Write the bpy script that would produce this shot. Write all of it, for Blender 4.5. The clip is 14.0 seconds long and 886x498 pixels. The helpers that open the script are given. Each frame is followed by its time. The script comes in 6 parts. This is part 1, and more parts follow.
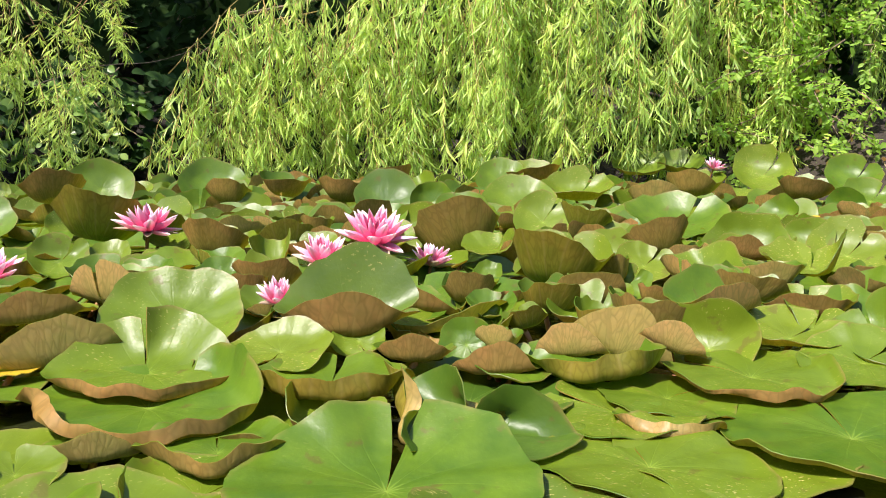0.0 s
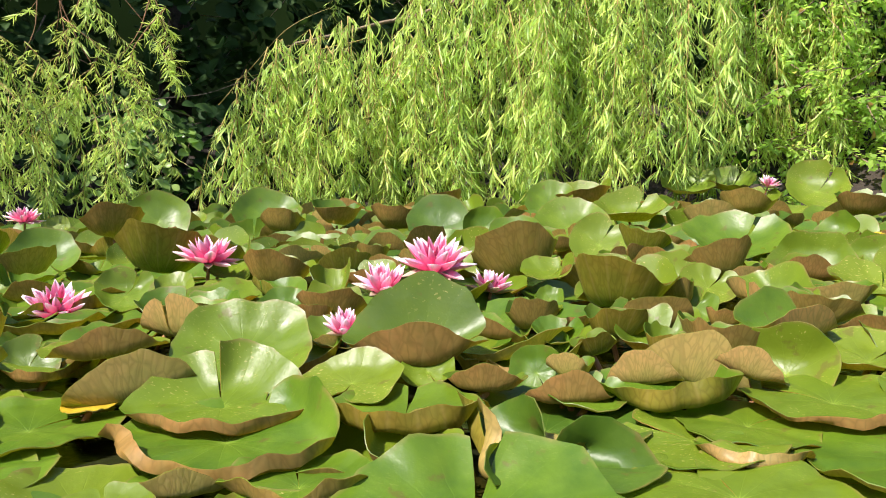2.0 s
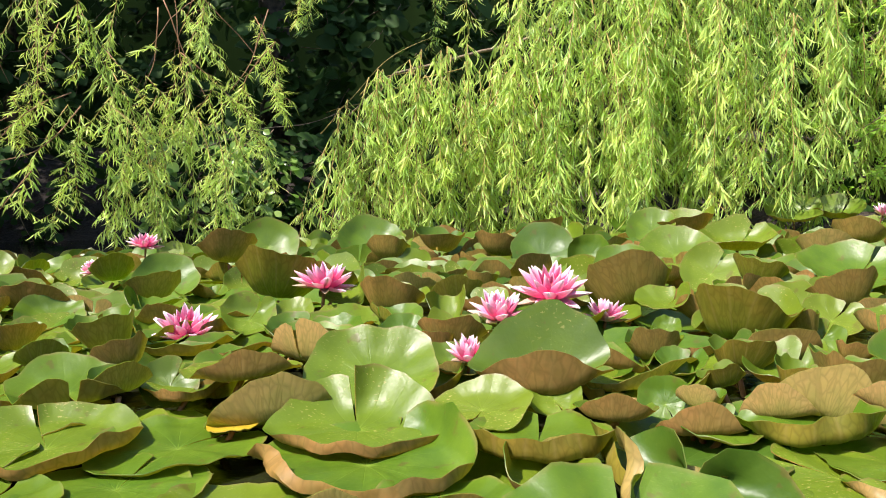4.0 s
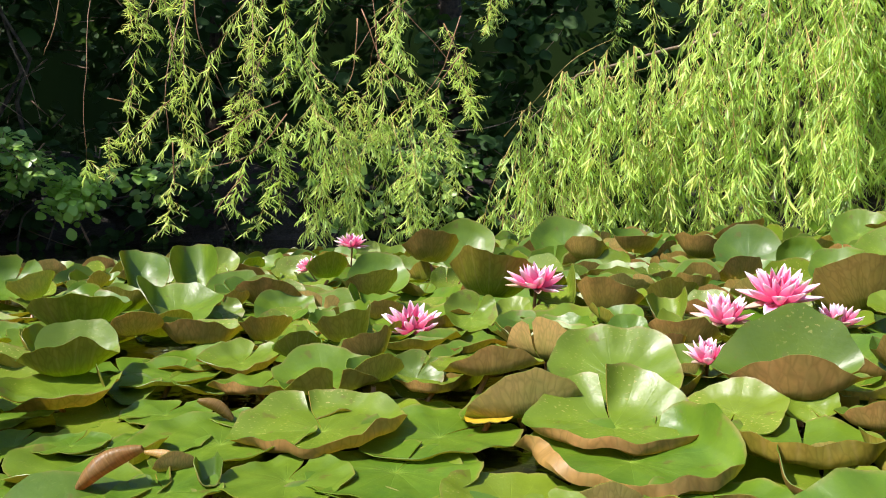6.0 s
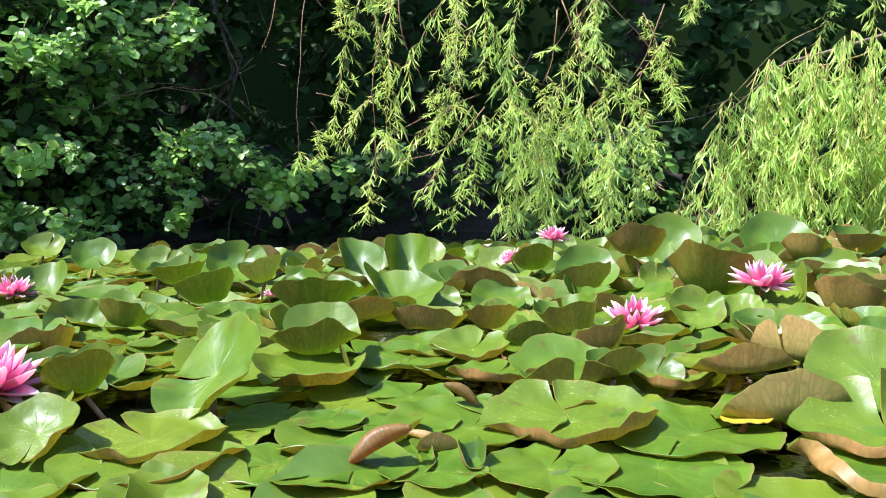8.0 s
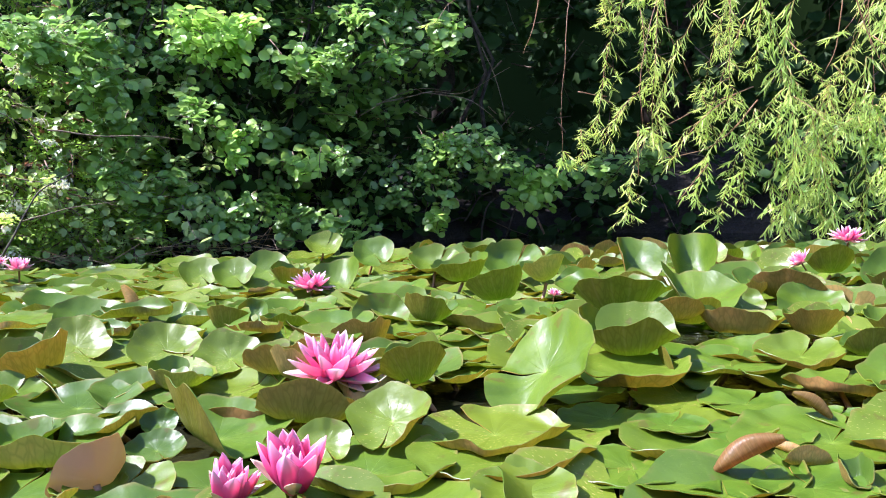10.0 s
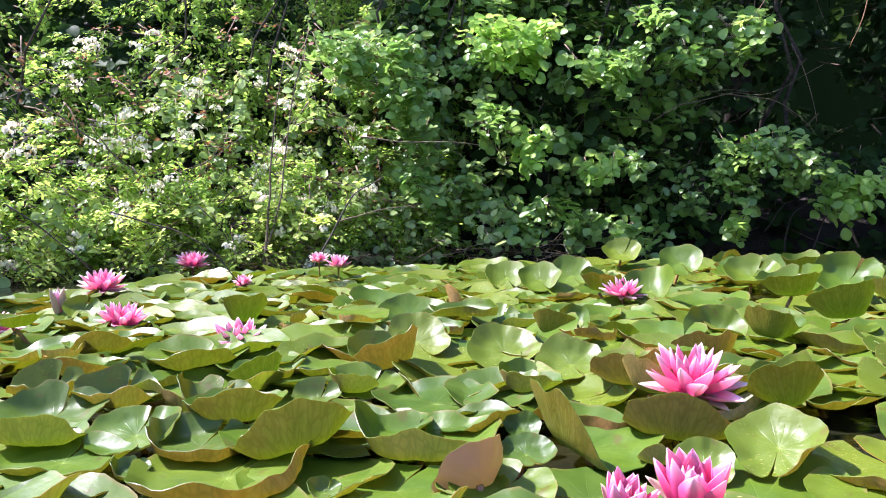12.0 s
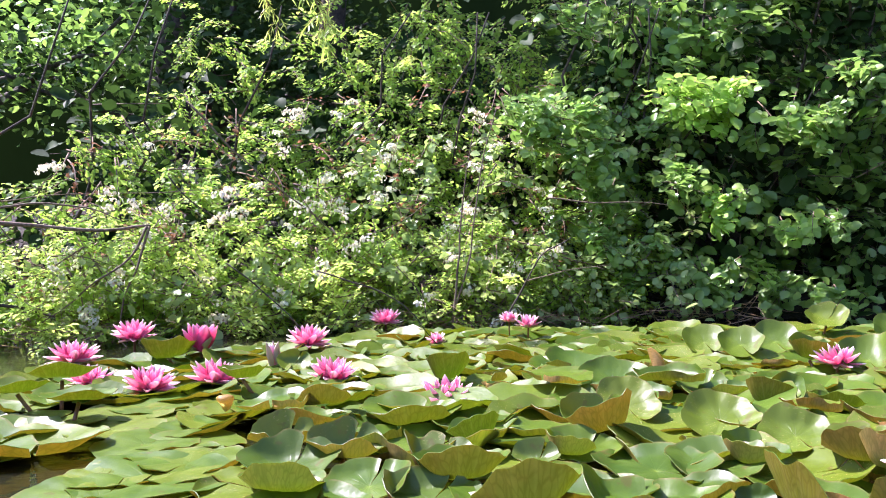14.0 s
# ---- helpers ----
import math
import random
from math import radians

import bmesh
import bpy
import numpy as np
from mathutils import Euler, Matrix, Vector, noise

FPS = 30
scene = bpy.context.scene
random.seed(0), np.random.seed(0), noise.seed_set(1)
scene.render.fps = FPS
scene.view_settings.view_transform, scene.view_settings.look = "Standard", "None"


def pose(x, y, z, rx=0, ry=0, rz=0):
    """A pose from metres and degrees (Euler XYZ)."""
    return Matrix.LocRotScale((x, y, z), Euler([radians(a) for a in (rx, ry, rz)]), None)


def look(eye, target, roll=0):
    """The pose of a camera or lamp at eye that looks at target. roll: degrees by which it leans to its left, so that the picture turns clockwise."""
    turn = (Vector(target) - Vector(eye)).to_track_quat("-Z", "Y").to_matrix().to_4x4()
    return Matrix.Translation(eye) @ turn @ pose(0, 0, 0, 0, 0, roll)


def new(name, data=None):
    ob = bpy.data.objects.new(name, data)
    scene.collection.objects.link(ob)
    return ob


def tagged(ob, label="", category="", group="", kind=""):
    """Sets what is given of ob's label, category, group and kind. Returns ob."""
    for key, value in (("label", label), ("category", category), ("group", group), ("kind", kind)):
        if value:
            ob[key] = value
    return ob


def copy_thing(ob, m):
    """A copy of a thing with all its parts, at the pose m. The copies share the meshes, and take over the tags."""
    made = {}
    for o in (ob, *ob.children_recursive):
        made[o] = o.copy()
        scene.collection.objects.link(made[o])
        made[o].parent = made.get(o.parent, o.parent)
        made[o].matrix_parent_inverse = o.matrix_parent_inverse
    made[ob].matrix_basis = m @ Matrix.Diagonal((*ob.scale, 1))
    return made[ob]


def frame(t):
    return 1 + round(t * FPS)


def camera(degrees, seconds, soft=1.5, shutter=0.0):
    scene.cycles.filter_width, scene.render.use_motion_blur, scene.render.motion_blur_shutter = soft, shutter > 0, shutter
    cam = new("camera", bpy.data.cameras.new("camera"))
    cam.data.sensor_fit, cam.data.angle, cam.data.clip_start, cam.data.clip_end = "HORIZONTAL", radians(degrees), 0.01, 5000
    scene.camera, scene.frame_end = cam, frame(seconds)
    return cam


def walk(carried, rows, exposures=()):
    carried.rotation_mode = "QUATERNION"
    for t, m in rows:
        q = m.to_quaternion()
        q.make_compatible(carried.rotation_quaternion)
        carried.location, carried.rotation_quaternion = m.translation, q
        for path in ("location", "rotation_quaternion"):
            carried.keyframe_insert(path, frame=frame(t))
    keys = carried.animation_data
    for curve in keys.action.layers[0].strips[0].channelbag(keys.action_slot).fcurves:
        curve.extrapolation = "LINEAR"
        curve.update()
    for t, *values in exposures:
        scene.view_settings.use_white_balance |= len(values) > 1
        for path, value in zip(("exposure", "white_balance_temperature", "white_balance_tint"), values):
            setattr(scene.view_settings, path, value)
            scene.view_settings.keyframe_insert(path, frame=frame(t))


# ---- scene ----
cam = camera(54.2, 14.0, soft=1.0)
METRES, EYE, TILT, LEAN, TURN = 0.764, 0.34, 0.0, 0.0, 0.0
ROWS = [
    (0.0, 0.0, 0.0, 0.0, 0.15, -8.46, -1.01),
    (0.5, -0.0048, 0.0016, 0.0033, 0.86, -8.31, -0.63),
    (1.0, -0.0119, 0.0016, 0.0063, 1.36, -8.01, -0.18),
    (1.5, -0.032, 0.0033, 0.0083, 1.93, -7.69, 0.24),
    (2.0, -0.0485, 0.0061, 0.0111, 2.69, -7.02, 0.48),
    (4.5, -0.167, -0.0471, 0.0202, 10.55, -5.0, 0.67),
    (5.0, -0.2149, -0.073, 0.0196, 13.31, -4.8, 0.75),
    (5.5, -0.2507, -0.0915, 0.0229, 16.22, -4.81, 0.84),
    (6.0, -0.2813, -0.1079, 0.0246, 18.59, -5.0, 1.07),
    (6.5, -0.3155, -0.1266, 0.0219, 21.27, -5.12, 0.99),
    (7.0, -0.3567, -0.143, 0.0215, 24.62, -5.12, 0.89),
    (9.5, -0.5499, -0.2075, 0.0066, 38.97, -5.01, 1.19),
    (10.0, -0.6128, -0.2503, 0.0064, 44.29, -4.75, 1.52),
    (10.5, -0.6649, -0.3056, 0.007, 49.68, -4.55, 1.76),
    (11.0, -0.7263, -0.3533, 0.0121, 54.79, -4.31, 1.69),
    (11.5, -0.7751, -0.363, 0.0043, 58.07, -4.1, 1.36),
    (12.0, -0.7811, -0.3582, 0.0007, 61.5, -3.9, 1.08),
    (12.5, -0.7823, -0.3862, 0.0009, 65.47, -3.84, 1.27),
    (13.0, -0.7846, -0.42, 0.0034, 68.75, -3.68, 1.54),
    (13.5, -0.7816, -0.4563, 0.0116, 71.29, -2.65, 1.42),
    (14.0, -0.7851, -0.4645, 0.0125, 72.71, 0.16, 0.89),
]
walk(cam, [(t, pose(0, 0, EYE, TILT, LEAN, TURN) @ pose(METRES * x, METRES * y, METRES * z, 90 + pitch, roll, yaw)) for t, x, y, z, yaw, pitch, roll in ROWS],
     exposures=[(0.0, 1.17, 6500, 16), (2.2, 1.17, 6500, 15), (4.5, 1.19, 6450, 15), (5.8, 1.2, 6400, 15), (7.0, 1.42, 5750, 12), (9.5, 1.7, 5500, 25), (11.5, 1.74, 5650, 30), (14.0, 1.74, 5800, 35)])

# ---- light ----
SUN_YAW, SUN_HEIGHT = 134.0, 54.0   # degrees left of +y, degrees above the horizon
world = bpy.data.worlds.new("sky")
scene.world = world
world.use_nodes = True
wn = world.node_tree
sky = wn.nodes.new("ShaderNodeTexSky")
sky.sky_type = "NISHITA"
sky.sun_disc = False
sky.sun_elevation = radians(SUN_HEIGHT)
sky.sun_rotation = radians(-SUN_YAW)
wn.links.new(sky.outputs[0], wn.nodes["Background"].inputs[0])
wn.nodes["Background"].inputs[1].default_value = 0.15
sun = new("sun", bpy.data.lights.new("sun", "SUN"))
sun.data.energy, sun.data.angle, sun.data.color = 5.0, radians(0.55), (1.0, 0.95, 0.86)
_a, _e = radians(SUN_YAW), radians(SUN_HEIGHT)
SUN_DIR = Vector((-math.sin(_a) * math.cos(_e), math.cos(_a) * math.cos(_e), math.sin(_e)))
sun.matrix_world = look(SUN_DIR * 20, (0, 0, 0))

# ---- materials ----


class Nodes:
    """Short hand for a node material."""

    def __init__(self, name):
        self.mat = bpy.data.materials.new(name)
        self.mat.use_nodes = True
        self.t = self.mat.node_tree
        self.t.nodes.clear()
        self.out = self.t.nodes.new("ShaderNodeOutputMaterial")

    def add(self, kind, **inputs):
        n = self.t.nodes.new(kind)
        for k, v in inputs.items():
            self.put(n, k.replace("_", " "), v)
        return n

    def put(self, n, key, v):
        s = n.inputs[int(key[1:])] if key[0] == "#" else n.inputs[key]
        if isinstance(v, bpy.types.NodeSocket):
            self.t.links.new(v, s)
        else:
            s.default_value = v

    def noise(self, vec, scale, detail=3.0, rough=0.55):
        n = self.add("ShaderNodeTexNoise", Scale=scale, Detail=detail, Roughness=rough)
        if vec is not None:
            self.put(n, "Vector", vec)
        return n.outputs["Fac"]

    def ramp(self, fac, *stops):
        n = self.add("ShaderNodeValToRGB", Fac=fac)
        e = n.color_ramp.elements
        while len(e) < len(stops):
            e.new(0.5)
        for el, (p, c) in zip(e, stops):
            el.position = p
            el.color = (*c, 1) if len(c) == 3 else c
        return n.outputs[0]

    def mix(self, fac, a, b, mode="MIX"):
        n = self.t.nodes.new("ShaderNodeMix")
        n.data_type, n.blend_type = "RGBA", mode
        self.put(n, "#0", fac)
        for i, v in ((6, a), (7, b)):
            self.put(n, "#%d" % i, (*v, 1) if isinstance(v, tuple) and len(v) == 3 else v)
        return n.outputs[2]

    def math(self, op, a, b=0.0):
        n = self.t.nodes.new("ShaderNodeMath")
        n.operation = op
        self.put(n, "#0", a)
        self.put(n, "#1", b)
        return n.outputs[0]

    def bump(self, height, strength, dist):
        return self.add("ShaderNodeBump", Strength=strength, Distance=dist, Height=height).outputs[0]

    def finish(self, shader):
        self.t.links.new(shader, self.out.inputs[0])
        return self.mat


def grey(v):
    return (v, v, v)


def leafy(name, dark, light, through_colour, through_share, rough=0.4, spec=0.5, scale=30.0, tired=None, coat=0.0):
    """Thin leaf: a glossy skin over a blade that lets light through."""
    m = Nodes(name)
    info = m.add("ShaderNodeObjectInfo")
    geo = m.add("ShaderNodeNewGeometry")
    co = m.add("ShaderNodeTexCoord").outputs["Object"]
    island = geo.outputs["Random Per Island"]
    col = m.mix(island, dark, light)
    col = m.mix(m.math("MULTIPLY", m.noise(co, scale), 0.35), col, light)
    if tired:
        col = m.mix(m.ramp(island, (0.93, grey(0)), (0.95, grey(1))), col, tired)
    col = m.mix(m.math("MULTIPLY", info.outputs["Random"], 0.7), col, m.mix(1.0, col, (0.62, 0.80, 0.60), "MULTIPLY"))
    p = m.add("ShaderNodeBsdfPrincipled", Base_Color=col, Roughness=rough)
    p.inputs["Specular IOR Level"].default_value = spec
    if coat:
        p.inputs["Coat Weight"].default_value = coat
        p.inputs["Coat Roughness"].default_value = 0.3
    tr = m.add("ShaderNodeBsdfTranslucent", Color=m.mix(0.5, m.mix(1.0, col, grey(2.2), "MULTIPLY"), through_colour))
    mx = m.add("ShaderNodeMixShader", Fac=through_share)
    m.put(mx, "#1", p.outputs[0])
    m.put(mx, "#2", tr.outputs[0])
    return m.finish(mx.outputs[0])


def bark(name, dark, light, scale=40.0, rough=0.85):
    m = Nodes(name)
    co = m.add("ShaderNodeTexCoord").outputs["Object"]
    n = m.noise(co, scale, 5)
    col = m.mix(m.ramp(n, (0.35, grey(0)), (0.65, grey(1))), dark, light)
    p = m.add("ShaderNodeBsdfPrincipled", Base_Color=col, Roughness=rough)
    m.put(p, "Normal", m.bump(n, 0.5, 0.004))
    return m.finish(p.outputs[0])


def pad_top_material(name, dark, light, yellow):
    m = Nodes(name)
    co = m.add("ShaderNodeTexCoord")
    chance = m.math("FRACT", m.math("ADD", m.add("ShaderNodeObjectInfo").outputs["Random"], m.add("ShaderNodeNewGeometry").outputs["Random Per Island"]))
    uv = m.add("ShaderNodeSeparateXYZ", Vector=co.outputs["UV"])
    rho, ang = uv.outputs[0], uv.outputs[1]
    obj = co.outputs["Object"]
    big = m.noise(obj, 14.0, 5, 0.65)
    fine = m.noise(obj, 160.0, 2)
    col = m.mix(m.ramp(big, (0.32, grey(0)), (0.7, grey(1))), dark, light)
    # pads differ from one another, some paler and yellower
    col = m.mix(m.ramp(chance, (0.3, grey(0)), (1.0, grey(0.5))), col, yellow)
    # pale veins that fan out from the stalk
    wave = m.math("ABSOLUTE", m.math("SINE", m.math("MULTIPLY", m.math("ADD", ang, m.math("MULTIPLY", big, 0.02)), 44.0)))
    vein = m.math("MULTIPLY", m.ramp(wave, (0.0, grey(1)), (0.16, grey(0))), m.ramp(rho, (0.0, grey(0.75)), (0.75, grey(0.12)), (1.0, grey(0.0))))
    col = m.mix(m.math("MULTIPLY", vein, 0.18), col, (0.33, 0.47, 0.06))
    heart = m.ramp(m.math("ADD", rho, m.math("MULTIPLY", wave, 0.10)), (0.02, grey(0.5)), (0.17, grey(0.0)))
    col = m.mix(heart, col, (0.36, 0.50, 0.07))
    # fallen bits of chaff and brown spots
    bent = m.add("ShaderNodeMapping", Vector=obj)
    bent.inputs["Scale"].default_value = (1.0, 2.6, 1.0)
    bent.inputs["Rotation"].default_value = (0, 0, 0.7)
    bits = m.ramp(m.noise(bent.outputs[0], 190.0, 1, 0.4), (0.67, grey(0)), (0.70, grey(1)))
    patchy = m.ramp(m.noise(obj, 8.0, 3), (0.44, grey(0)), (0.56, grey(1)))
    some = m.ramp(chance, (0.55, grey(0.1)), (0.8, grey(1)))
    chaff = m.math("MULTIPLY", m.math("MULTIPLY", bits, patchy), some)
    col = m.mix(m.math("MULTIPLY", chaff, 0.7), col, (0.58, 0.48, 0.16))
    spot = m.ramp(m.noise(obj, 34.0, 5), (0.63, grey(0)), (0.68, grey(1)))
    col = m.mix(m.math("MULTIPLY", spot, 0.6), col, (0.12, 0.09, 0.02))
    # dry rim
    col = m.mix(m.math("MULTIPLY", m.ramp(rho, (0.95, grey(0)), (1.0, grey(1))), m.ramp(big, (0.45, grey(0)), (0.6, grey(0.8)))), col, (0.22, 0.17, 0.05))
    rough = m.math("ADD", 0.27, m.math("MULTIPLY", m.noise(obj, 24.0, 4), 0.3))
    p = m.add("ShaderNodeBsdfPrincipled", Base_Color=col, Roughness=rough)
    p.inputs["Specular IOR Level"].default_value = 0.48
    h = m.math("ADD", m.math("MULTIPLY", m.noise(obj, 26.0, 3), 0.7), m.math("MULTIPLY", fine, 0.12))
    h = m.math("SUBTRACT", h, m.math("MULTIPLY", vein, 0.22))
    m.put(p, "Normal", m.bump(h, 0.45, 0.006))
    tr = m.add("ShaderNodeBsdfTranslucent", Color=m.mix(0.35, m.mix(1.0, col, grey(2.0), "MULTIPLY"), (0.36, 0.56, 0.04)))
    mx = m.add("ShaderNodeMixShader", Fac=0.38)
    m.put(mx, "#1", p.outputs[0])
    m.put(mx, "#2", tr.outputs[0])
    return m.finish(mx.outputs[0])


def pad_under_material(name, brown, olive):
    m = Nodes(name)
    co = m.add("ShaderNodeTexCoord")
    chance = m.math("FRACT", m.math("ADD", m.add("ShaderNodeObjectInfo").outputs["Random"], m.add("ShaderNodeNewGeometry").outputs["Random Per Island"]))
    uv = m.add("ShaderNodeSeparateXYZ", Vector=co.outputs["UV"])
    rho, ang = uv.outputs[0], uv.outputs[1]
    obj = co.outputs["Object"]
    big = m.noise(obj, 9.0, 3)
    rimward = m.math("ADD", m.math("MULTIPLY", rho, 0.9), m.math("MULTIPLY", m.math("SUBTRACT", big, 0.5), 1.1))
    col = m.mix(m.ramp(rimward, (0.35, grey(1)), (0.85, grey(0))), brown, olive)
    col = m.mix(m.ramp(chance, (0.45, grey(0)), (1.0, grey(0.7))), col, m.mix(0.5, olive, brown))
    wave = m.math("ABSOLUTE", m.math("SINE", m.math("MULTIPLY", m.math("ADD", ang, m.math("MULTIPLY", big, 0.03)), 44.0)))
    rib = m.ramp(wave, (0.0, grey(1)), (0.35, grey(0)))
    # puckered fields between forking veins, drawn out along the leaf
    drift = m.math("MULTIPLY", m.math("SUBTRACT", m.noise(obj, 16.0, 3), 0.5), 1.6)
    grid = m.add("ShaderNodeCombineXYZ", X=m.math("ADD", m.math("MULTIPLY", rho, 5.0), drift), Y=m.math("ADD", m.math("MULTIPLY", ang, 52.0), drift)).outputs[0]
    cell = m.add("ShaderNodeTexVoronoi", Scale=1.0)
    cell.feature = "DISTANCE_TO_EDGE"
    m.put(cell, "Vector", grid)
    net = m.ramp(cell.outputs["Distance"], (0.0, grey(1)), (0.16, grey(0)))
    soft = m.ramp(cell.outputs["Distance"], (0.0, grey(0)), (0.45, grey(1)))
    blot = m.ramp(m.noise(obj, 13.0, 4, 0.6), (0.40, grey(0)), (0.62, grey(1)))
    col = m.mix(m.math("MULTIPLY", blot, 0.6), col, m.mix(1.0, col, (0.50, 0.72, 0.5), "MULTIPLY"))
    fine = m.noise(obj, 95.0, 4, 0.6)
    col = m.mix(m.math("MULTIPLY", fine, 0.45), col, m.mix(1.0, col, (0.62, 0.66, 0.55), "MULTIPLY"))
    col = m.mix(m.math("MULTIPLY", net, 0.34), col, m.mix(1.0, col, (0.45, 0.42, 0.30), "MULTIPLY"))
    col = m.mix(m.math("MULTIPLY", rib, 0.22), col, (0.42, 0.30, 0.11))
    p = m.add("ShaderNodeBsdfPrincipled", Base_Color=col, Roughness=0.42)
    p.inputs["Specular IOR Level"].default_value = 0.35
    m.put(p, "Normal", m.bump(m.math("ADD", m.math("MULTIPLY", m.noise(obj, 30.0), 0.6), m.math("MULTIPLY", soft, 0.3)), 0.45, 0.003))
    tr = m.add("ShaderNodeBsdfTranslucent", Color=m.mix(1.0, col, m.mix(m.ramp(m.math("ADD", m.math("MULTIPLY", chance, 0.6), m.math("MULTIPLY", big, 0.4)), (0.3, grey(0)), (0.65, grey(1))), (2.6, 2.0, 2.4), (2.1, 2.5, 1.4)), "MULTIPLY"))
    mx = m.add("ShaderNodeMixShader", Fac=0.5)
    m.put(mx, "#1", p.outputs[0])
    m.put(mx, "#2", tr.outputs[0])
    return m.finish(mx.outputs[0])


def petal_material(name, deep, mid, pale):
    """Deep pink at the heart of the bloom, paling outwards and towards each tip."""
    m = Nodes(name)
    co = m.add("ShaderNodeTexCoord")
    uv = m.add("ShaderNodeSeparateXYZ", Vector=co.outputs["UV"])
    along, across = uv.outputs[0], uv.outputs[1]
    col = m.ramp(along, (0.0, mid), (0.2, deep), (0.42, deep), (0.68, mid), (0.95, pale))
    line = m.math("MULTIPLY", m.noise(m.add("ShaderNodeCombineXYZ", X=m.math("MULTIPLY", along, 2.0), Y=m.math("MULTIPLY", across, 24.0)).outputs[0], 1.6, 2), 0.12)
    rim = m.math("MULTIPLY", m.math("ABSOLUTE", m.math("SUBTRACT", across, 0.5)), 2.0)
    col = m.mix(m.ramp(rim, (0.7, grey(0)), (1.0, grey(0.12))), m.mix(line, col, pale), pale)
    p = m.add("ShaderNodeBsdfPrincipled", Base_Color=col, Roughness=0.5)
    p.inputs["Specular IOR Level"].default_value = 0.2
    tr = m.add("ShaderNodeBsdfTranslucent", Color=m.mix(0.3, col, (1.0, 0.5, 0.62)))
    mx = m.add("ShaderNodeMixShader", Fac=0.4)
    m.put(mx, "#1", p.outputs[0])
    m.put(mx, "#2", tr.outputs[0])
    return m.finish(mx.outputs[0])


def plain(name, a, b, scale=60.0, rough=0.6, bump=0.3):
    m = Nodes(name)
    co = m.add("ShaderNodeTexCoord").outputs["Object"]
    n = m.noise(co, scale, 4)
    p = m.add("ShaderNodeBsdfPrincipled", Base_Color=m.mix(m.ramp(n, (0.3, grey(0)), (0.7, grey(1))), a, b), Roughness=rough)
    m.put(p, "Normal", m.bump(n, bump, 0.003))
    return m.finish(p.outputs[0])


def water_material():
    m = Nodes("pond_water")
    co = m.add("ShaderNodeTexCoord").outputs["Object"]
    p = m.add("ShaderNodeBsdfPrincipled", Base_Color=(0.011, 0.012, 0.006, 1), Roughness=0.04)
    p.inputs["IOR"].default_value = 1.33
    h = m.math("ADD", m.noise(co, 9.0, 2), m.math("MULTIPLY", m.noise(co, 40.0, 2), 0.3))
    m.put(p, "Normal", m.bump(h, 0.14, 0.03))
    return m.finish(p.outputs[0])


def soil_material():
    m = Nodes("bank_soil")
    co = m.add("ShaderNodeTexCoord").outputs["Object"]
    n, f = m.noise(co, 3.0, 5), m.noise(co, 45.0, 5)
    col = m.mix(m.ramp(n, (0.35, grey(0)), (0.65, grey(1))), (0.012, 0.009, 0.006), (0.03, 0.02, 0.013))
    col = m.mix(m.ramp(f, (0.55, grey(0)), (0.7, grey(0.7))), col, (0.045, 0.032, 0.02))
    p = m.add("ShaderNodeBsdfPrincipled", Base_Color=col, Roughness=0.9)
    m.put(p, "Normal", m.bump(m.math("ADD", n, f), 0.8, 0.03))
    return m.finish(p.outputs[0])


# near-black foliage colour: the shade of the far woods is painted in
FAR_WOODS_SHADE = leafy("far_shaded_foliage", (0.006, 0.012, 0.004), (0.016, 0.028, 0.008), (0.05, 0.1, 0.02), 0.05, 0.9, 0.0, 5.0)
PAD_TOPS = [pad_top_material("pad_green", (0.053, 0.120, 0.007), (0.118, 0.200, 0.010), (0.215, 0.250, 0.015)),
            pad_top_material("pad_deep_green", (0.040, 0.096, 0.009), (0.088, 0.158, 0.014), (0.145, 0.19, 0.018))]
PAD_UNDERS = [pad_under_material("pad_underside_brown", (0.47, 0.26, 0.095), (0.37, 0.27, 0.06)),
              pad_under_material("pad_underside_olive", (0.34, 0.24, 0.04), (0.24, 0.26, 0.028)),
              pad_under_material("pad_underside_tan", (0.58, 0.37, 0.15), (0.46, 0.34, 0.10))]
PAD_UNDERS.append(leafy("pad_underside_rose", (0.60, 0.22, 0.17), (0.74, 0.33, 0.26), (0.80, 0.34, 0.26), 0.3, 0.45, 0.4, 25.0))
STALK = plain("stalk_red_brown", (0.20, 0.06, 0.03), (0.28, 0.16, 0.05), 40, 0.45)
PETAL_IN = petal_material("petal_pink", (0.84, 0.06, 0.25), (0.89, 0.20, 0.42), (0.95, 0.70, 0.78))
PETAL_MID = petal_material("petal_rose", (0.87, 0.13, 0.36), (0.92, 0.36, 0.54), (0.96, 0.86, 0.88))
PETAL_OUT = petal_material("petal_pale", (0.90, 0.30, 0.50), (0.94, 0.60, 0.70), (0.96, 0.92, 0.91))
SEPAL = leafy("sepal_skin", (0.42, 0.36, 0.26), (0.62, 0.42, 0.34), (0.6, 0.4, 0.25), 0.25)
PETAL_DEEP = petal_material("petal_deep_pink", (0.74, 0.025, 0.20), (0.84, 0.11, 0.33), (0.93, 0.55, 0.68))
STAMEN = plain("stamen_yellow", (0.75, 0.42, 0.03), (0.85, 0.60, 0.08), 90, 0.6)
WATER = water_material()
SOIL = soil_material()
WILLOW = leafy("willow_leaf", (0.11, 0.23, 0.045), (0.66, 0.74, 0.20), (0.74, 0.90, 0.19), 0.45, 0.42, 0.45, 40, (0.42, 0.40, 0.08))
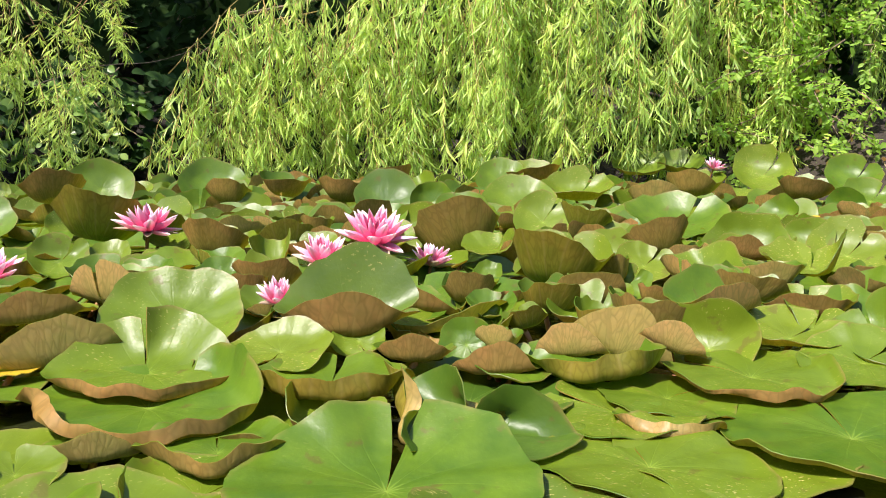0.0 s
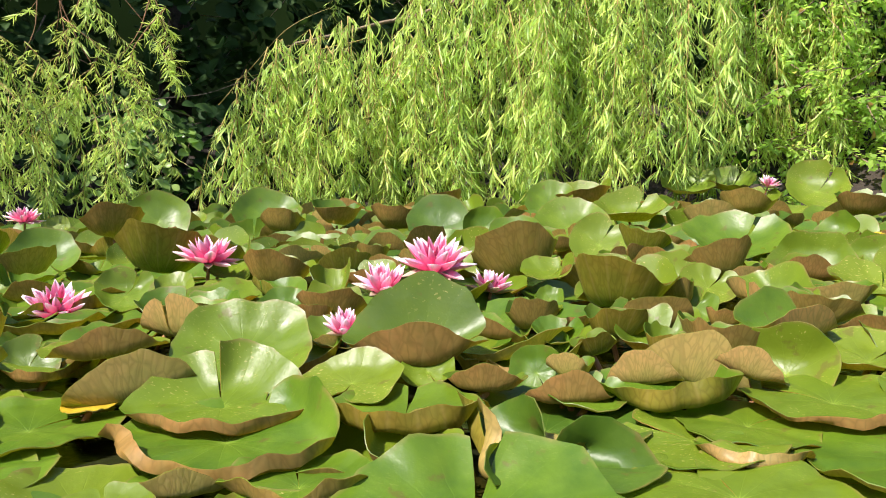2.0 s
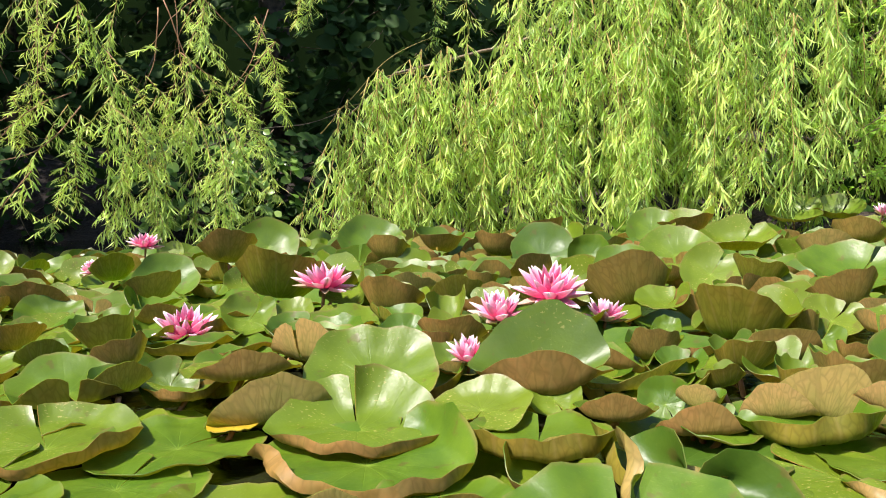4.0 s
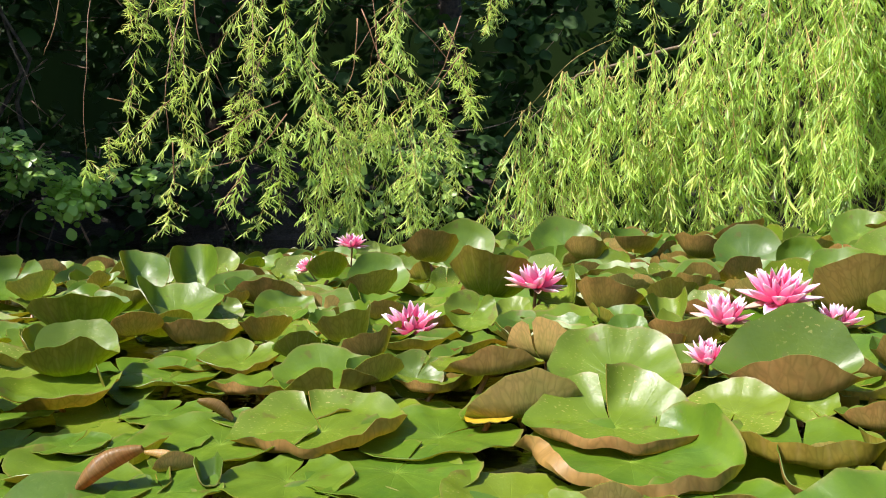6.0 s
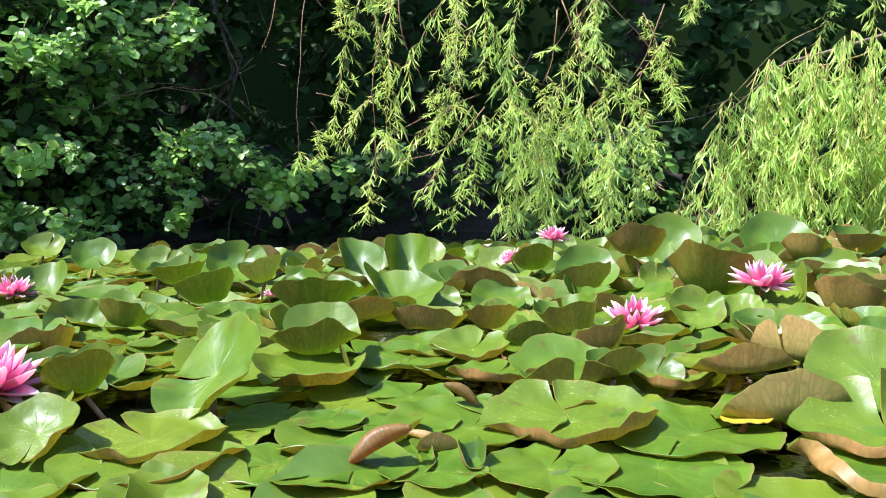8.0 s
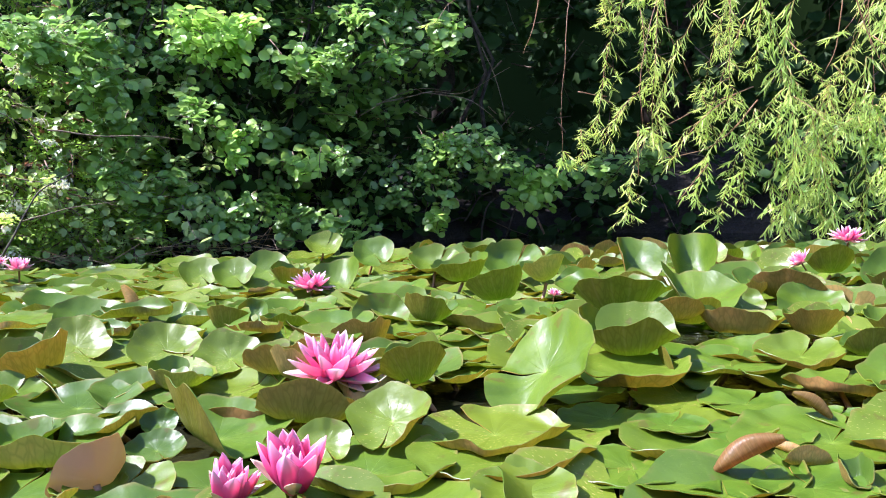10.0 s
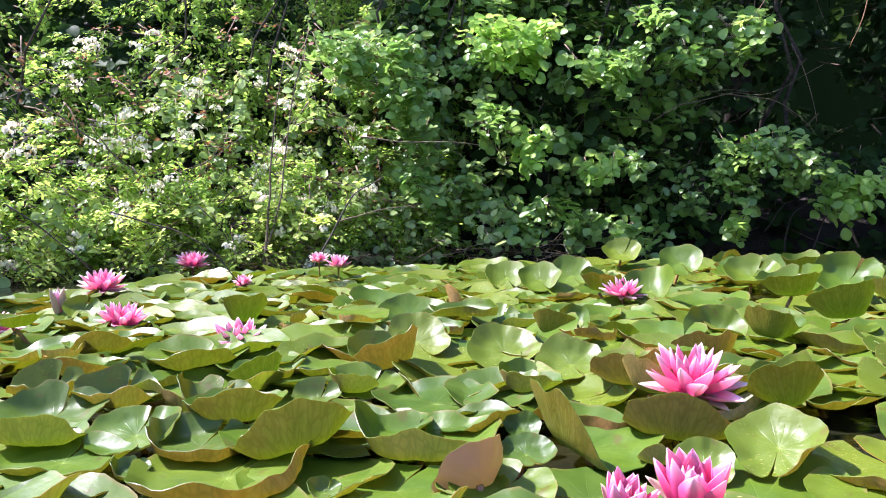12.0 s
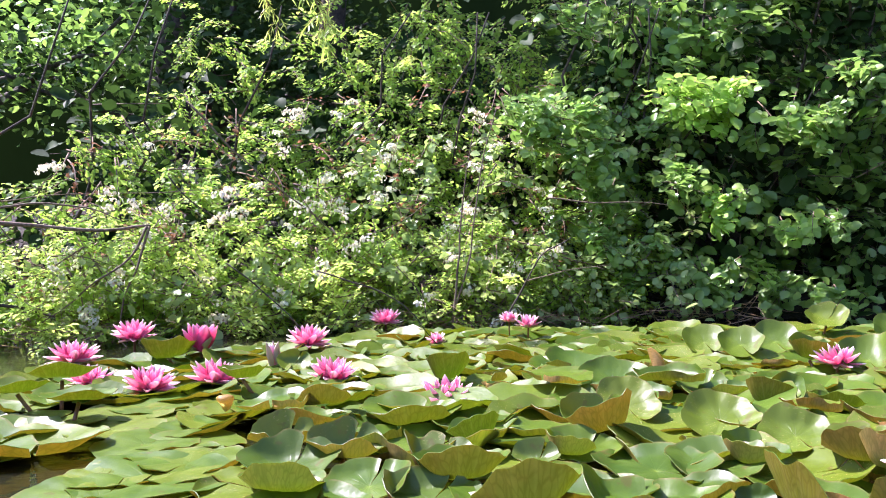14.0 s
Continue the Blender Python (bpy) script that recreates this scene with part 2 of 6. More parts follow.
WILLOW_YELLOW = leafy("willow_young_leaf", (0.23, 0.34, 0.05), (0.58, 0.64, 0.15), (0.70, 0.82, 0.16), 0.42, 0.42, 0.45, 40, (0.45, 0.36, 0.08))
WHIP = bark("willow_whip_bark", (0.20, 0.13, 0.03), (0.36, 0.26, 0.07), 60, 0.6)
RED_WHIP = bark("willow_red_whip_bark", (0.15, 0.07, 0.03), (0.30, 0.15, 0.06), 60, 0.6)
ALDER = leafy("alder_leaf", (0.09, 0.19, 0.035), (0.30, 0.42, 0.10), (0.32, 0.58, 0.08), 0.36, 0.33, 0.5, 30)
ALDER_LIGHT = leafy("young_alder_leaf", (0.20, 0.30, 0.07), (0.36, 0.44, 0.15), (0.38, 0.55, 0.12), 0.33, 0.4, 0.5, 30)
# lighter copy of the alder leaf, with sunlight painted into its colour
ALDER_SUNLIT = leafy("sunlit_alder_leaf", (0.18, 0.32, 0.04), (0.38, 0.52, 0.10), (0.50, 0.78, 0.12), 0.42, 0.36, 0.5, 30)
HAW = leafy("hawthorn_leaf", (0.10, 0.21, 0.030), (0.36, 0.48, 0.085), (0.66, 0.90, 0.14), 0.55, 0.5, 0.25, 40, (0.24, 0.10, 0.04))
# lighter copy of the hawthorn leaf; the brightness of its sunlit side is painted in
HAW_SUNLIT = leafy("sunlit_hawthorn_leaf", (0.22, 0.34, 0.05), (0.55, 0.62, 0.15), (0.80, 0.95, 0.18), 0.5, 0.5, 0.25, 40)
# leaf darkened so that the colour itself carries the shade of the undergrowth
SHADE = leafy("shaded_leaf", (0.014, 0.036, 0.010), (0.035, 0.07, 0.016), (0.10, 0.20, 0.03), 0.2, 0.6, 0.12, 30)
BLOSSOM = leafy("blossom_petal", (0.74, 0.67, 0.53), (0.90, 0.84, 0.70), (0.9, 0.78, 0.6), 0.3, 0.7, 0.1, 60, (0.45, 0.25, 0.17))
WITHERED = leafy("withered_leaf", (0.24, 0.10, 0.05), (0.44, 0.20, 0.10), (0.4, 0.2, 0.08), 0.25, 0.6, 0.3, 60)
BARK = bark("dark_bark", (0.03, 0.022, 0.016), (0.10, 0.075, 0.055), 30)
TWIG = bark("twig_bark", (0.10, 0.065, 0.04), (0.24, 0.17, 0.11), 70)
PAD_TOPS.append(pad_top_material("pad_yellowed", (0.50, 0.30, 0.02), (0.60, 0.42, 0.03), (0.62, 0.45, 0.04)))
DRY = plain("dry_stems", (0.20, 0.11, 0.05), (0.42, 0.29, 0.16), 50, 0.8)

# ---- mesh helpers ----


class Bag:
    """Gathers vertices, faces and material slots for one mesh."""

    def __init__(self):
        self.v, self.f, self.m, self.n = [], [], [], 0

    def put(self, verts, faces, slot=0):
        verts = np.asarray(verts, float)
        self.v.append(verts)
        self.f.extend([tuple(i + self.n for i in f) for f in faces])
        self.m.extend([slot] * len(faces))
        self.n += len(verts)

    def mesh(self, name, mats, smooth=True):
        me = bpy.data.meshes.new(name)
        me.from_pydata(np.concatenate(self.v).tolist(), [], self.f)
        for mat in mats:
            me.materials.append(mat)
        me.polygons.foreach_set("material_index", np.array(self.m, dtype=np.int32))
        me.polygons.foreach_set("use_smooth", np.full(len(self.f), smooth))
        me.update()
        return me


def part(name, me, parent, m=None, label=""):
    ob = new(name, me)
    ob.parent = parent
    if m is not None:
        ob.matrix_basis = m
    return tagged(ob, label)


def thing(name, label, category, group="", kind="", m=None, me=None):
    ob = new(name, me)
    if m is not None:
        ob.matrix_basis = m
    return tagged(ob, label, category, group, kind)


def tube(bag, pts, radii, sides=5, slot=0):
    """A tapered tube along a line of points."""
    pts = [Vector(p) for p in pts]
    verts, faces = [], []
    for i, p in enumerate(pts):
        d = (pts[min(i + 1, len(pts) - 1)] - pts[max(i - 1, 0)]).normalized()
        a = d.orthogonal().normalized() if i == 0 else (side - d * side.dot(d)).normalized()
        side, b = a, d.cross(a)
        for k in range(sides):
            w = 2 * math.pi * k / sides
            verts.append(p + (a * math.cos(w) + b * math.sin(w)) * radii[i])
    for i in range(len(pts) - 1):
        for k in range(sides):
            j = (k + 1) % sides
            faces.append((i * sides + k, i * sides + j, (i + 1) * sides + j, (i + 1) * sides + k))
    faces.append(tuple(range(sides - 1, -1, -1)))
    faces.append(tuple(range((len(pts) - 1) * sides, len(pts) * sides)))
    bag.put(verts, faces, slot)


def leaf_shape(kind):
    """Blade along +y, upper face +z, one unit long."""
    if kind == "lance":
        rows = [(0.0, 0.012), (0.26, 0.050), (0.6, 0.046), (1.0, 0.0)]
    elif kind == "round":
        rows = [(0.0, 0.05), (0.18, 0.27), (0.5, 0.43), (0.8, 0.36), (1.0, 0.10)]
    elif kind == "oval":
        rows = [(0.0, 0.03), (0.3, 0.26), (0.65, 0.27), (1.0, 0.0)]
    elif kind == "lobed":
        rows = [(0.0, 0.03), (0.28, 0.16), (0.42, 0.38), (0.56, 0.24), (0.76, 0.33), (1.0, 0.04)]
    verts, faces = [], []
    for y, w in rows:
        droop = -0.10 * y * y
        verts += [(-w, y, droop + w * 0.35), (0, y, droop), (w, y, droop + w * 0.35)]
    for i in range(len(rows) - 1):
        a = 3 * i
        faces += [(a, a + 1, a + 4, a + 3), (a + 1, a + 2, a + 5, a + 4)]
    return np.array(verts), faces


def blade(bag, shape, at, along, up, size, slot=0, curl=0.0):
    v, f = shape
    y = Vector(along).normalized()
    x = y.cross(Vector(up))
    if x.length < 1e-4:
        x = y.orthogonal()
    x.normalize()
    z = x.cross(y)
    r = np.array([x, y, z])
    w = v.copy()
    if curl:
        w[:, 2] -= curl * w[:, 1] ** 2
    bag.put(w @ r * size + np.array(at), f, slot)


def rnd_dir(rng, lo=-1.0, hi=1.0):
    z, a = rng.uniform(lo, hi), rng.uniform(0, 2 * math.pi)
    s = math.sqrt(max(0, 1 - z * z))
    return Vector((s * math.cos(a), s * math.sin(a), z))


LANCE, ROUND, OVAL, LOBED = (leaf_shape(k) for k in ("lance", "round", "oval", "lobed"))

# ---- ground, water ----


def shore(a):
    """Distance of the water's edge from the pond's middle, by the angle left of +y in degrees."""
    return 4.75 + 0.25 * math.sin(radians(a * 3 + 20)) + 0.12 * math.sin(radians(a * 11))


MID = Vector((-0.3, 0.1, 0.0))


def ground_height(a, r):
    e = shore(a)
    if r < e:
        return -0.45 * min(1.0, (e - r) / 0.6) - 0.02
    return min(0.55, (r - e) * 0.42) + 0.15 * (noise.noise((math.sin(radians(a)) * r * 1.4, math.cos(radians(a)) * r * 1.4, 0.0)) + 0.1) * min(1.0, r - e)


bag = Bag()
RINGS = [0.0, 1.5, 3.0, 3.8, 4.2, 4.4, 4.55, 4.7, 4.85, 5.0, 5.2, 5.5, 6.0, 7.0, 9.0, 14.0, 30.0, 120.0, 900.0]
COLS = 144
verts = [(MID.x - math.sin(radians(360 * c / COLS)) * r, MID.y + math.cos(radians(360 * c / COLS)) * r, ground_height(360 * c / COLS, r)) for r in RINGS for c in range(COLS)]
faces = [(i * COLS + c, i * COLS + (c + 1) % COLS, (i + 1) * COLS + (c + 1) % COLS, (i + 1) * COLS + c) for i in range(len(RINGS) - 1) for c in range(COLS)]
bag.put(verts, faces)
thing("ground", "dark damp reddish-brown soil of the pond bank", "ground", kind="structure", me=bag.mesh("ground", [SOIL]))
bag = Bag()
verts = [(MID.x - math.sin(radians(10 * c)) * 5.4, MID.y + math.cos(radians(10 * c)) * 5.4, -0.012) for c in range(36)]
bag.put(verts, [tuple(range(36))])
thing("water", "still dark pond water between lily pads", "water", kind="structure", me=bag.mesh("water", [WATER]))

# ---- lily pads ----


def fold(t, angle, start, crease):
    """How far out and up a strip of unit length reaches at t when it bends up past start."""
    k = np.linspace(0, 1.3, 132)
    u = np.clip((k - start) / (1 - start) / crease, 0, 1)
    w = radians(angle) * u * u * (3 - 2 * u)
    step = k[1] - k[0]
    return np.interp(t, k, np.cumsum(np.cos(w)) * step - np.cos(w[0]) * step), np.interp(t, k, np.cumsum(np.sin(w)) * step - np.sin(w[0]) * step)


def pad_shape(radius, lifts, starts, notch, gape, ripple, seed, lobes=(), crease=0.45, rings=13, segs=60):
    """A round floating leaf with a slit. lifts: bend of the front, right, back, left rim (front is -y); where a bend starts far out
    the rim curls up round the leaf, else the leaf folds up along a straight crease. lobes: further curls of the rim as
    (bearing right of the front, half width, angle, start, which side of the slit if not both). Gives vertices, their (radius, bearing), faces and material slots."""
    rng = random.Random(seed)
    ph = [rng.uniform(0, 6.28) for _ in range(10)]
    q = np.linspace(0, 1, segs + 1)[None, :]
    inner = rings // 2
    rho = np.concatenate([np.linspace(0, 0.62, inner + 1), np.linspace(0.62, 1, rings - inner + 1)[1:]])[:, None]
    g = radians(gape) * (0.2 + 0.8 * rho)
    th = radians(notch) + g + (2 * math.pi - 2 * g) * q
    edge = th[-1:]
    rr = 1 + 0.03 * np.sin(2 * th + ph[2]) + 0.018 * np.sin(5 * th + ph[3]) + 0.009 * np.sin(11 * th + ph[0]) + 0.006 * np.sin(23 * th + ph[8])
    rr = rr * (1 - 0.14 * np.exp(-np.minimum(q, 1 - q) / 0.02))
    # the curled rim: by bearing, how far it turns and where the turn begins
    curls = [(b, 88.0, v * 1.1, st) if st >= 0.6 else (b, 80.0, v * 0.25, max(0.2, st)) for b, v, st in zip((0, 90, 180, 270), lifts, starts) if v > 8] + list(lobes)
    turn = radians(10.0) * (1 + np.sin(2 * edge + ph[6])) * 0.6
    begin, weight = 0.8 + 0 * edge, 0.05 + 0 * edge
    for bearing, half, angle, st, *side in curls:
        side = side[0] if side else 0
        d = np.degrees(np.abs((edge + radians(90 - bearing) + math.pi) % (2 * math.pi) - math.pi))
        w = np.clip(1 - (d / half) ** 2, 0, 1)
        if side:
            w = w * ((q > 0.5) if side > 0 else (q <= 0.5))
        turn = turn + radians(angle) * w * (1 + 0.14 * np.sin(3 * edge + ph[9]) + 0.04 * np.sin(8 * edge + ph[8]))
        begin, weight = begin + w * st, weight + w
    begin = np.clip((begin - 0.8 + 0.05 * 0.8) / weight + 0.035 * np.sin(4 * edge + ph[7]) + 0.008 * np.sin(9 * edge + ph[5]), 0.02, 0.95)
    k = np.linspace(0, 1, 81)[:, None]
    u = np.clip((k - begin) / (1 - begin) / 0.6, 0, 1)
    w = turn * u * u * (3 - 2 * u)
    out, rise = np.cumsum(np.cos(w), axis=0) / 80 - 1 / 80, np.cumsum(np.sin(w), axis=0) / 80
    pick = np.rint(rho[:, 0] * 80).astype(int)
    flat, high = out[pick] * rr, rise[pick]
    x, y = np.cos(th) * flat, np.sin(th) * flat
    wob = 0.05 * np.sin(2.6 * x + ph[4]) + 0.03 * np.sin(6.5 * x + ph[5])
    wab = 0.05 * np.sin(2.6 * y + ph[6]) + 0.03 * np.sin(6.5 * y + ph[7])
    bend = [v if st < 0.6 and v <= 8 else v * 0.82 if st < 0.6 else 0.0 for v, st in zip(lifts, starts)]
    yf, zf = fold(np.maximum(0, -y + wob * np.abs(y)), bend[0], starts[0], crease)
    xr, zr = fold(np.maximum(0, x + wab * np.abs(x)), bend[1], starts[1], crease)
    yb, zb = fold(np.maximum(0, y + wob * np.abs(y)), bend[2], starts[2], crease)
    xl, zl = fold(np.maximum(0, -x + wab * np.abs(x)), bend[3], starts[3], crease)
    px, py = radius * (xr - xl), radius * (yb - yf)
    z = radius * (zf + zb + zr + zl + high)
    z = z + radius * ripple * rho ** 2 * (np.sin(4 * th + ph[1]) + 0.7 * np.sin(9 * th + ph[4])) * 0.5
    z = z + 0.04 * radius * rho * np.sin(2 * th + ph[5]) + 0.012 * radius * rho ** 3 * np.sin(13 * th + ph[3])
    z = z + 0.016 * radius * rho * np.sin(5.2 * x + ph[0]) * np.sin(4.4 * y + ph[1]) + 0.008 * radius * rho * np.sin(11 * x + ph[6]) * np.sin(9.7 * y + ph[7])
    # shallow furrows along the main veins
    z = z + 0.007 * radius * np.sin(rho * 3.0) * np.abs(np.sin(th * 9 + ph[2])) * (1 - 0.5 * rho)
    z = z + 0.05 * radius * (1 - np.exp(-rho * 5)) - 0.05 * radius
    grid = np.stack([px, py, z], -1)
    du, dv = np.gradient(grid, axis=0), np.gradient(grid, axis=1)
    nrm = np.cross(du, dv)
    size = np.linalg.norm(nrm, axis=-1, keepdims=True)
    nrm = np.where(size > 1e-12, nrm / np.maximum(size, 1e-12), np.array([0.0, 0.0, 1.0]))
    nrm[0] = nrm[1].mean(axis=0) / max(1e-6, np.linalg.norm(nrm[1].mean(axis=0)))
    top = grid.reshape(-1, 3)
    low = (grid - nrm * (0.0017 - 0.0007 * rho)[..., None]).reshape(-1, 3)
    uv = np.stack([rho + 0 * th, q + 0 * th], -1).reshape(-1, 2)
    n = segs + 1
    off = (rings + 1) * n
    f, slots = [], []
    for i in range(rings):
        for k in range(segs):
            a, b, c2, d2 = i * n + k, i * n + k + 1, (i + 1) * n + k + 1, (i + 1) * n + k
            f.append((a, d2, c2, b)), slots.append(0)
            f.append((a + off, b + off, c2 + off, d2 + off)), slots.append(1)
    for k in range(segs):
        a = rings * n + k
        f.append((a, a + off, a + 1 + off, a + 1)), slots.append(0)
    for i in range(rings):
        a, b = i * n, (i + 1) * n
        f.append((a, a + off, b + off, b)), slots.append(1)
        a, b = i * n + segs, (i + 1) * n + segs
        f.append((a, b, b + off, a + off)), slots.append(1)
    return np.concatenate([top, low]), np.concatenate([uv, uv]), f, slots


def uv_mesh(name, v, uv, f, slots, mats):
    me = bpy.data.meshes.new(name)
    me.from_pydata(v.tolist(), [], f)
    for mat in mats:
        me.materials.append(mat)
    me.polygons.foreach_set("material_index", np.array(slots, dtype=np.int32))
    me.polygons.foreach_set("use_smooth", np.ones(len(f), bool))
    lay = me.uv_layers.new(name="UVMap")
    idx = np.empty(len(me.loops), dtype=np.int32)
    me.loops.foreach_get("vertex_index", idx)
    lay.data.foreach_set("uv", uv[idx].ravel())
    me.set_sharp_from_angle(angle=radians(50))
    me.update()
    return me


PAD_COUNT = [0]


def stalk(parent, z, sunk, seed):
    """From the mud up to the underside of the pad's heart, which lies sunk below its origin."""
    rng = random.Random(seed)
    b = Bag()
    dx, dy = rng.uniform(-0.04, 0.04), rng.uniform(-0.04, 0.04)
    tube(b, [(dx * 1.6, dy * 1.6, -z - 0.15), (dx, dy, -z * 0.5 - 0.04), (0, 0, -sunk)], [0.005, 0.0045, 0.0045], 6)
    return part("stalk", b.mesh("stalk", [STALK]), parent, None, "reddish brown stalk")


def pad(x, y, z, radius, face, front, right, back, left, start=0.45, notch=-90, tilt=0, lean=0, look_=0, under=0, gape=4, ripple=0.05, what="", fine=True, joined=None, fs=None, lobes=()):
    """One lily pad. face: the way its front looks, in degrees left of -y; tilt raises the back edge, lean the right edge."""
    PAD_COUNT[0] += 1
    seed = PAD_COUNT[0] * 17 + 5
    near = math.hypot(x + 0.3, y + 0.1)
    if near > 1.5 and front >= 70 and z > 0.02:
        radius *= 0.9
    if front >= 60:
        # rims roll over backwards, so that the light falls on their undersides
        front = min(140, front * (1.2 if near < 1.5 else 1.06))
    shape = pad_shape(radius, (front, right, back, left), (start if fs is None else fs, start, start, start), notch, gape, ripple, seed, lobes, 0.45, *((14, 60) if fine and near < 2.0 else (9, 40) if near < 2.2 else (7, 26)))
    m = pose(x, y, z, 0, 0, face) @ pose(0, 0, 0, tilt, 0, 0) @ pose(0, 0, 0, 0, -lean, 0)
    if joined is not None:
        r = np.array(m.to_3x3())
        joined.append((shape[0] @ r.T + np.array([x, y, z]), shape[1], shape[2], [i if i == 0 else 1 + under for i in shape[3]]))
        return None
    me = uv_mesh("lily_pad", *shape, [PAD_TOPS[look_], PAD_UNDERS[under]])
    if not what:
        curl = max(front, back, left, right)
        what = ("flat round green lily pad floating on the water" if curl < 45 and z < 0.05 else
                "green lily pad with curled-up rim and brown underside" if under != 1 else "green lily pad curled up over its olive underside")
    ob = thing("lily_pad", what, "lily pad", "lily pads on the pond", m=m, me=me)
    st = stalk(ob, z, 0.07 * radius + 0.006, seed)
    st.matrix_basis = m.to_3x3().inverted().to_4x4()
    return ob

# ---- water lily blooms ----


def petal_mesh(name, width, cup, curve, mat, tip=0.75):
    rows, cols = 8, 5
    v, uv, f = [], [], []
    for i in range(rows + 1):
        s = i / rows
        w = width * (0.30 * (1 - s) ** 2 + math.sin(math.pi * min(1.0, s) ** 0.92) ** tip * (1 - 0.25 * s)) if s < 1 else 0.004
        ang = curve * (s - 0.3)
        for k in range(cols):
            c = k / (cols - 1) * 2 - 1
            v.append((c * w, s - 0.06 * curve * s * s, cup * w * (c * c - 0.4) + 0.5 * curve * s * s))
            uv.append((s, k / (cols - 1)))
    for i in range(rows):
        for k in range(cols - 1):
            a = i * cols + k
            f.append((a, a + 1, a + cols + 1, a + cols))
    n = len(v)
    v += [(x * 0.97, y * 0.995, z - 0.012) for x, y, z in v]
    uv += uv
    f += [tuple(reversed([i + n for i in q])) for q in f]
    edge = [i * cols for i in range(rows + 1)] + [rows * cols + k for k in range(1, cols)] + [i * cols + cols - 1 for i in range(rows - 1, -1, -1)]
    f += [(a, b, b + n, a + n) for a, b in zip(edge, edge[1:])]
    me = bpy.data.meshes.new(name)
    me.from_pydata(v, [], f)
    me.materials.append(mat)
    me.polygons.foreach_set("use_smooth", np.ones(len(f), bool))
    lay = me.uv_layers.new(name="UVMap")
    idx = np.empty(len(me.loops), dtype=np.int32)
    me.loops.foreach_get("vertex_index", idx)
    lay.data.foreach_set("uv", np.array(uv)[idx].ravel())
    me.update()
    return me


PETALS = {"in": petal_mesh("petal", 0.160, 1.0, 0.40, PETAL_IN), "mid": petal_mesh("petal", 0.180, 0.9, 0.30, PETAL_MID),
          "out": petal_mesh("petal", 0.185, 0.7, 0.16, PETAL_OUT), "sepal": petal_mesh("sepal", 0.18, 0.6, 0.06, SEPAL),
          "deep": petal_mesh("petal", 0.235, 0.9, 0.36, PETAL_DEEP)}


def bloom(layers, stamens, seed, label):
    """A water lily of unit petal length. layers: (petal kind, how many, angle above level, length, twist)."""
    rng = random.Random(seed)
    base = thing("water_lily", label, "water lily", "water lilies in bloom")
    for kind, n, up, length, twist in layers:
        for k in range(n):
            a = 360 * (k + twist) / n + rng.uniform(-7, 7)
            size = length * rng.uniform(0.9, 1.06)
            m = pose(0, 0, 0, 0, 0, a) @ pose(0, 0.10, 0.0, up + rng.uniform(-7, 7), rng.uniform(-9, 9), 0) @ Matrix.Diagonal((size, size, size, 1))
            part("sepal" if kind == "sepal" else "petal", PETALS[kind], base, m)
    if stamens:
        b = Bag()
        for k in range(46):
            a = k * 2.4
            r = 0.03 + 0.15 * (k / 46) ** 0.6
            d = Vector((math.cos(a), math.sin(a), 0))
            p0, p1 = d * r * 0.7, d * (r + rng.uniform(0.0, 0.06)) + Vector((0, 0, rng.uniform(0.26, 0.40)))
            tube(b, [p0, p1 * 0.6 + p0 * 0.4 + d * 0.02, p1 - d * 0.03], [0.018, 0.016, 0.006], 4)
        part("stamens", b.mesh("stamens", [STAMEN]), base, None, "yellow stamens")
    b = Bag()
    tube(b, [(0.1, 0.05, -1.4), (0.03, 0.02, -0.7), (0, 0, 0.02), (0, 0, 0.06)], [0.06, 0.06, 0.07, 0.16], 7)
    part("stalk", b.mesh("stalk", [STALK]), base)
    return base


OPEN = bloom([("sepal", 4, -6, 1.0, 0.2), ("out", 6, 6, 1.12, 0.5), ("mid", 7, 24, 1.10, 0.1), ("mid", 7, 42, 1.02, 0.6), ("in", 6, 58, 0.92, 0.3), ("in", 5, 70, 0.70, 0.7)], True, 1, "wide-open pink water lily with yellow stamens among pads")
CUP = bloom([("sepal", 4, 12, 1.0, 0.2), ("out", 6, 28, 1.06, 0.5), ("mid", 7, 46, 1.05, 0.1), ("mid", 6, 58, 1.0, 0.6), ("in", 6, 68, 0.9, 0.3), ("in", 4, 78, 0.75, 0.7)], True, 2, "half-open pink water lily cupped above the pads")
BOWL = bloom([("sepal", 4, -8, 1.0, 0.2), ("out", 6, 4, 1.08, 0.4), ("mid", 7, 20, 1.08, 0.0), ("mid", 7, 38, 1.02, 0.5), ("in", 7, 56, 0.92, 0.2), ("in", 5, 70, 0.78, 0.6)], True, 3, "full pink water lily with pale outer petals")
DEEP = bloom([("sepal", 3, 34, 0.9, 0.2), ("deep", 5, 48, 1.08, 0.5), ("deep", 6, 58, 1.05, 0.1), ("deep", 5, 70, 0.95, 0.6), ("in", 5, 78, 0.75, 0.3)], True, 4, "deep pink water lily half closed, low between pads")
BUD = bloom([("sepal", 4, 80, 1.0, 0.2), ("out", 3, 84, 0.98, 0.6), ("mid", 4, 86, 0.9, 0.1)], False, 5, "closed water lily bud, pinkish, beside a pad")
FIRST = {}


def lily(kind, x, y, z, size, turn=0, tilt=0, lean=0):
    """size: the bloom's petal length in metres."""
    m = pose(x, y, z, 0, 0, turn) @ pose(0, 0, 0, tilt, lean, 0) @ Matrix.Diagonal((size, size, size, 1))
    if kind not in FIRST:
        FIRST[kind] = True
        kind.matrix_basis = m
        return kind
    ob = copy_thing(kind, m)
    ob.matrix_basis = m
    return ob


# ---- willow ----


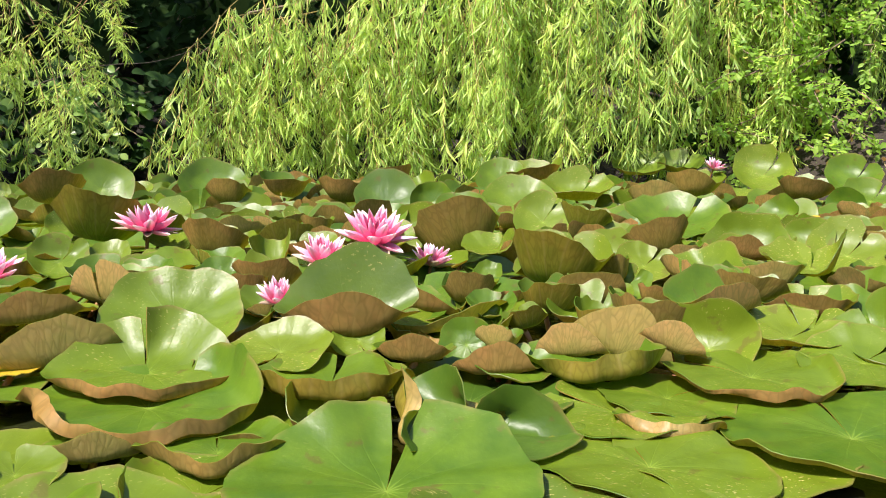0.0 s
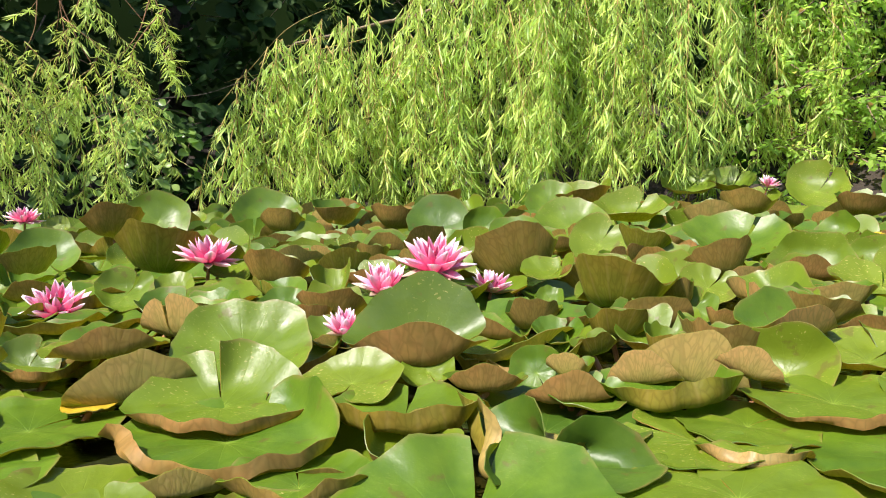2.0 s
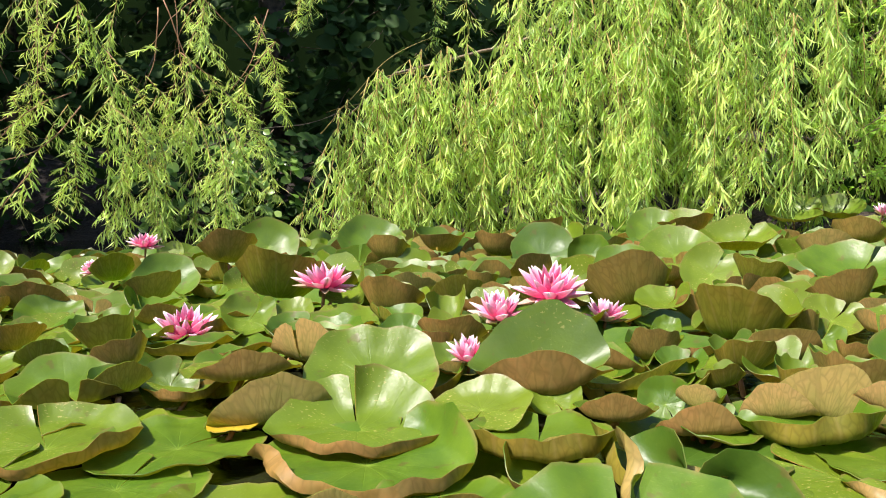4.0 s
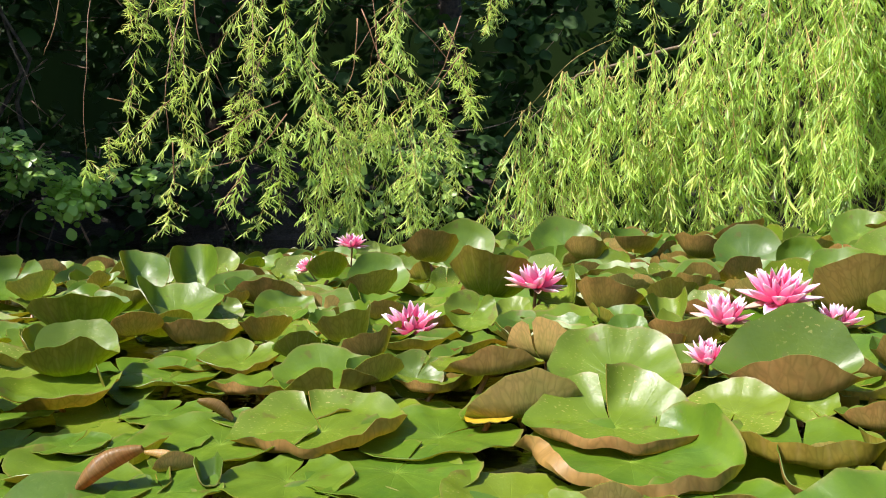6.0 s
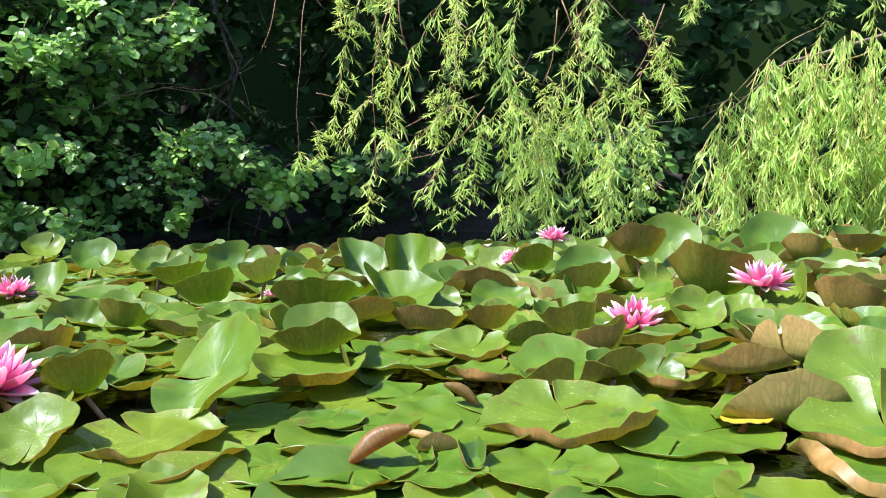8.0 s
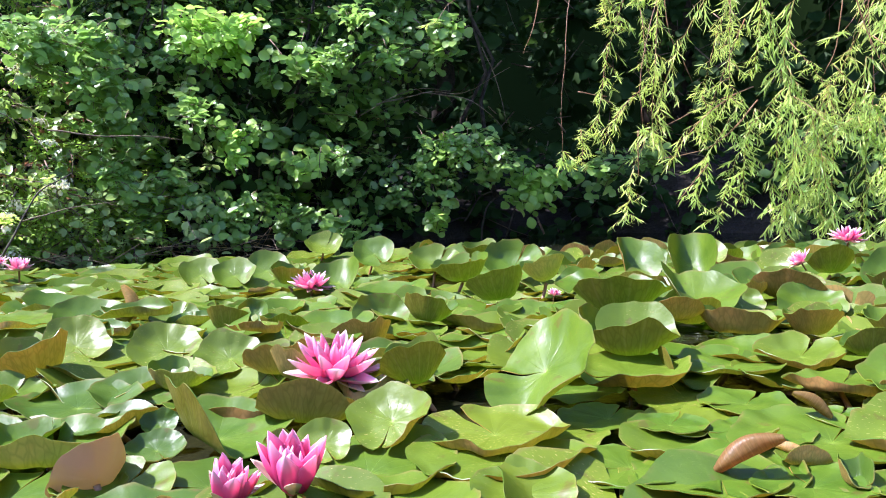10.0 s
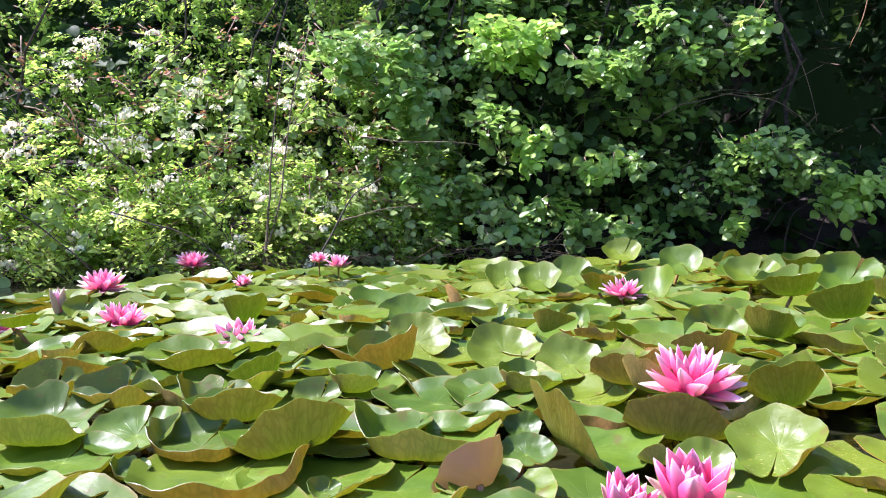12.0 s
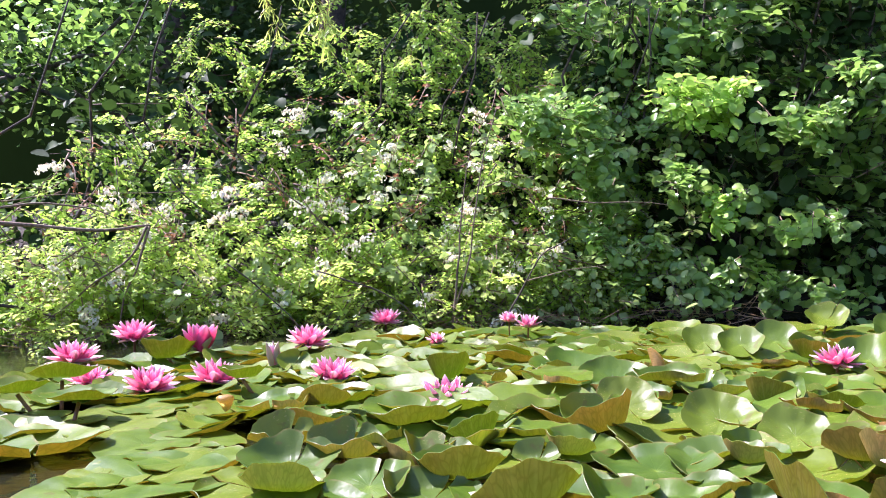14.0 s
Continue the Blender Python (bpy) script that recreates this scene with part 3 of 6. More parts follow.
def whip_mesh(length, seed, leaf=0.085, young=False, bare=0.0, wide=1.0):
    """A hanging willow shoot: thin twig, side shoots, narrow leaves. Hangs from the origin."""
    rng = random.Random(seed)
    b = Bag()
    n = max(4, int(length / 0.12))
    pts, p = [], Vector((0, 0, 0))
    sway = Vector((rng.uniform(-1, 1), rng.uniform(-1, 1), 0)) * 0.09
    for i in range(n + 1):
        pts.append(p.copy())
        p = p + Vector((sway.x * (1 - i / n) + rng.uniform(-0.012, 0.012), sway.y * (1 - i / n) + rng.uniform(-0.012, 0.012), -length / n))
    tube(b, pts, [(0.0030 if young else 0.0030) - (0.0022 if young else 0.0022) * i / n for i in range(n + 1)], 4, 0)

    def at(s):
        q = s * n
        i = min(n - 1, int(q))
        return pts[i].lerp(pts[i + 1], q - i)

    s = bare
    while s < 1.0:
        c = at(s)
        out = rnd_dir(rng, -0.2, 0.3)
        shoot = rng.uniform(0.05, 0.14) * wide
        e = c
        if rng.random() < 0.8:
            e = c + out * shoot * 0.7 + Vector((0, 0, -shoot * 0.75))
            tube(b, [c, c.lerp(e, 0.5) + out * 0.012, e], [0.0013, 0.0011, 0.0006], 3, 0)
            k = rng.randint(8, 14)
            for j in range(k):
                q = c.lerp(e, (j + 0.6) / k) + out * 0.012 * math.sin(math.pi * j / k)
                d = rnd_dir(rng, -0.5, 0.25)
                way = d * 0.6 + out * 0.3 + Vector((0, 0, rng.uniform(-1.2, -0.1))) if young else d * 0.42 + out * 0.28 + Vector((0, 0, rng.uniform(-1.4, -0.5)))
                blade(b, LANCE, q, way, rnd_dir(rng, 0.2, 1.0) if young else rnd_dir(rng, -0.2, 0.7), leaf * rng.uniform(0.45, 1.3), 1, rng.uniform(-0.2, 0.6))
        if young and rng.random() < 0.3:
            # a tuft of fresh leaves that stand out all round
            for j in range(rng.randint(7, 11)):
                blade(b, LANCE, e if rng.random() < 0.5 else c, rnd_dir(rng, -0.8, 0.5), rnd_dir(rng, 0.2, 1.0), leaf * rng.uniform(0.5, 0.85), 1, rng.uniform(-0.1, 0.3))
        for j in range(2):
            d = rnd_dir(rng, -0.6, 0.1) * (0.8 if young else 0.4) + Vector((0, 0, rng.uniform(-1.2, -0.4)))
            blade(b, LANCE, c, d, rnd_dir(rng, 0.2, 1.0), leaf * rng.uniform(0.7, 1.1), 1, rng.uniform(-0.1, 0.25))
        s += rng.uniform(0.021, 0.040) / length if young else rng.uniform(0.028, 0.052) / length
    return b.mesh("hanging_shoot", [RED_WHIP if young else WHIP, WILLOW_YELLOW if young else WILLOW])


LONG = [whip_mesh(1.5, 100 + i, 0.074) for i in range(9)]
MEDIUM = [whip_mesh(0.8, 130 + i, 0.070) for i in range(10)]
YOUNG = [whip_mesh(0.7, 160 + i, 0.047, True, wide=0.7) for i in range(6)]
TUFT = [whip_mesh(0.3, 170 + i, 0.052, True, wide=0.75) for i in range(4)]
TRAIL = [whip_mesh(1.1, 180 + i, 0.064, True, bare=0.78, wide=0.8) for i in range(5)]
BARE = [whip_mesh(1.0, 190 + i, 0.06, True, bare=0.93, wide=0.5) for i in range(3)]
SPAN = {id(LONG): 1.5, id(MEDIUM): 0.8, id(YOUNG): 0.7, id(TUFT): 0.3, id(TRAIL): 1.1, id(BARE): 1.0}
HUNG = [0]


def hang(tree, pool, a, b):
    """One hanging shoot from a down to b."""
    HUNG[0] += 1
    rng = random.Random(HUNG[0])
    a, b = Vector(a), Vector(b)
    s = (b - a).length / SPAN[id(pool)]
    turn = Vector((0, 0, -1)).rotation_difference(b - a).to_matrix().to_4x4()
    w = max(0.85, min(1.2, s))
    part("hanging_shoot", rng.choice(pool), tree, Matrix.Translation(a) @ turn @ pose(0, 0, 0, 0, 0, rng.uniform(0, 360)) @ Matrix.Diagonal((w, w, s, 1)))



def curtain(tree, pool, x0, x1, y0, y1, top0, top1, n, seed, spread=0.12):
    """Hanging shoots whose upper ends lie on a line from (x0, y0, top0) to (x1, y1, top1)."""
    rng = random.Random(seed)
    for i in range(n):
        if i % 4 == 0:
            # shoots hang in bunches, with gaps between
            heart, deep = (i + 4 * rng.random()) / n, rng.uniform(-1, 1) * spread * 2
        q = heart + rng.gauss(0, 0.05) / max(0.3, abs(x1 - x0))
        x, y = x0 + (x1 - x0) * q, y0 + (y1 - y0) * q + deep + rng.uniform(-0.06, 0.06)
        z = top0 + (top1 - top0) * q + rng.uniform(-1, 1) * spread
        s = rng.uniform(0.88, 1.15)
        part("hanging_shoot", rng.choice(pool), tree, pose(x, y, z, rng.uniform(-5, 5), rng.uniform(-5, 5), rng.uniform(0, 360)) @ Matrix.Diagonal((s, s, s, 1)))


def limb(parent, name, pts, r0, r1, mat, sides=8, label=""):
    b = Bag()
    n = len(pts)
    tube(b, pts, [r0 + (r1 - r0) * i / (n - 1) for i in range(n)], sides)
    return part(name, b.mesh(name, [mat]), parent, None, label)


def wander(a, b, n, amount, seed):
    rng = random.Random(seed)
    a, b = Vector(a), Vector(b)
    return [a.lerp(b, i / n) + rnd_dir(rng) * amount * math.sin(math.pi * i / n) * rng.uniform(0.4, 1) for i in range(n + 1)]


def bowed(pts):
    """A smooth line through the points, with a slight unevenness."""
    p = [Vector(q) for q in pts]
    p = [p[0] * 2 - p[1]] + p + [p[-1] * 2 - p[-2]]
    out = []
    for i in range(1, len(p) - 2):
        for k in range(4):
            t = k / 4
            a, b, c, d = p[i - 1], p[i], p[i + 1], p[i + 2]
            q = 0.5 * ((2 * b) + (c - a) * t + (2 * a - 5 * b + 4 * c - d) * t * t + (3 * b - a - 3 * c + d) * t ** 3)
            out.append(q + noise.noise_vector(q * 9) * 0.008)
    return out + [p[-2]]


willow = thing("willow_tree", "weeping willow with long leafy shoots trailing over the bank", "tree")
limb(willow, "trunk", wander((0.4, 6.6, 0.2), (0.2, 6.3, 4.2), 6, 0.12, 1), 0.26, 0.17, BARK, 12)
for i, e in enumerate([(-0.6, 4.9, 2.6), (0.4, 4.6, 2.7), (1.4, 5.0, 2.7), (-1.8, 4.0, 2.5), (-2.3, 3.6, 2.4), (1.9, 5.4, 2.5)]):
    limb(willow, "limb", wander((0.2, 6.3, 3.4), e, 6, 0.2, 10 + i), 0.08, 0.02, BARK, 7)
# main curtain
curtain(willow, LONG, -0.20, 1.00, 4.55, 4.55, 1.62, 1.60, 46, 1)
curtain(willow, LONG, -0.10, 0.95, 4.45, 4.45, 2.1, 2.1, 14, 21)
curtain(willow, MEDIUM, -0.15, 0.95, 4.40, 4.40, 0.92, 0.95, 26, 2)
# low mound of shoots that droop from a bent branch
limb(willow, "bent_branch", wander((-0.05, 5.1, 1.2), (-1.0, 4.5, 0.86), 5, 0.05, 40) + [Vector((-1.25, 4.4, 0.62))], 0.014, 0.005, TWIG, 6)
curtain(willow, MEDIUM, -1.30, -0.85, 4.35, 4.4, 0.62, 0.86, 18, 3, 0.09)
curtain(willow, MEDIUM, -0.85, -0.15, 4.40, 4.45, 0.88, 0.84, 26, 4, 0.13)
curtain(willow, MEDIUM, -1.25, -0.15, 4.55, 4.55, 0.60, 0.75, 22, 5, 0.16)
# second curtain, beyond a dark gap
curtain(willow, LONG, 1.22, 1.98, 5.0, 5.0, 1.72, 1.75, 28, 6)
curtain(willow, MEDIUM, 1.25, 1.95, 4.9, 4.9, 0.95, 1.0, 14, 7)
# nearer group with bare red trailing ends
willow_near = thing("willow_bough", "willow bough with reddish bare twigs and yellow-green young shoots", "tree")
limb(willow_near, "limb", wander((0.2, 6.3, 3.4), (-2.2, 3.3, 2.2), 7, 0.2, 50), 0.07, 0.02, BARK, 7)
hang(willow_near, YOUNG, (-2.26, 2.87, 1.16), (-2.26, 2.87, 0.44))
hang(willow_near, YOUNG, (-2.36, 2.92, 1.18), (-2.35, 2.93, 0.51))
hang(willow_near, TUFT, (-2.30, 2.84, 0.68), (-2.33, 2.82, 0.45))
hang(willow_near, BARE, (-2.21, 2.91, 1.21), (-2.09, 2.99, 0.53))
hang(willow_near, YOUNG, (-2.03, 3.02, 1.24), (-2.08, 2.99, 0.59))
hang(willow_near, YOUNG, (-2.01, 3.15, 1.25), (-2.07, 3.12, 0.65))
hang(willow_near, YOUNG, (-1.87, 3.00, 1.21), (-1.89, 2.99, 0.72))
hang(willow_near, YOUNG, (-1.99, 3.05, 0.92), (-2.10, 2.98, 0.44))
hang(willow_near, MEDIUM, (-1.98, 3.17, 1.01), (-2.02, 3.14, 0.33))
hang(willow_near, TUFT, (-1.97, 2.94, 0.63), (-2.00, 2.92, 0.36))
hang(willow_near, TUFT, (-2.08, 2.88, 0.63), (-2.10, 2.86, 0.50))
hang(willow_near, BARE, (-1.96, 3.06, 0.66), (-2.23, 2.89, 0.40))
hang(willow_near, TRAIL, (-1.65, 3.22, 1.24), (-1.79, 3.15, 0.48))
hang(willow_near, TRAIL, (-1.67, 3.10, 1.17), (-1.48, 3.19, 0.52))
hang(willow_near, BARE, (-1.44, 3.31, 1.23), (-1.44, 3.31, 0.78))
hang(willow_near, MEDIUM, (-1.84, 3.35, 1.24), (-1.86, 3.35, 0.68))
hang(willow_near, YOUNG, (-1.86, 3.12, 0.84), (-1.88, 3.11, 0.51))
hang(willow_near, TUFT, (-1.68, 3.10, 0.72), (-1.69, 3.09, 0.52))
hang(willow_near, TUFT, (-1.80, 3.04, 0.61), (-1.81, 3.03, 0.48))
hang(willow_near, YOUNG, (-1.56, 3.15, 0.81), (-1.56, 3.15, 0.41))
hang(willow_near, TUFT, (-1.44, 3.20, 0.70), (-1.45, 3.20, 0.48))
hang(willow_near, BARE, (-1.21, 3.39, 1.21), (-1.43, 3.31, 0.67))
hang(willow_near, TUFT, (-1.26, 3.37, 0.87), (-1.31, 3.36, 0.57))
hang(willow_near, TUFT, (-1.29, 3.36, 0.85), (-1.28, 3.37, 0.58))
hang(willow_near, TUFT, (-1.39, 3.33, 0.62), (-1.39, 3.33, 0.41))
hang(willow_near, MEDIUM, (-1.62, 3.56, 1.32), (-1.65, 3.55, 0.79))
hang(willow_near, MEDIUM, (-1.71, 3.52, 1.32), (-1.70, 3.53, 0.84))
hang(willow_near, LONG, (-1.97, 3.40, 0.69), (-1.97, 3.40, 0.08))
hang(willow_near, MEDIUM, (-2.08, 3.23, 0.63), (-2.12, 3.21, 0.18))
hang(willow_near, MEDIUM, (-2.04, 3.25, 0.59), (-2.07, 3.23, 0.21))
hang(willow_near, MEDIUM, (-1.88, 3.44, 0.59), (-1.90, 3.44, 0.12))
hang(willow_near, MEDIUM, (-1.82, 3.48, 0.57), (-1.84, 3.46, 0.10))
hang(willow_near, MEDIUM, (-1.75, 3.51, 0.54), (-1.76, 3.50, 0.15))
hang(willow_near, MEDIUM, (-1.67, 3.54, 0.59), (-1.68, 3.54, 0.09))
hang(willow_near, MEDIUM, (-1.61, 3.57, 0.57), (-1.63, 3.56, 0.14))
hang(willow_near, MEDIUM, (-1.54, 3.59, 0.54), (-1.54, 3.59, 0.09))
hang(willow_near, MEDIUM, (-1.50, 3.71, 0.50), (-1.51, 3.71, 0.11))
hang(willow_near, MEDIUM, (-1.99, 3.39, 0.62), (-1.99, 3.39, 0.10))
hang(willow_near, MEDIUM, (-1.98, 3.51, 0.55), (-2.00, 3.50, 0.04))
hang(willow_near, TUFT, (-2.49, 2.82, 1.08), (-2.52, 2.80, 0.93))
hang(willow_near, TUFT, (-1.19, 3.60, 1.16), (-1.19, 3.60, 0.97))
hang(willow_near, BARE, (-2.52, 2.69, 1.17), (-2.51, 2.70, 0.38))
hang(willow_near, BARE, (-2.63, 2.59, 1.16), (-2.70, 2.54, 0.84))
hang(willow_near, TUFT, (-2.51, 2.70, 0.52), (-2.52, 2.69, 0.38))
hang(willow_near, TUFT, (-2.45, 2.75, 1.06), (-2.46, 2.74, 0.91))
hang(willow_near, MEDIUM, (-2.56, 3.28, 0.51), (-2.56, 3.28, 0.15))
hang(willow_near, MEDIUM, (-1.36, 4.07, 1.45), (-1.40, 4.06, 1.05))
hang(willow_near, MEDIUM, (-0.47, 4.43, 1.48), (-0.47, 4.43, 0.89))
hang(willow_near, MEDIUM, (-0.29, 4.44, 1.47), (-0.29, 4.44, 0.86))
hang(willow_near, LONG, (-0.77, 4.60, 1.63), (-0.76, 4.61, 1.01))
hang(willow_near, MEDIUM, (-0.62, 4.42, 1.49), (-0.62, 4.42, 0.95))
hang(willow_near, LONG, (-1.88, 3.87, 1.11), (-1.92, 3.85, 0.19))
hang(willow_near, YOUNG, (-1.75, 3.82, 1.10), (-1.80, 3.80, 0.34))
hang(willow_near, MEDIUM, (-1.69, 3.84, 0.68), (-1.71, 3.83, 0.14))
hang(willow_near, MEDIUM, (-1.61, 3.88, 0.64), (-1.63, 3.87, 0.09))
hang(willow_near, MEDIUM, (-1.83, 3.78, 0.63), (-1.86, 3.77, 0.12))
hang(willow_near, YOUNG, (-1.54, 3.91, 1.07), (-1.56, 3.90, 0.62))
hang(willow_near, TUFT, (-4.19, -0.07, 1.52), (-4.19, -0.07, 1.27))
hang(willow_near, TUFT, (-4.17, 0.14, 1.53), (-4.17, 0.13, 1.19))
hang(willow_near, TUFT, (-4.14, 0.27, 1.49), (-4.15, 0.26, 1.22))
hang(willow_near, BARE, (-4.12, 0.41, 1.54), (-4.12, 0.40, 1.19))
hang(willow_near, MEDIUM, (-2.18, 3.31, 1.19), (-2.20, 3.30, 0.47))
hang(willow_near, MEDIUM, (-1.98, 3.40, 0.78), (-1.99, 3.40, 0.06))
hang(willow_near, MEDIUM, (-1.82, 3.47, 0.68), (-1.83, 3.46, 0.03))
hang(willow_near, MEDIUM, (-1.70, 3.51, 0.78), (-1.69, 3.51, 0.10))
hang(willow_near, YOUNG, (-2.42, 2.95, 1.14), (-2.40, 2.97, 0.66))


# ---- shrubs and thicket ----


def spray_mesh(name, shape, leaf, n, length, seed, mats, flat=0.6, blossom=0, broad=1.0):
    """A twig along +y with leaves to both sides, upper side +z; blossom adds clusters of small white flowers."""
    rng = random.Random(seed)
    b = Bag()
    bend = rng.uniform(-0.15, 0.15)
    pts = [Vector((bend * length * (i / 4) ** 2, length * i / 4, -0.10 * length * (i / 4) ** 2 + rng.uniform(-0.01, 0.01))) for i in range(5)]
    tube(b, pts, [0.0035, 0.003, 0.0025, 0.002, 0.001], 4, 0)
    for j in range(n):
        q = 0.08 + 0.92 * (j + rng.random()) / n
        i = min(3, int(q * 4))
        p = pts[i].lerp(pts[i + 1], q * 4 - i) + rnd_dir(rng) * leaf * 0.75
        side = 1 if j % 2 else -1
        way = Vector((side * rng.uniform(0.4, 1.1) * broad, rng.uniform(0.1, 1.0), rng.uniform(-0.55, 0.35)))
        up = Vector((rng.uniform(-1, 1) * flat, rng.uniform(-1, 1) * flat, 1))
        blade(b, shape, p, way, up, leaf * rng.uniform(0.55, 1.2), 1, rng.uniform(-0.15, 0.2))
    for j in range(blossom):
        c = pts[2].lerp(pts[4], rng.random()) + Vector((rng.uniform(-0.05, 0.05), rng.uniform(-0.02, 0.04), rng.uniform(0.015, 0.05)))
        wide = rng.uniform(0.022, 0.038)
        for k in range(rng.randint(15, 24)):
            out = rnd_dir(rng, -0.1, 1)
            o = c + Vector((out.x * 1.25, out.y, out.z * 0.55)) * wide * rng.uniform(0.3, 1.15)
            u = out.orthogonal().normalized()
            v = out.cross(u)
            for w in range(5):
                a = w * 1.257 + k
                blade(b, ROUND, o, u * math.cos(a) + v * math.sin(a) + out * 0.35, out, rng.uniform(0.006, 0.0105), 2)
    return b.mesh(name, mats)


ALDER_SPRAYS = [spray_mesh("leafy_twig", ROUND, 0.062, 17, 0.30, 200 + i, [TWIG, ALDER]) for i in range(8)]
YOUNG_SPRAYS = [spray_mesh("leafy_twig", ROUND, 0.048, 13, 0.30, 220 + i, [TWIG, ALDER_LIGHT], 0.9) for i in range(6)]
HAW_SPRAYS = [spray_mesh("leafy_twig", LOBED, 0.026, 56, 0.26, 240 + i, [TWIG, HAW], 0.8) for i in range(8)]
OVAL_SPRAYS = [spray_mesh("leafy_twig", OVAL, 0.036, 36, 0.30, 280 + i, [TWIG, HAW], 0.8) for i in range(6)]
MAY_SPRAYS = [spray_mesh("blossoming_twig", LOBED, 0.026, 22, 0.24, 260 + i, [TWIG, HAW, BLOSSOM], 0.8, 1 + i % 2) for i in range(5)]
SUNLIT_HAW_SPRAYS = [spray_mesh("leafy_twig", LOBED, 0.027, 46, 0.26, 290 + i, [TWIG, HAW_SUNLIT], 0.6) for i in range(5)]
DRY_SPRAYS = [spray_mesh("withered_twig", LOBED, 0.030, 12, 0.22, 275 + i, [TWIG, WITHERED], 0.9) for i in range(4)]
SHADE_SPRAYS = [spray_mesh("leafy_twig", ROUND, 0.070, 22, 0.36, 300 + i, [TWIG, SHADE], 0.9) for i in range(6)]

SUNLIT_SPRAYS = [spray_mesh("leafy_twig", ROUND, 0.062, 15, 0.26, 320 + i, [TWIG, ALDER_SUNLIT], 0.7) for i in range(6)]


def polar(a, r, z):
    return Vector((MID.x - math.sin(radians(a)) * r, MID.y + math.cos(radians(a)) * r, z))


def cap(a):
    """How high the shrubs reach; they fall away towards the open side of the pond."""
    top = 2.3 if a < 69 else 1.95 + 0.25 * math.sin(a * 0.9)
    return top if a < 89 else max(0.7, top - (a - 89) * 0.09)


def foliage(parent, pool, a0, a1, r0, r1, z0, z1, n, seed, size=1.0, name="leafy_twig", slope=0.0, toward=1.0, dip=(-65, 5)):
    """Leafy twigs scattered through a slice of the bank; they point to the pond and to the light."""
    rng = random.Random(seed)
    for _ in range(n):
        a, r, z = rng.uniform(a0, a1), rng.uniform(r0, r1), rng.uniform(z0, z1)
        if z > cap(a) or (a > 85 and z > 0.95 and rng.random() < 0.5):
            continue
        r += slope * z
        p = polar(a, r, z)
        s = size * rng.uniform(0.75, 1.25)
        turn = a + 180 + rng.uniform(-75, 75) * toward
        m = pose(p.x, p.y, p.z, 0, 0, turn) @ pose(0, 0, 0, rng.uniform(*dip), rng.uniform(-30, 30), 0) @ Matrix.Diagonal((s, s, s, 1))
        part(name, rng.choice(pool), parent, m)


def flat_copy(me):
    """Vertices, faces and material slots of a mesh."""
    v = np.empty(len(me.vertices) * 3)
    me.vertices.foreach_get("co", v)
    return v.reshape(-1, 3), [tuple(p.vertices) for p in me.polygons], [p.material_index for p in me.polygons]


def bough(parent, pool, a, r, z, w, h, n, seed):
    """A clump of leafy twigs at the end of one bough, w to either side and h up and down."""
    rng = random.Random(seed)
    for _ in range(n):
        d = rnd_dir(rng) * rng.uniform(0.2, 1.0)
        p = polar(a - math.degrees(w * d.x / r), r + 0.16 * d.y + 0.12 * max(0.0, d.z), z + h * d.z)
        s = rng.uniform(0.6, 0.95)
        turn = a + 180 - d.x * 55 + rng.uniform(-30, 30)
        part("leafy_twig", rng.choice(pool), parent, pose(p.x, p.y, p.z, 0, 0, turn) @ pose(0, 0, 0, rng.uniform(-52, 2), rng.uniform(-30, 30), 0) @ Matrix.Diagonal((s, s, s, 1)) @ Matrix.Translation((0, -0.12, 0)))
    root = polar(a + rng.uniform(-3, 3), r + 0.7, max(0.1, z - 0.15))
    limb(parent, "branch", wander(root, polar(a, r + 0.02, z), 5, 0.05, seed), 0.008, 0.002, BARK, 5)


YOUNG_LEAF = Bag()
YOUNG_LEAF.put(ROUND[0], ROUND[1])
YOUNG_LEAF = YOUNG_LEAF.mesh("leaf", [ALDER_LIGHT])


def open_spray(parent, p, turn, dip, seed):
    """A twig of the saplings whose leaves can be told apart one by one."""
    rng = random.Random(seed)
    b = Bag()
    length = rng.uniform(0.2, 0.34)
    pts = [Vector((0.1 * length * (i / 4) ** 2, length * i / 4, rng.uniform(-0.008, 0.008))) for i in range(5)]
    tube(b, pts, [0.003, 0.0026, 0.002, 0.0016, 0.001], 4)
    twig = part("twig", b.mesh("twig", [TWIG]), parent, pose(p.x, p.y, p.z, 0, 0, turn) @ pose(0, 0, 0, dip, rng.uniform(-25, 25), 0))
    n = rng.randint(9, 13)
    for j in range(n):
        q = 0.1 + 0.9 * (j + rng.random()) / n
        i = min(3, int(q * 4))
        c = pts[i].lerp(pts[i + 1], q * 4 - i) + rnd_dir(rng) * 0.02
        s = 0.046 * rng.uniform(0.55, 1.3)
        yaw = (1 if j % 2 else -1) * rng.uniform(25, 100)
        part("leaf", YOUNG_LEAF, twig, pose(c.x, c.y, c.z, rng.uniform(-50, 30), rng.uniform(-50, 50), yaw) @ Matrix.Diagonal((s, s, s, 1)))

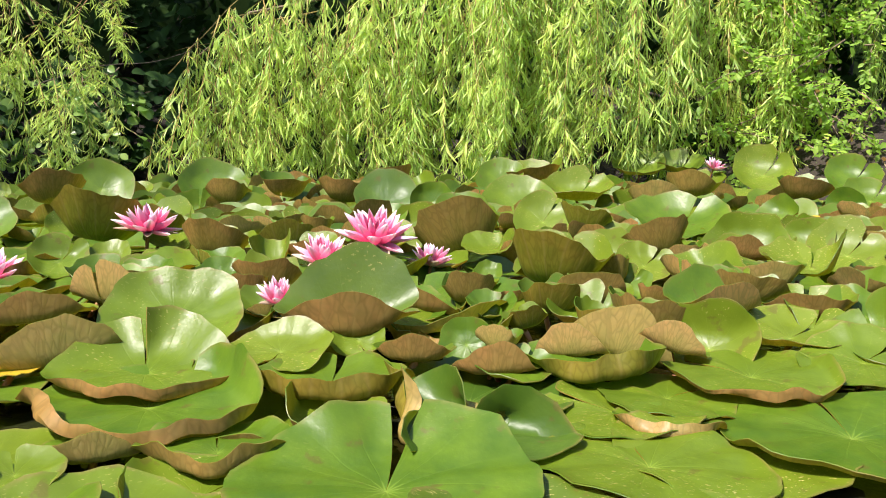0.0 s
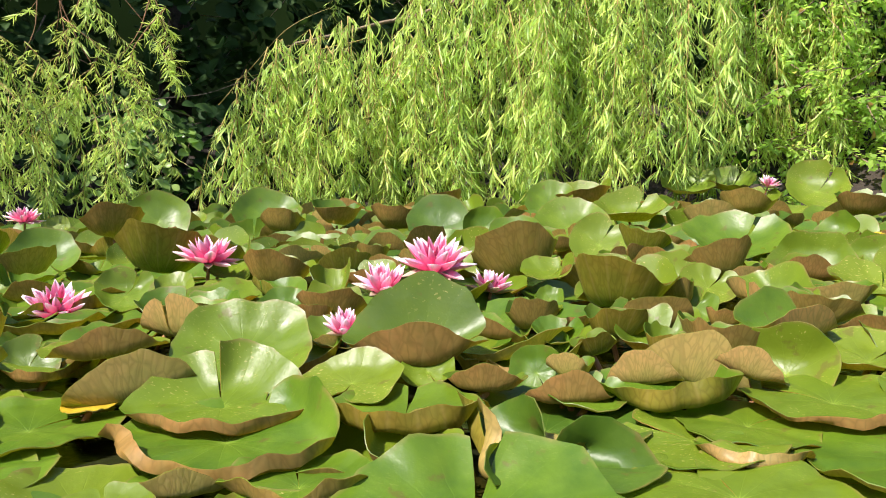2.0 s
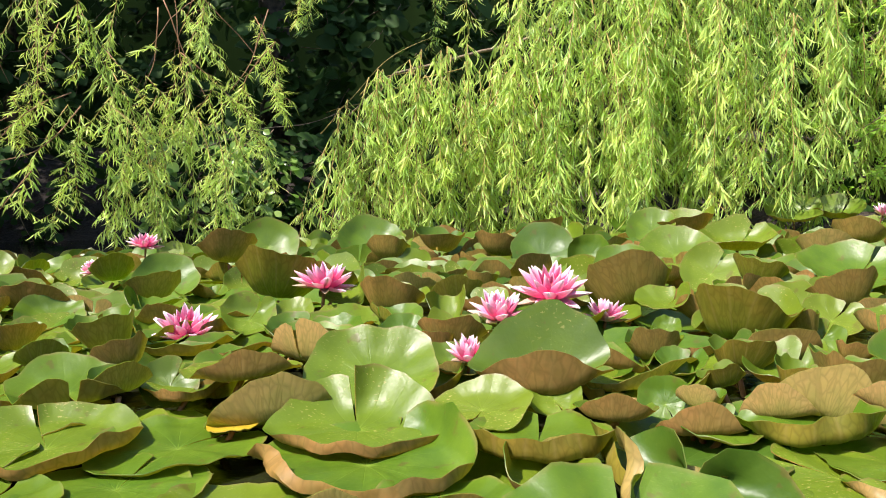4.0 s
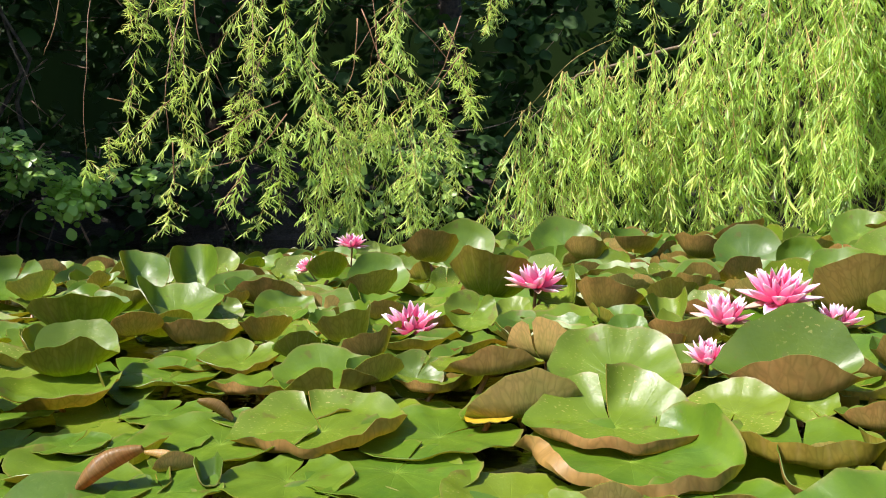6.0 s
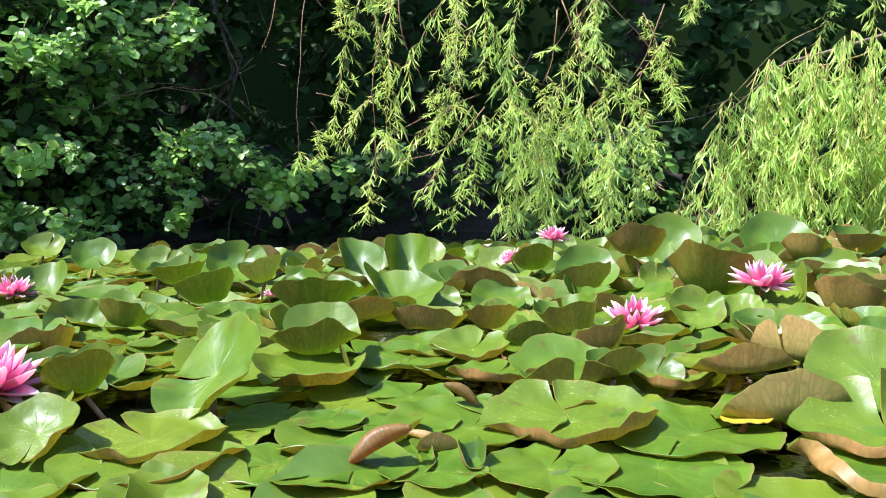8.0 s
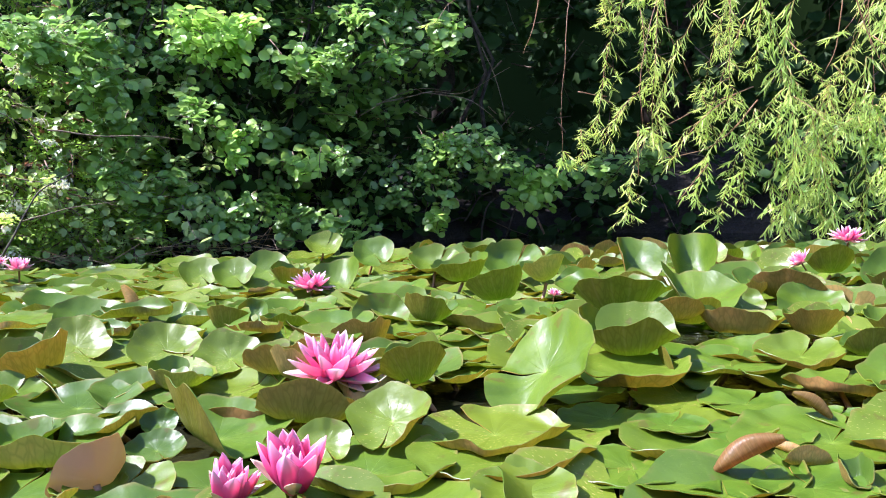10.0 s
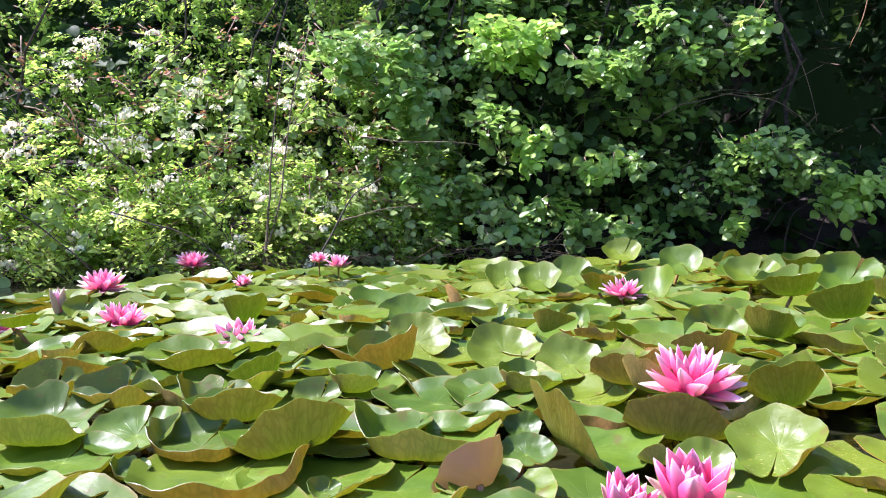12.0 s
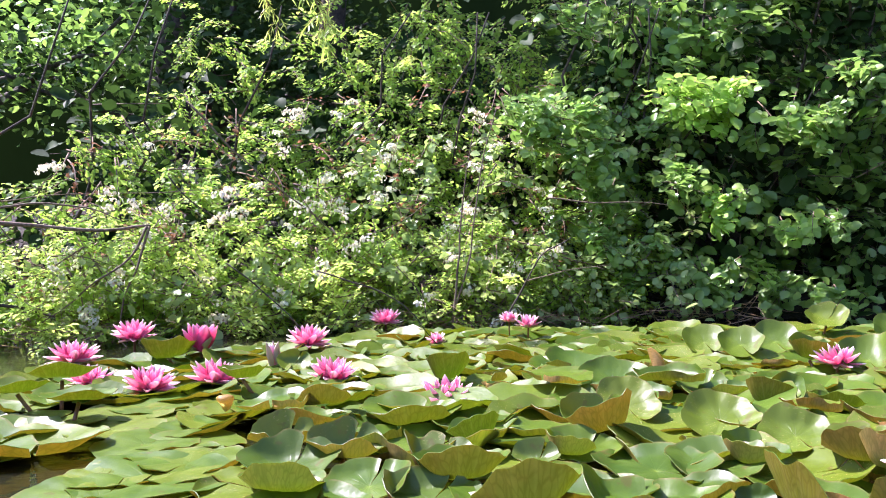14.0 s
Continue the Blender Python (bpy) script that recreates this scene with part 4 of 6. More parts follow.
# ---- the pads that stand out, by plan: x, y, z, radius, way they face, bend of front, right, back, left rim ----
pad(-0.048, 0.746, 0.012, 0.146, 3, 6, 4, 0, 4, 0.6, 80, 0, 0, gape=9, lobes=((172, 70, 34, 0.2, 1), (-160, 55, 20, 0.3, -1)))
pad(0.027, 0.887, 0.010, 0.112, -4, 4, 5, 0, 0, 0.6, 240, 0, 0, under=2, look_=1, gape=2, lobes=((158, 62, 222, 0.34), (272, 60, 62, 0.12), (300, 24, 80, 0.82)))
pad(0.210, 0.823, 0.006, 0.116, -13, 14, 5, 3, 4, 0.6, 112, 0, 0, gape=3, fs=0.87)
pad(0.206, 0.978, 0.008, 0.099, -12, 12, 5, 0, 0, 0.7, 160, 0, 0, fs=0.88)
pad(0.258, 0.938, 0.006, 0.065, -16, 96, 8, 8, 8, 0.7, 95, 0, -1, under=2, gape=1, fs=0.66)
pad(0.307, 0.861, 0.003, 0.123, -20, 14, 0, 0, 0, 0.7, 30, 0, 0, fs=0.9)
pad(0.451, 0.907, 0.010, 0.152, -26, 46, 0, 5, 6, 0.7, 115, 0, 0, gape=3, fs=.94)
pad(0.402, 1.086, 0.022, 0.112, -20, 62, 40, 6, 6, 0.8, 155, 2, 0, gape=3, fs=.9)
pad(0.561, 1.115, 0.034, 0.082, -27, 5, 0, 20, 5, 0.4, 60, 12, 0)
pad(0.280, 1.033, 0.008, 0.087, -15, 14, 0, 0, 0, 0.7, 40, 0, 0, fs=0.88)
pad(0.203, 1.120, 0.022, 0.105, -10, 62, 55, 10, 10, 0.6, 150, 2, 0, under=1, fs=0.60)
pad(-0.347, 0.829, 0.006, 0.056, 23, 96, 8, 8, 8, 0.7, 95, 0, -2, under=2, gape=1, fs=0.47)
pad(-0.224, 0.832, 0.008, 0.083, 15, 62, 15, 5, 20, 0.66, 90, 0, 0, fs=0.66)
pad(-0.380, 0.735, 0.020, 0.043, 27, 5, 10, 10, 5, 0.4, 90, 10, 0)
pad(0.703, 1.409, 0.030, 0.076, -27, 15, 20, 25, 20, 0.4, 60, 18, 0)
pad(0.821, 1.649, 0.050, 0.046, -15, 70, 45, 77, 30, 0.25, 90, 0, -6, under=2, fs=0.18)
pad(0.514, 1.242, 0.035, 0.092, -22, 20, 10, 15, 10, 0.4, 60, 6, 0)
pad(0.445, 2.909, 0.100, 0.128, -9, 40, 30, 60, 30, 0.3, 60, 15, 0)
pad(0.947, 4.236, 0.120, 0.142, -13, 30, 30, 50, 30, 0.3, 60, 25, 0)
pad(1.157, 4.304, 0.120, 0.130, -15, 40, 30, 60, 30, 0.3, 60, 15, 0)
pad(1.445, 3.937, 0.120, 0.146, -20, 10, 30, 50, 30, 0.3, 60, 35, 0)
pad(1.277, 3.082, 0.090, 0.133, -17, 70, 30, 50, 65, 0.25, 60, 5, 0, fs=0.28)
pad(1.792, 3.801, 0.110, 0.128, -25, 20, 30, 50, 30, 0.3, 60, 35, 0)
pad(1.545, 3.133, 0.080, 0.106, -26, 30, 30, 50, 30, 0.3, 60, 25, 0)
pad(0.906, 3.122, 0.090, 0.136, -31, 75, 40, 69, 62, 0.25, 60, 0, 9, fs=0.28)
pad(-1.230, 0.788, 0.063, 0.100, -16, 0, 0, 16, 0, 0.3, 205, 43, 4, gape=7, lobes=((72, 56, 50, 0.75), (-35, 48, 46, 0.2)))
pad(-1.391, 1.243, 0.075, 0.110, 24, 72, 30, 60, 30, 0.15, 90, 0, 2, under=1)
pad(-1.128, 0.572, 0.011, 0.106, 44, 50, 10, 6, 8, 0.7, 90, 0, 0, fs=.84)
pad(-1.188, 0.630, 0.016, 0.096, 44, 50, 30, 10, 10, 0.7, 125, 2, 0, gape=5, fs=.84)
pad(-0.998, 0.646, 0.009, 0.073, 36, 12, 5, 5, 5, 0.7, 200, 0, 0, fs=.86)
pad(-0.912, 0.668, 0.010, 0.087, 31, 12, 14, 5, 5, 0.7, 90, 0, 0, under=0)
pad(-1.037, 0.502, 0.010, 0.055, 43, 5, 10, 25, 10, 0.4, 120, 14, 0)
pad(-0.817, 0.713, 0.010, 0.062, 24, 12, 10, 16, 10, 0.7, 120, 0, 0, fs=.86)
pad(-1.865, 1.621, 0.070, 0.081, 54, 79, 40, 64, 61, 0.1, 90, 0, 20, under=2)
pad(-1.196, 0.964, 0.030, 0.094, 35, 52, 30, 25, 30, 0.55, 200, 6, 0)
pad(-1.046, 0.819, 0.010, 0.050, 33, 10, 10, 16, 10, 0.7, 60, 0, 0)
pad(-2.128, 1.797, 0.070, 0.099, 41, 20, 40, 50, 40, 0.3, 60, 30, 0)
pad(-2.122, 1.572, 0.060, 0.105, 50, 70, 58, 68, 40, 0.25, 60, 5, 6, under=1, fs=0.28)
pad(-2.577, -0.331, 0.004, 0.088, 91, 5, 5, 5, 5, 0.6, 60, 0, 0)
pad(-2.281, -0.328, 0.004, 0.096, 91, 5, 5, 5, 5, 0.6, 60, 0, 0)
pad(-1.709, -0.325, 0.012, 0.073, 92, 70, 5, 5, 5, 0.6, 60, 0, 0, fs=0.87)
pad(-2.597, -0.607, 0.004, 0.119, 97, 3, 3, 3, 3, 0.6, 60, 0, 0)
pad(-2.456, -0.475, 0.004, 0.102, 94, 3, 3, 3, 3, 0.6, 160, 0, 0)
pad(-2.292, -0.407, 0.004, 0.104, 92, 3, 3, 3, 3, 0.6, 60, 0, 0)
pad(-2.175, -0.357, 0.004, 0.084, 90, 3, 3, 3, 3, 0.6, 60, 0, 0)
pad(-2.083, -0.339, 0.004, 0.116, 89, 3, 3, 5, 3, 0.6, 60, 0, 0)
pad(-2.059, -0.468, 0.004, 0.080, 94, 3, 3, 3, 3, 0.6, 60, 0, 0)
pad(-2.717, -0.368, 0.004, 0.132, 90, 3, 3, 3, 3, 0.6, 60, 0, 0)
pad(-2.589, -0.551, 0.053, 0.078, 96, 40, 10, 20, 10, 0.5, 60, 0, 0, under=1)
pad(-2.693, -0.687, 0.061, 0.069, 99, 45, 20, 40, 20, 0.4, 60, 0, 0, under=1)
pad(-2.795, -0.607, 0.074, 0.080, 97, 60, 20, 30, 20, 0.4, 60, 0, 0, under=1)
pad(-3.500, -0.372, 0.030, 0.108, 74, 77, 30, 53, 59, 0.25, 60, 0, 6, under=1, fs=0.28)
pad(-2.669, -0.204, 0.067, 0.061, 86, 50, 30, 30, 30, 0.3, 60, 0, 0, under=1)
pad(-3.120, -0.027, 0.030, 0.051, 83, 20, 30, 50, 30, 0.3, 60, 30, 0)
pad(1.146, 2.647, 0.060, 0.024, -23, 5, 5, 5, 5, 0.5, 60, 20, 0, look_=2, fs=.8)
pad(-0.330, 0.939, 0.018, 0.136, 10, 84, 20, 10, 10, 0.7, 68, 3, 0, fs=.91, gape=2, lobes=((118, 44, 48, 0.4), (-62, 26, 60, 0.8)))
pad(-0.363, 1.030, 0.030, 0.112, 12, 86, 0, 0, 0, 0.6, 96, 6, 0, fs=.83, gape=3, lobes=((160, 70, 60, 0.22, 1), (-152, 60, 34, 0.3, -1)))
pad(-0.384, 1.211, 0.050, 0.104, 10, 10, 25, 20, 25, 0.35, -80, 25, 0, gape=3)
pad(-0.500, 1.085, 0.024, 0.088, 25, 96, 8, 20, 8, 0.4, 95, 0, 8, under=2, gape=1, fs=0.30)
pad(-0.571, 1.171, 0.063, 0.083, 26, 96, 8, 8, 8, 0.7, 95, 0, 0, under=0, gape=1, fs=0.48)
pad(-0.700, 1.204, 0.030, 0.049, 23, 10, 20, 25, 40, 0.3, 60, 38, 0, look_=1)
pad(-0.583, 1.475, 0.050, 0.070, 15, 75, 40, 55, 40, 0.2, 60, 5, 0, fs=.5)
pad(-0.823, 1.132, 0.037, 0.092, 29, 72, 20, 25, 20, 0.45, -80, 8, 0, fs=.55, gape=6)
pad(-0.743, 1.131, 0.041, 0.049, 45, 74, 20, 60, 47, 0.25, 60, 0, 4, fs=.15, under=0)
pad(-0.738, 0.945, 0.020, 0.117, 30, 66, 0, 0, 0, 0.6, 100, 3, 0, fs=.8, gape=2, lobes=((180, 90, 34, 0.6), (70, 40, 50, 0.75)))
pad(-0.588, 0.992, 0.010, 0.115, 22, 12, 5, 5, 14, 0.7, 40, 0, 0, fs=.86)
pad(-0.597, 0.855, 0.007, 0.106, 25, 12, 0, 5, 5, 0.7, 60, 0, 0, fs=.86)
pad(-0.703, 0.781, 0.010, 0.076, 33, 5, 10, 16, 5, 0.7, 60, 0, 0, fs=.86)
pad(-0.787, 0.750, 0.010, 0.027, 38, 10, 85, 70, 85, 0.1, -60, 0, 0, look_=1, fs=.5)
pad(-0.851, 0.773, 0.014, 0.031, 40, 94, 20, 5, 20, 0.5, 60, 0, -6, fs=.35, under=2)
pad(-0.861, 0.887, 0.010, 0.121, 36, 12, 14, 10, 5, 0.7, 60, 0, 0, fs=.86)
pad(-0.891, 0.986, 0.010, 0.045, 35, 12, 14, 16, 14, 0.7, 60, 0, 0, under=2, fs=.86)
pad(-1.114, 1.131, 0.029, 0.087, 39, 45, 5, 10, 5, 0.6, 60, 2, 0, fs=.86)
pad(-1.036, 1.226, 0.035, 0.077, 34, 50, 20, 35, 10, 0.4, 60, 5, 0, fs=.8)
pad(-0.931, 1.110, 0.025, 0.079, 33, 62, 20, 5, 20, 0.6, 60, 0, 0, fs=.78)
pad(-1.015, 0.981, 0.010, 0.069, 39, 12, 14, 5, 14, 0.7, 60, 0, 0, fs=.86)
pad(-1.205, 1.360, 0.040, 0.102, 23, 80, 40, 30, 45, 0.35, 30, 0, -4, fs=.42)
pad(-1.313, 1.596, 0.050, 0.050, 35, 10, 20, 30, 20, 0.3, -60, 35, 0, fs=.5)
pad(-1.075, 1.380, 0.045, 0.066, 52, 71, 40, 72, 56, 0.15, 90, 0, 4, fs=.0)
pad(-1.196, 1.676, 0.050, 0.072, 31, 10, 20, 30, 20, 0.3, -60, 32, 0, fs=.5)
pad(-0.937, 1.451, 0.040, 0.096, 36, 72, 80, 54, 58, 0.2, 90, 0, 8, fs=.3)
pad(-0.935, 1.247, 0.048, 0.051, 33, 76, 49, 62, 30, 0.25, 90, 0, -2, fs=.2, under=1)
pad(-0.808, 1.267, 0.047, 0.058, 26, 77, 65, 50, 30, 0.25, 90, 0, 8, fs=.15)
pad(-1.622, 1.946, 0.090, 0.092, 36, 10, 78, 10, 66, 0.08, -70, 52, 0, fs=.5)
pad(-1.775, 1.900, 0.088, 0.082, 52, 10, 40, 10, 72, 0.1, -70, 50, 0, fs=.5)
pad(-1.777, 2.003, 0.090, 0.047, 38, 10, 30, 10, 30, 0.2, -70, 50, 0, fs=.5)
pad(-1.706, 2.215, 0.095, 0.054, 34, 10, 30, 10, 30, 0.2, -70, 45, 0, fs=.5)
pad(-1.467, 1.887, 0.050, 0.082, 34, 15, 20, 30, 20, 0.3, -60, 24, 0, fs=.5)
pad(-1.166, 2.159, 0.060, 0.091, 24, 10, 30, 30, 30, 0.3, -60, 38, 0, fs=.5)
pad(-1.089, 1.912, 0.050, 0.089, 48, 78, 49, 48, 40, 0.25, 60, 0, -6, fs=.0)
pad(-1.358, 2.226, 0.060, 0.084, 35, 71, 54, 52, 50, 0.25, 60, 0, 2, fs=.0, under=1)
pad(-1.126, 2.489, 0.085, 0.120, 29, 72, 66, 48, 40, 0.25, 60, 0, -6, fs=.0)
pad(-1.105, 2.787, 0.100, 0.104, 18, 10, 20, 20, 20, 0.3, -60, 58, 0, fs=.5)
pad(-0.784, 1.954, 0.060, 0.134, 20, 77, 40, 75, 48, 0.25, 60, 0, -8, fs=.0, under=1)
pad(-0.468, 1.772, 0.055, 0.097, -1, 72, 40, 63, 57, 0.25, 60, 0, -1, fs=.0)
pad(-0.403, 1.544, 0.050, 0.047, 9, 10, 30, 20, 30, 0.3, -60, 35, 0, fs=.5)
pad(-0.341, 1.719, 0.050, 0.064, 6, 40, 86, 30, 70, 0.1, -60, 18, 0, fs=.3)
pad(-0.332, 1.414, 0.035, 0.062, 1, 81, 59, 51, 40, 0.25, 60, 0, 6, fs=.02)
pad(-0.136, 1.253, 0.036, 0.116, -1, 80, 15, 84, 15, 0.02, 5, 0, 0, look_=1, gape=3, fs=.5)
pad(-0.116, 1.176, 0.033, 0.041, -2, 40, 20, 30, 20, 0.3, -60, 34, 0, fs=.6)
pad(-0.212, 1.110, 0.036, 0.066, 2, 5, 10, 30, 10, 0.4, -100, 12, 4, fs=.7)
pad(-0.134, 1.018, 0.021, 0.105, -2, 80, 20, 10, 20, 0.55, 90, 0, 0, fs=.68, under=1)
pad(-0.108, 1.052, 0.006, 0.049, 6, 96, 8, 8, 8, 0.7, 95, 0, 0, under=2, gape=1, fs=0.53)
pad(-0.121, 0.917, 0.012, 0.066, -3, 50, 20, 10, 88, 0.45, 90, 0, 0, fs=.75)
pad(-0.034, 1.122, 0.029, 0.057, -6, 80, 30, 10, 30, 0.5, 90, 0, 0, fs=.38)
pad(0.036, 1.191, 0.027, 0.040, -9, 5, 20, 20, 25, 0.3, -60, 58, 0, fs=.6)
pad(0.080, 1.157, 0.033, 0.036, -34, 83, 66, 68, 20, 0.25, 90, 0, -4, fs=.08, under=2)
pad(0.075, 1.130, 0.014, 0.069, -4, 96, 8, 8, 8, 0.7, 95, 0, 4, under=0, gape=1, fs=0.45)
pad(0.045, 1.480, 0.030, 0.065, 10, 81, 60, 49, 50, 0.2, 90, 0, -2, fs=.08, look_=1)
pad(0.046, 1.929, 0.050, 0.139, -4, 76, 50, 54, 58, 0.25, 90, 0, 18, fs=.0)
pad(-0.175, 2.642, 0.090, 0.105, 0, 10, 20, 20, 20, 0.3, -60, 48, 0, fs=.5, look_=1)
pad(-0.036, 2.605, 0.095, 0.068, -3, 10, 40, 20, 40, 0.3, -60, 66, 0, fs=.5)
pad(0.049, 2.380, 0.075, 0.083, -5, 10, 30, 20, 30, 0.3, -60, 42, 0, fs=.5)
pad(0.242, 2.785, 0.080, 0.115, -8, 10, 20, 30, 20, 0.3, -60, 30, 0, fs=.5)
pad(-0.794, 2.998, 0.090, 0.121, 12, 30, 30, 30, 30, 0.3, -60, 38, 0, fs=.5)
pad(-0.656, 2.641, 0.080, 0.096, -8, 73, 66, 75, 40, 0.25, 60, 0, -7, fs=.1)
pad(-0.535, 2.895, 0.085, 0.113, 17, 70, 63, 72, 40, 0.25, 60, 5, -9, fs=.3)
pad(-0.315, 2.715, 0.085, 0.101, -1, 72, 40, 53, 48, 0.25, 60, 0, -6, fs=.1)
pad(0.191, 4.044, 0.115, 0.112, -5, 10, 30, 20, 30, 0.3, -60, 42, 0, fs=.5)
pad(0.225, 3.468, 0.105, 0.107, -6, 10, 30, 20, 30, 0.3, -60, 38, 0, fs=.5)
pad(-0.197, 3.092, 0.090, 0.114, 22, 73, 69, 62, 40, 0.25, 60, 0, 2, fs=.1)
pad(0.380, 3.545, 0.100, 0.134, -13, 60, 58, 50, 40, 0.25, 60, 10, 7, fs=.3)
pad(0.090, 1.670, 0.045, 0.030, -8, 10, 30, 20, 30, 0.3, -60, 40, 0, fs=.5)
pad(0.077, 1.351, 0.030, 0.024, -10, 10, 40, 20, 40, 0.3, -60, 48, 0, fs=.5)
pad(-0.531, 1.034, 0.026, 0.034, 19, 5, 5, 5, 5, 0.5, 60, 0, 0, look_=2, fs=.8)
pad(-0.662, 1.180, 0.028, 0.066, 22, 60, 20, 10, 20, 0.5, 60, 0, 0, fs=.7)
pad(-0.661, 1.696, 0.060, 0.043, 16, 10, 30, 20, 30, 0.3, -60, 30, 0, fs=.5)
pad(-0.673, 2.051, 0.060, 0.072, 17, 79, 40, 46, 69, 0.25, 60, 0, -7, fs=.1, under=1)
pad(-0.309, 2.101, 0.060, 0.057, 4, 73, 70, 76, 49, 0.2, 60, 0, -7, fs=.0)
pad(-2.059, -0.185, 0.034, 0.063, 87, 60, 20, 62, 20, 0.2, 60, 3, 0, fs=.62)
pad(-1.974, -0.097, 0.031, 0.075, 83, 72, 20, 62, 30, 0.25, 60, 3, 0, fs=.5, under=2, look_=1)
pad(-1.928, -0.191, 0.027, 0.079, 86, 20, 20, 52, 20, 0.3, 60, 2, 0, look_=1, fs=.8)
pad(-1.833, -0.215, 0.023, 0.071, 87, 94, 20, 5, 30, 0.5, 90, 0, -4, fs=.3, under=2)
pad(-1.799, -0.097, 0.022, 0.067, 82, 20, 45, 20, 20, 0.45, 60, 12, 6, fs=.7)
pad(-1.859, 0.016, 0.029, 0.063, 77, 20, 20, 45, 75, 0.2, 60, 2, 0, look_=1, fs=.6)
pad(-1.795, 0.040, 0.029, 0.084, 75, 80, 30, 30, 30, 0.3, 90, 0, 0, fs=.36, under=0)
pad(-1.710, -0.031, 0.018, 0.083, 78, 45, 20, 45, 70, 0.5, 60, 2, 0, fs=.7, look_=1)
pad(-1.642, 0.071, 0.022, 0.089, 72, 80, 30, 20, 30, 0.4, 90, 0, 11, fs=.3, under=0)
pad(-1.804, 0.161, 0.033, 0.039, 70, 20, 20, 62, 20, 0.2, 60, 4, 0, look_=1, fs=.6)
pad(-1.958, 0.121, 0.040, 0.056, 75, 78, 61, 45, 30, 0.25, 60, 0, 7, fs=.15, under=1)
pad(-2.163, 0.063, 0.042, 0.095, 78, 62, 20, 35, 20, 0.4, 60, 2, 0, fs=.5, under=0)
pad(-2.340, -0.071, 0.051, 0.076, 83, 72, 20, 25, 20, 0.4, 60, 0, 0, fs=.4)
pad(-2.667, 0.293, 0.035, 0.078, 75, 80, 50, 64, 66, 0.2, 60, 0, 0, fs=.0, under=1)
pad(-2.489, 0.662, 0.030, 0.083, 64, 10, 20, 20, 20, 0.3, -60, 28, 0, fs=.5)
pad(-2.070, 0.463, 0.051, 0.067, 63, 10, 20, 20, 20, 0.3, -60, 30, 0, fs=.5)
pad(-1.949, 0.349, 0.041, 0.084, 84, 74, 70, 74, 46, 0.25, 60, 0, 10, fs=.2, under=0)
pad(-1.845, 0.232, 0.031, 0.051, 81, 79, 20, 49, 59, 0.25, 60, 0, -10, fs=.3, under=2)
pad(-1.860, 0.268, 0.028, 0.069, 67, 20, 20, 30, 20, 0.4, 60, 8, 0, fs=.7)
pad(-1.726, 0.319, 0.025, 0.093, 62, 30, 15, 25, 15, 0.55, -30, 4, 0, look_=1, fs=.8)
pad(-1.572, 0.221, 0.016, 0.099, 63, 86, 20, 40, 60, 0.5, 90, 2, 0, fs=.55, under=2)
pad(-1.756, -0.191, 0.013, 0.085, 86, 45, 10, 20, 10, 0.6, 60, 0, 0, fs=.85)
pad(-1.653, -0.128, 0.015, 0.028, 82, 30, 20, 60, 80, 0.3, 60, 3, 0, look_=1, fs=.6)
pad(-1.600, -0.027, 0.011, 0.117, 76, 52, 60, 10, 20, 0.7, 60, 0, 0, fs=.75, under=0)
pad(-1.486, 0.052, 0.009, 0.020, 70, 10, 20, 72, 40, 0.15, 60, 5, 0, look_=1, fs=.6)
pad(-1.465, 0.130, 0.006, 0.080, 65, 30, 5, 8, 5, 0.6, 60, 0, 0, fs=.86)
pad(-1.646, -0.206, 0.009, 0.057, 86, 30, 5, 8, 5, 0.6, 60, 0, 0, fs=.86)
pad(-1.917, 0.564, 0.045, 0.068, 58, 10, 20, 25, 20, 0.3, -60, 24, 0, fs=.5)
pad(-1.695, 0.466, 0.032, 0.061, 33, 73, 30, 65, 51, 0.25, 90, 0, -5, fs=.3, under=2)
pad(-1.771, 0.604, 0.042, 0.061, 53, 10, 20, 25, 20, 0.3, -60, 24, 0, fs=.5)
pad(-1.642, 0.629, 0.036, 0.083, 37, 79, 46, 58, 30, 0.25, 90, 0, 6, fs=.28, under=0)
pad(-1.706, 0.406, 0.027, 0.076, 59, 15, 20, 25, 20, 0.4, -60, 9, 0, look_=1, fs=.8)
pad(-1.703, 0.854, 0.030, 0.070, 32, 78, 57, 62, 40, 0.25, 90, 0, 7, fs=.0)
pad(-1.577, 0.605, 0.036, 0.051, 34, 83, 40, 47, 60, 0.25, 90, 0, -5, fs=.0, under=2)
pad(-1.879, 1.050, 0.035, 0.067, 44, 10, 30, 40, 30, 0.2, -60, 34, 0, fs=.5)
pad(-1.454, 0.388, 0.016, 0.094, 84, 10, 10, 30, 86, 0.1, 90, 3, 0, under=1, fs=.7)
pad(-1.538, 0.350, 0.023, 0.025, 56, 10, 20, 50, 20, 0.2, -60, 25, 0, look_=1, fs=.6)
pad(-1.468, 0.308, 0.015, 0.037, 56, 30, 20, 30, 20, 0.4, -60, 16, 0, look_=1, fs=.6)
pad(-1.415, 0.202, 0.006, 0.043, 60, 16, 30, 20, 30, 0.6, 90, 0, 0, under=2)
pad(-1.394, 0.228, 0.007, 0.060, 58, 20, 10, 25, 10, 0.5, 60, 10, 0, fs=.8)
pad(-1.416, 0.503, 0.023, 0.075, 47, 82, 20, 25, 20, 0.4, 90, 0, -5, fs=.22)
pad(-1.320, 0.456, 0.016, 0.037, 45, 10, 20, 20, 20, 0.3, -60, 32, 0, fs=.6)
pad(-1.358, 0.421, 0.016, 0.025, 48, 92, 20, 10, 20, 0.4, 90, 0, 0, under=2, fs=.1)
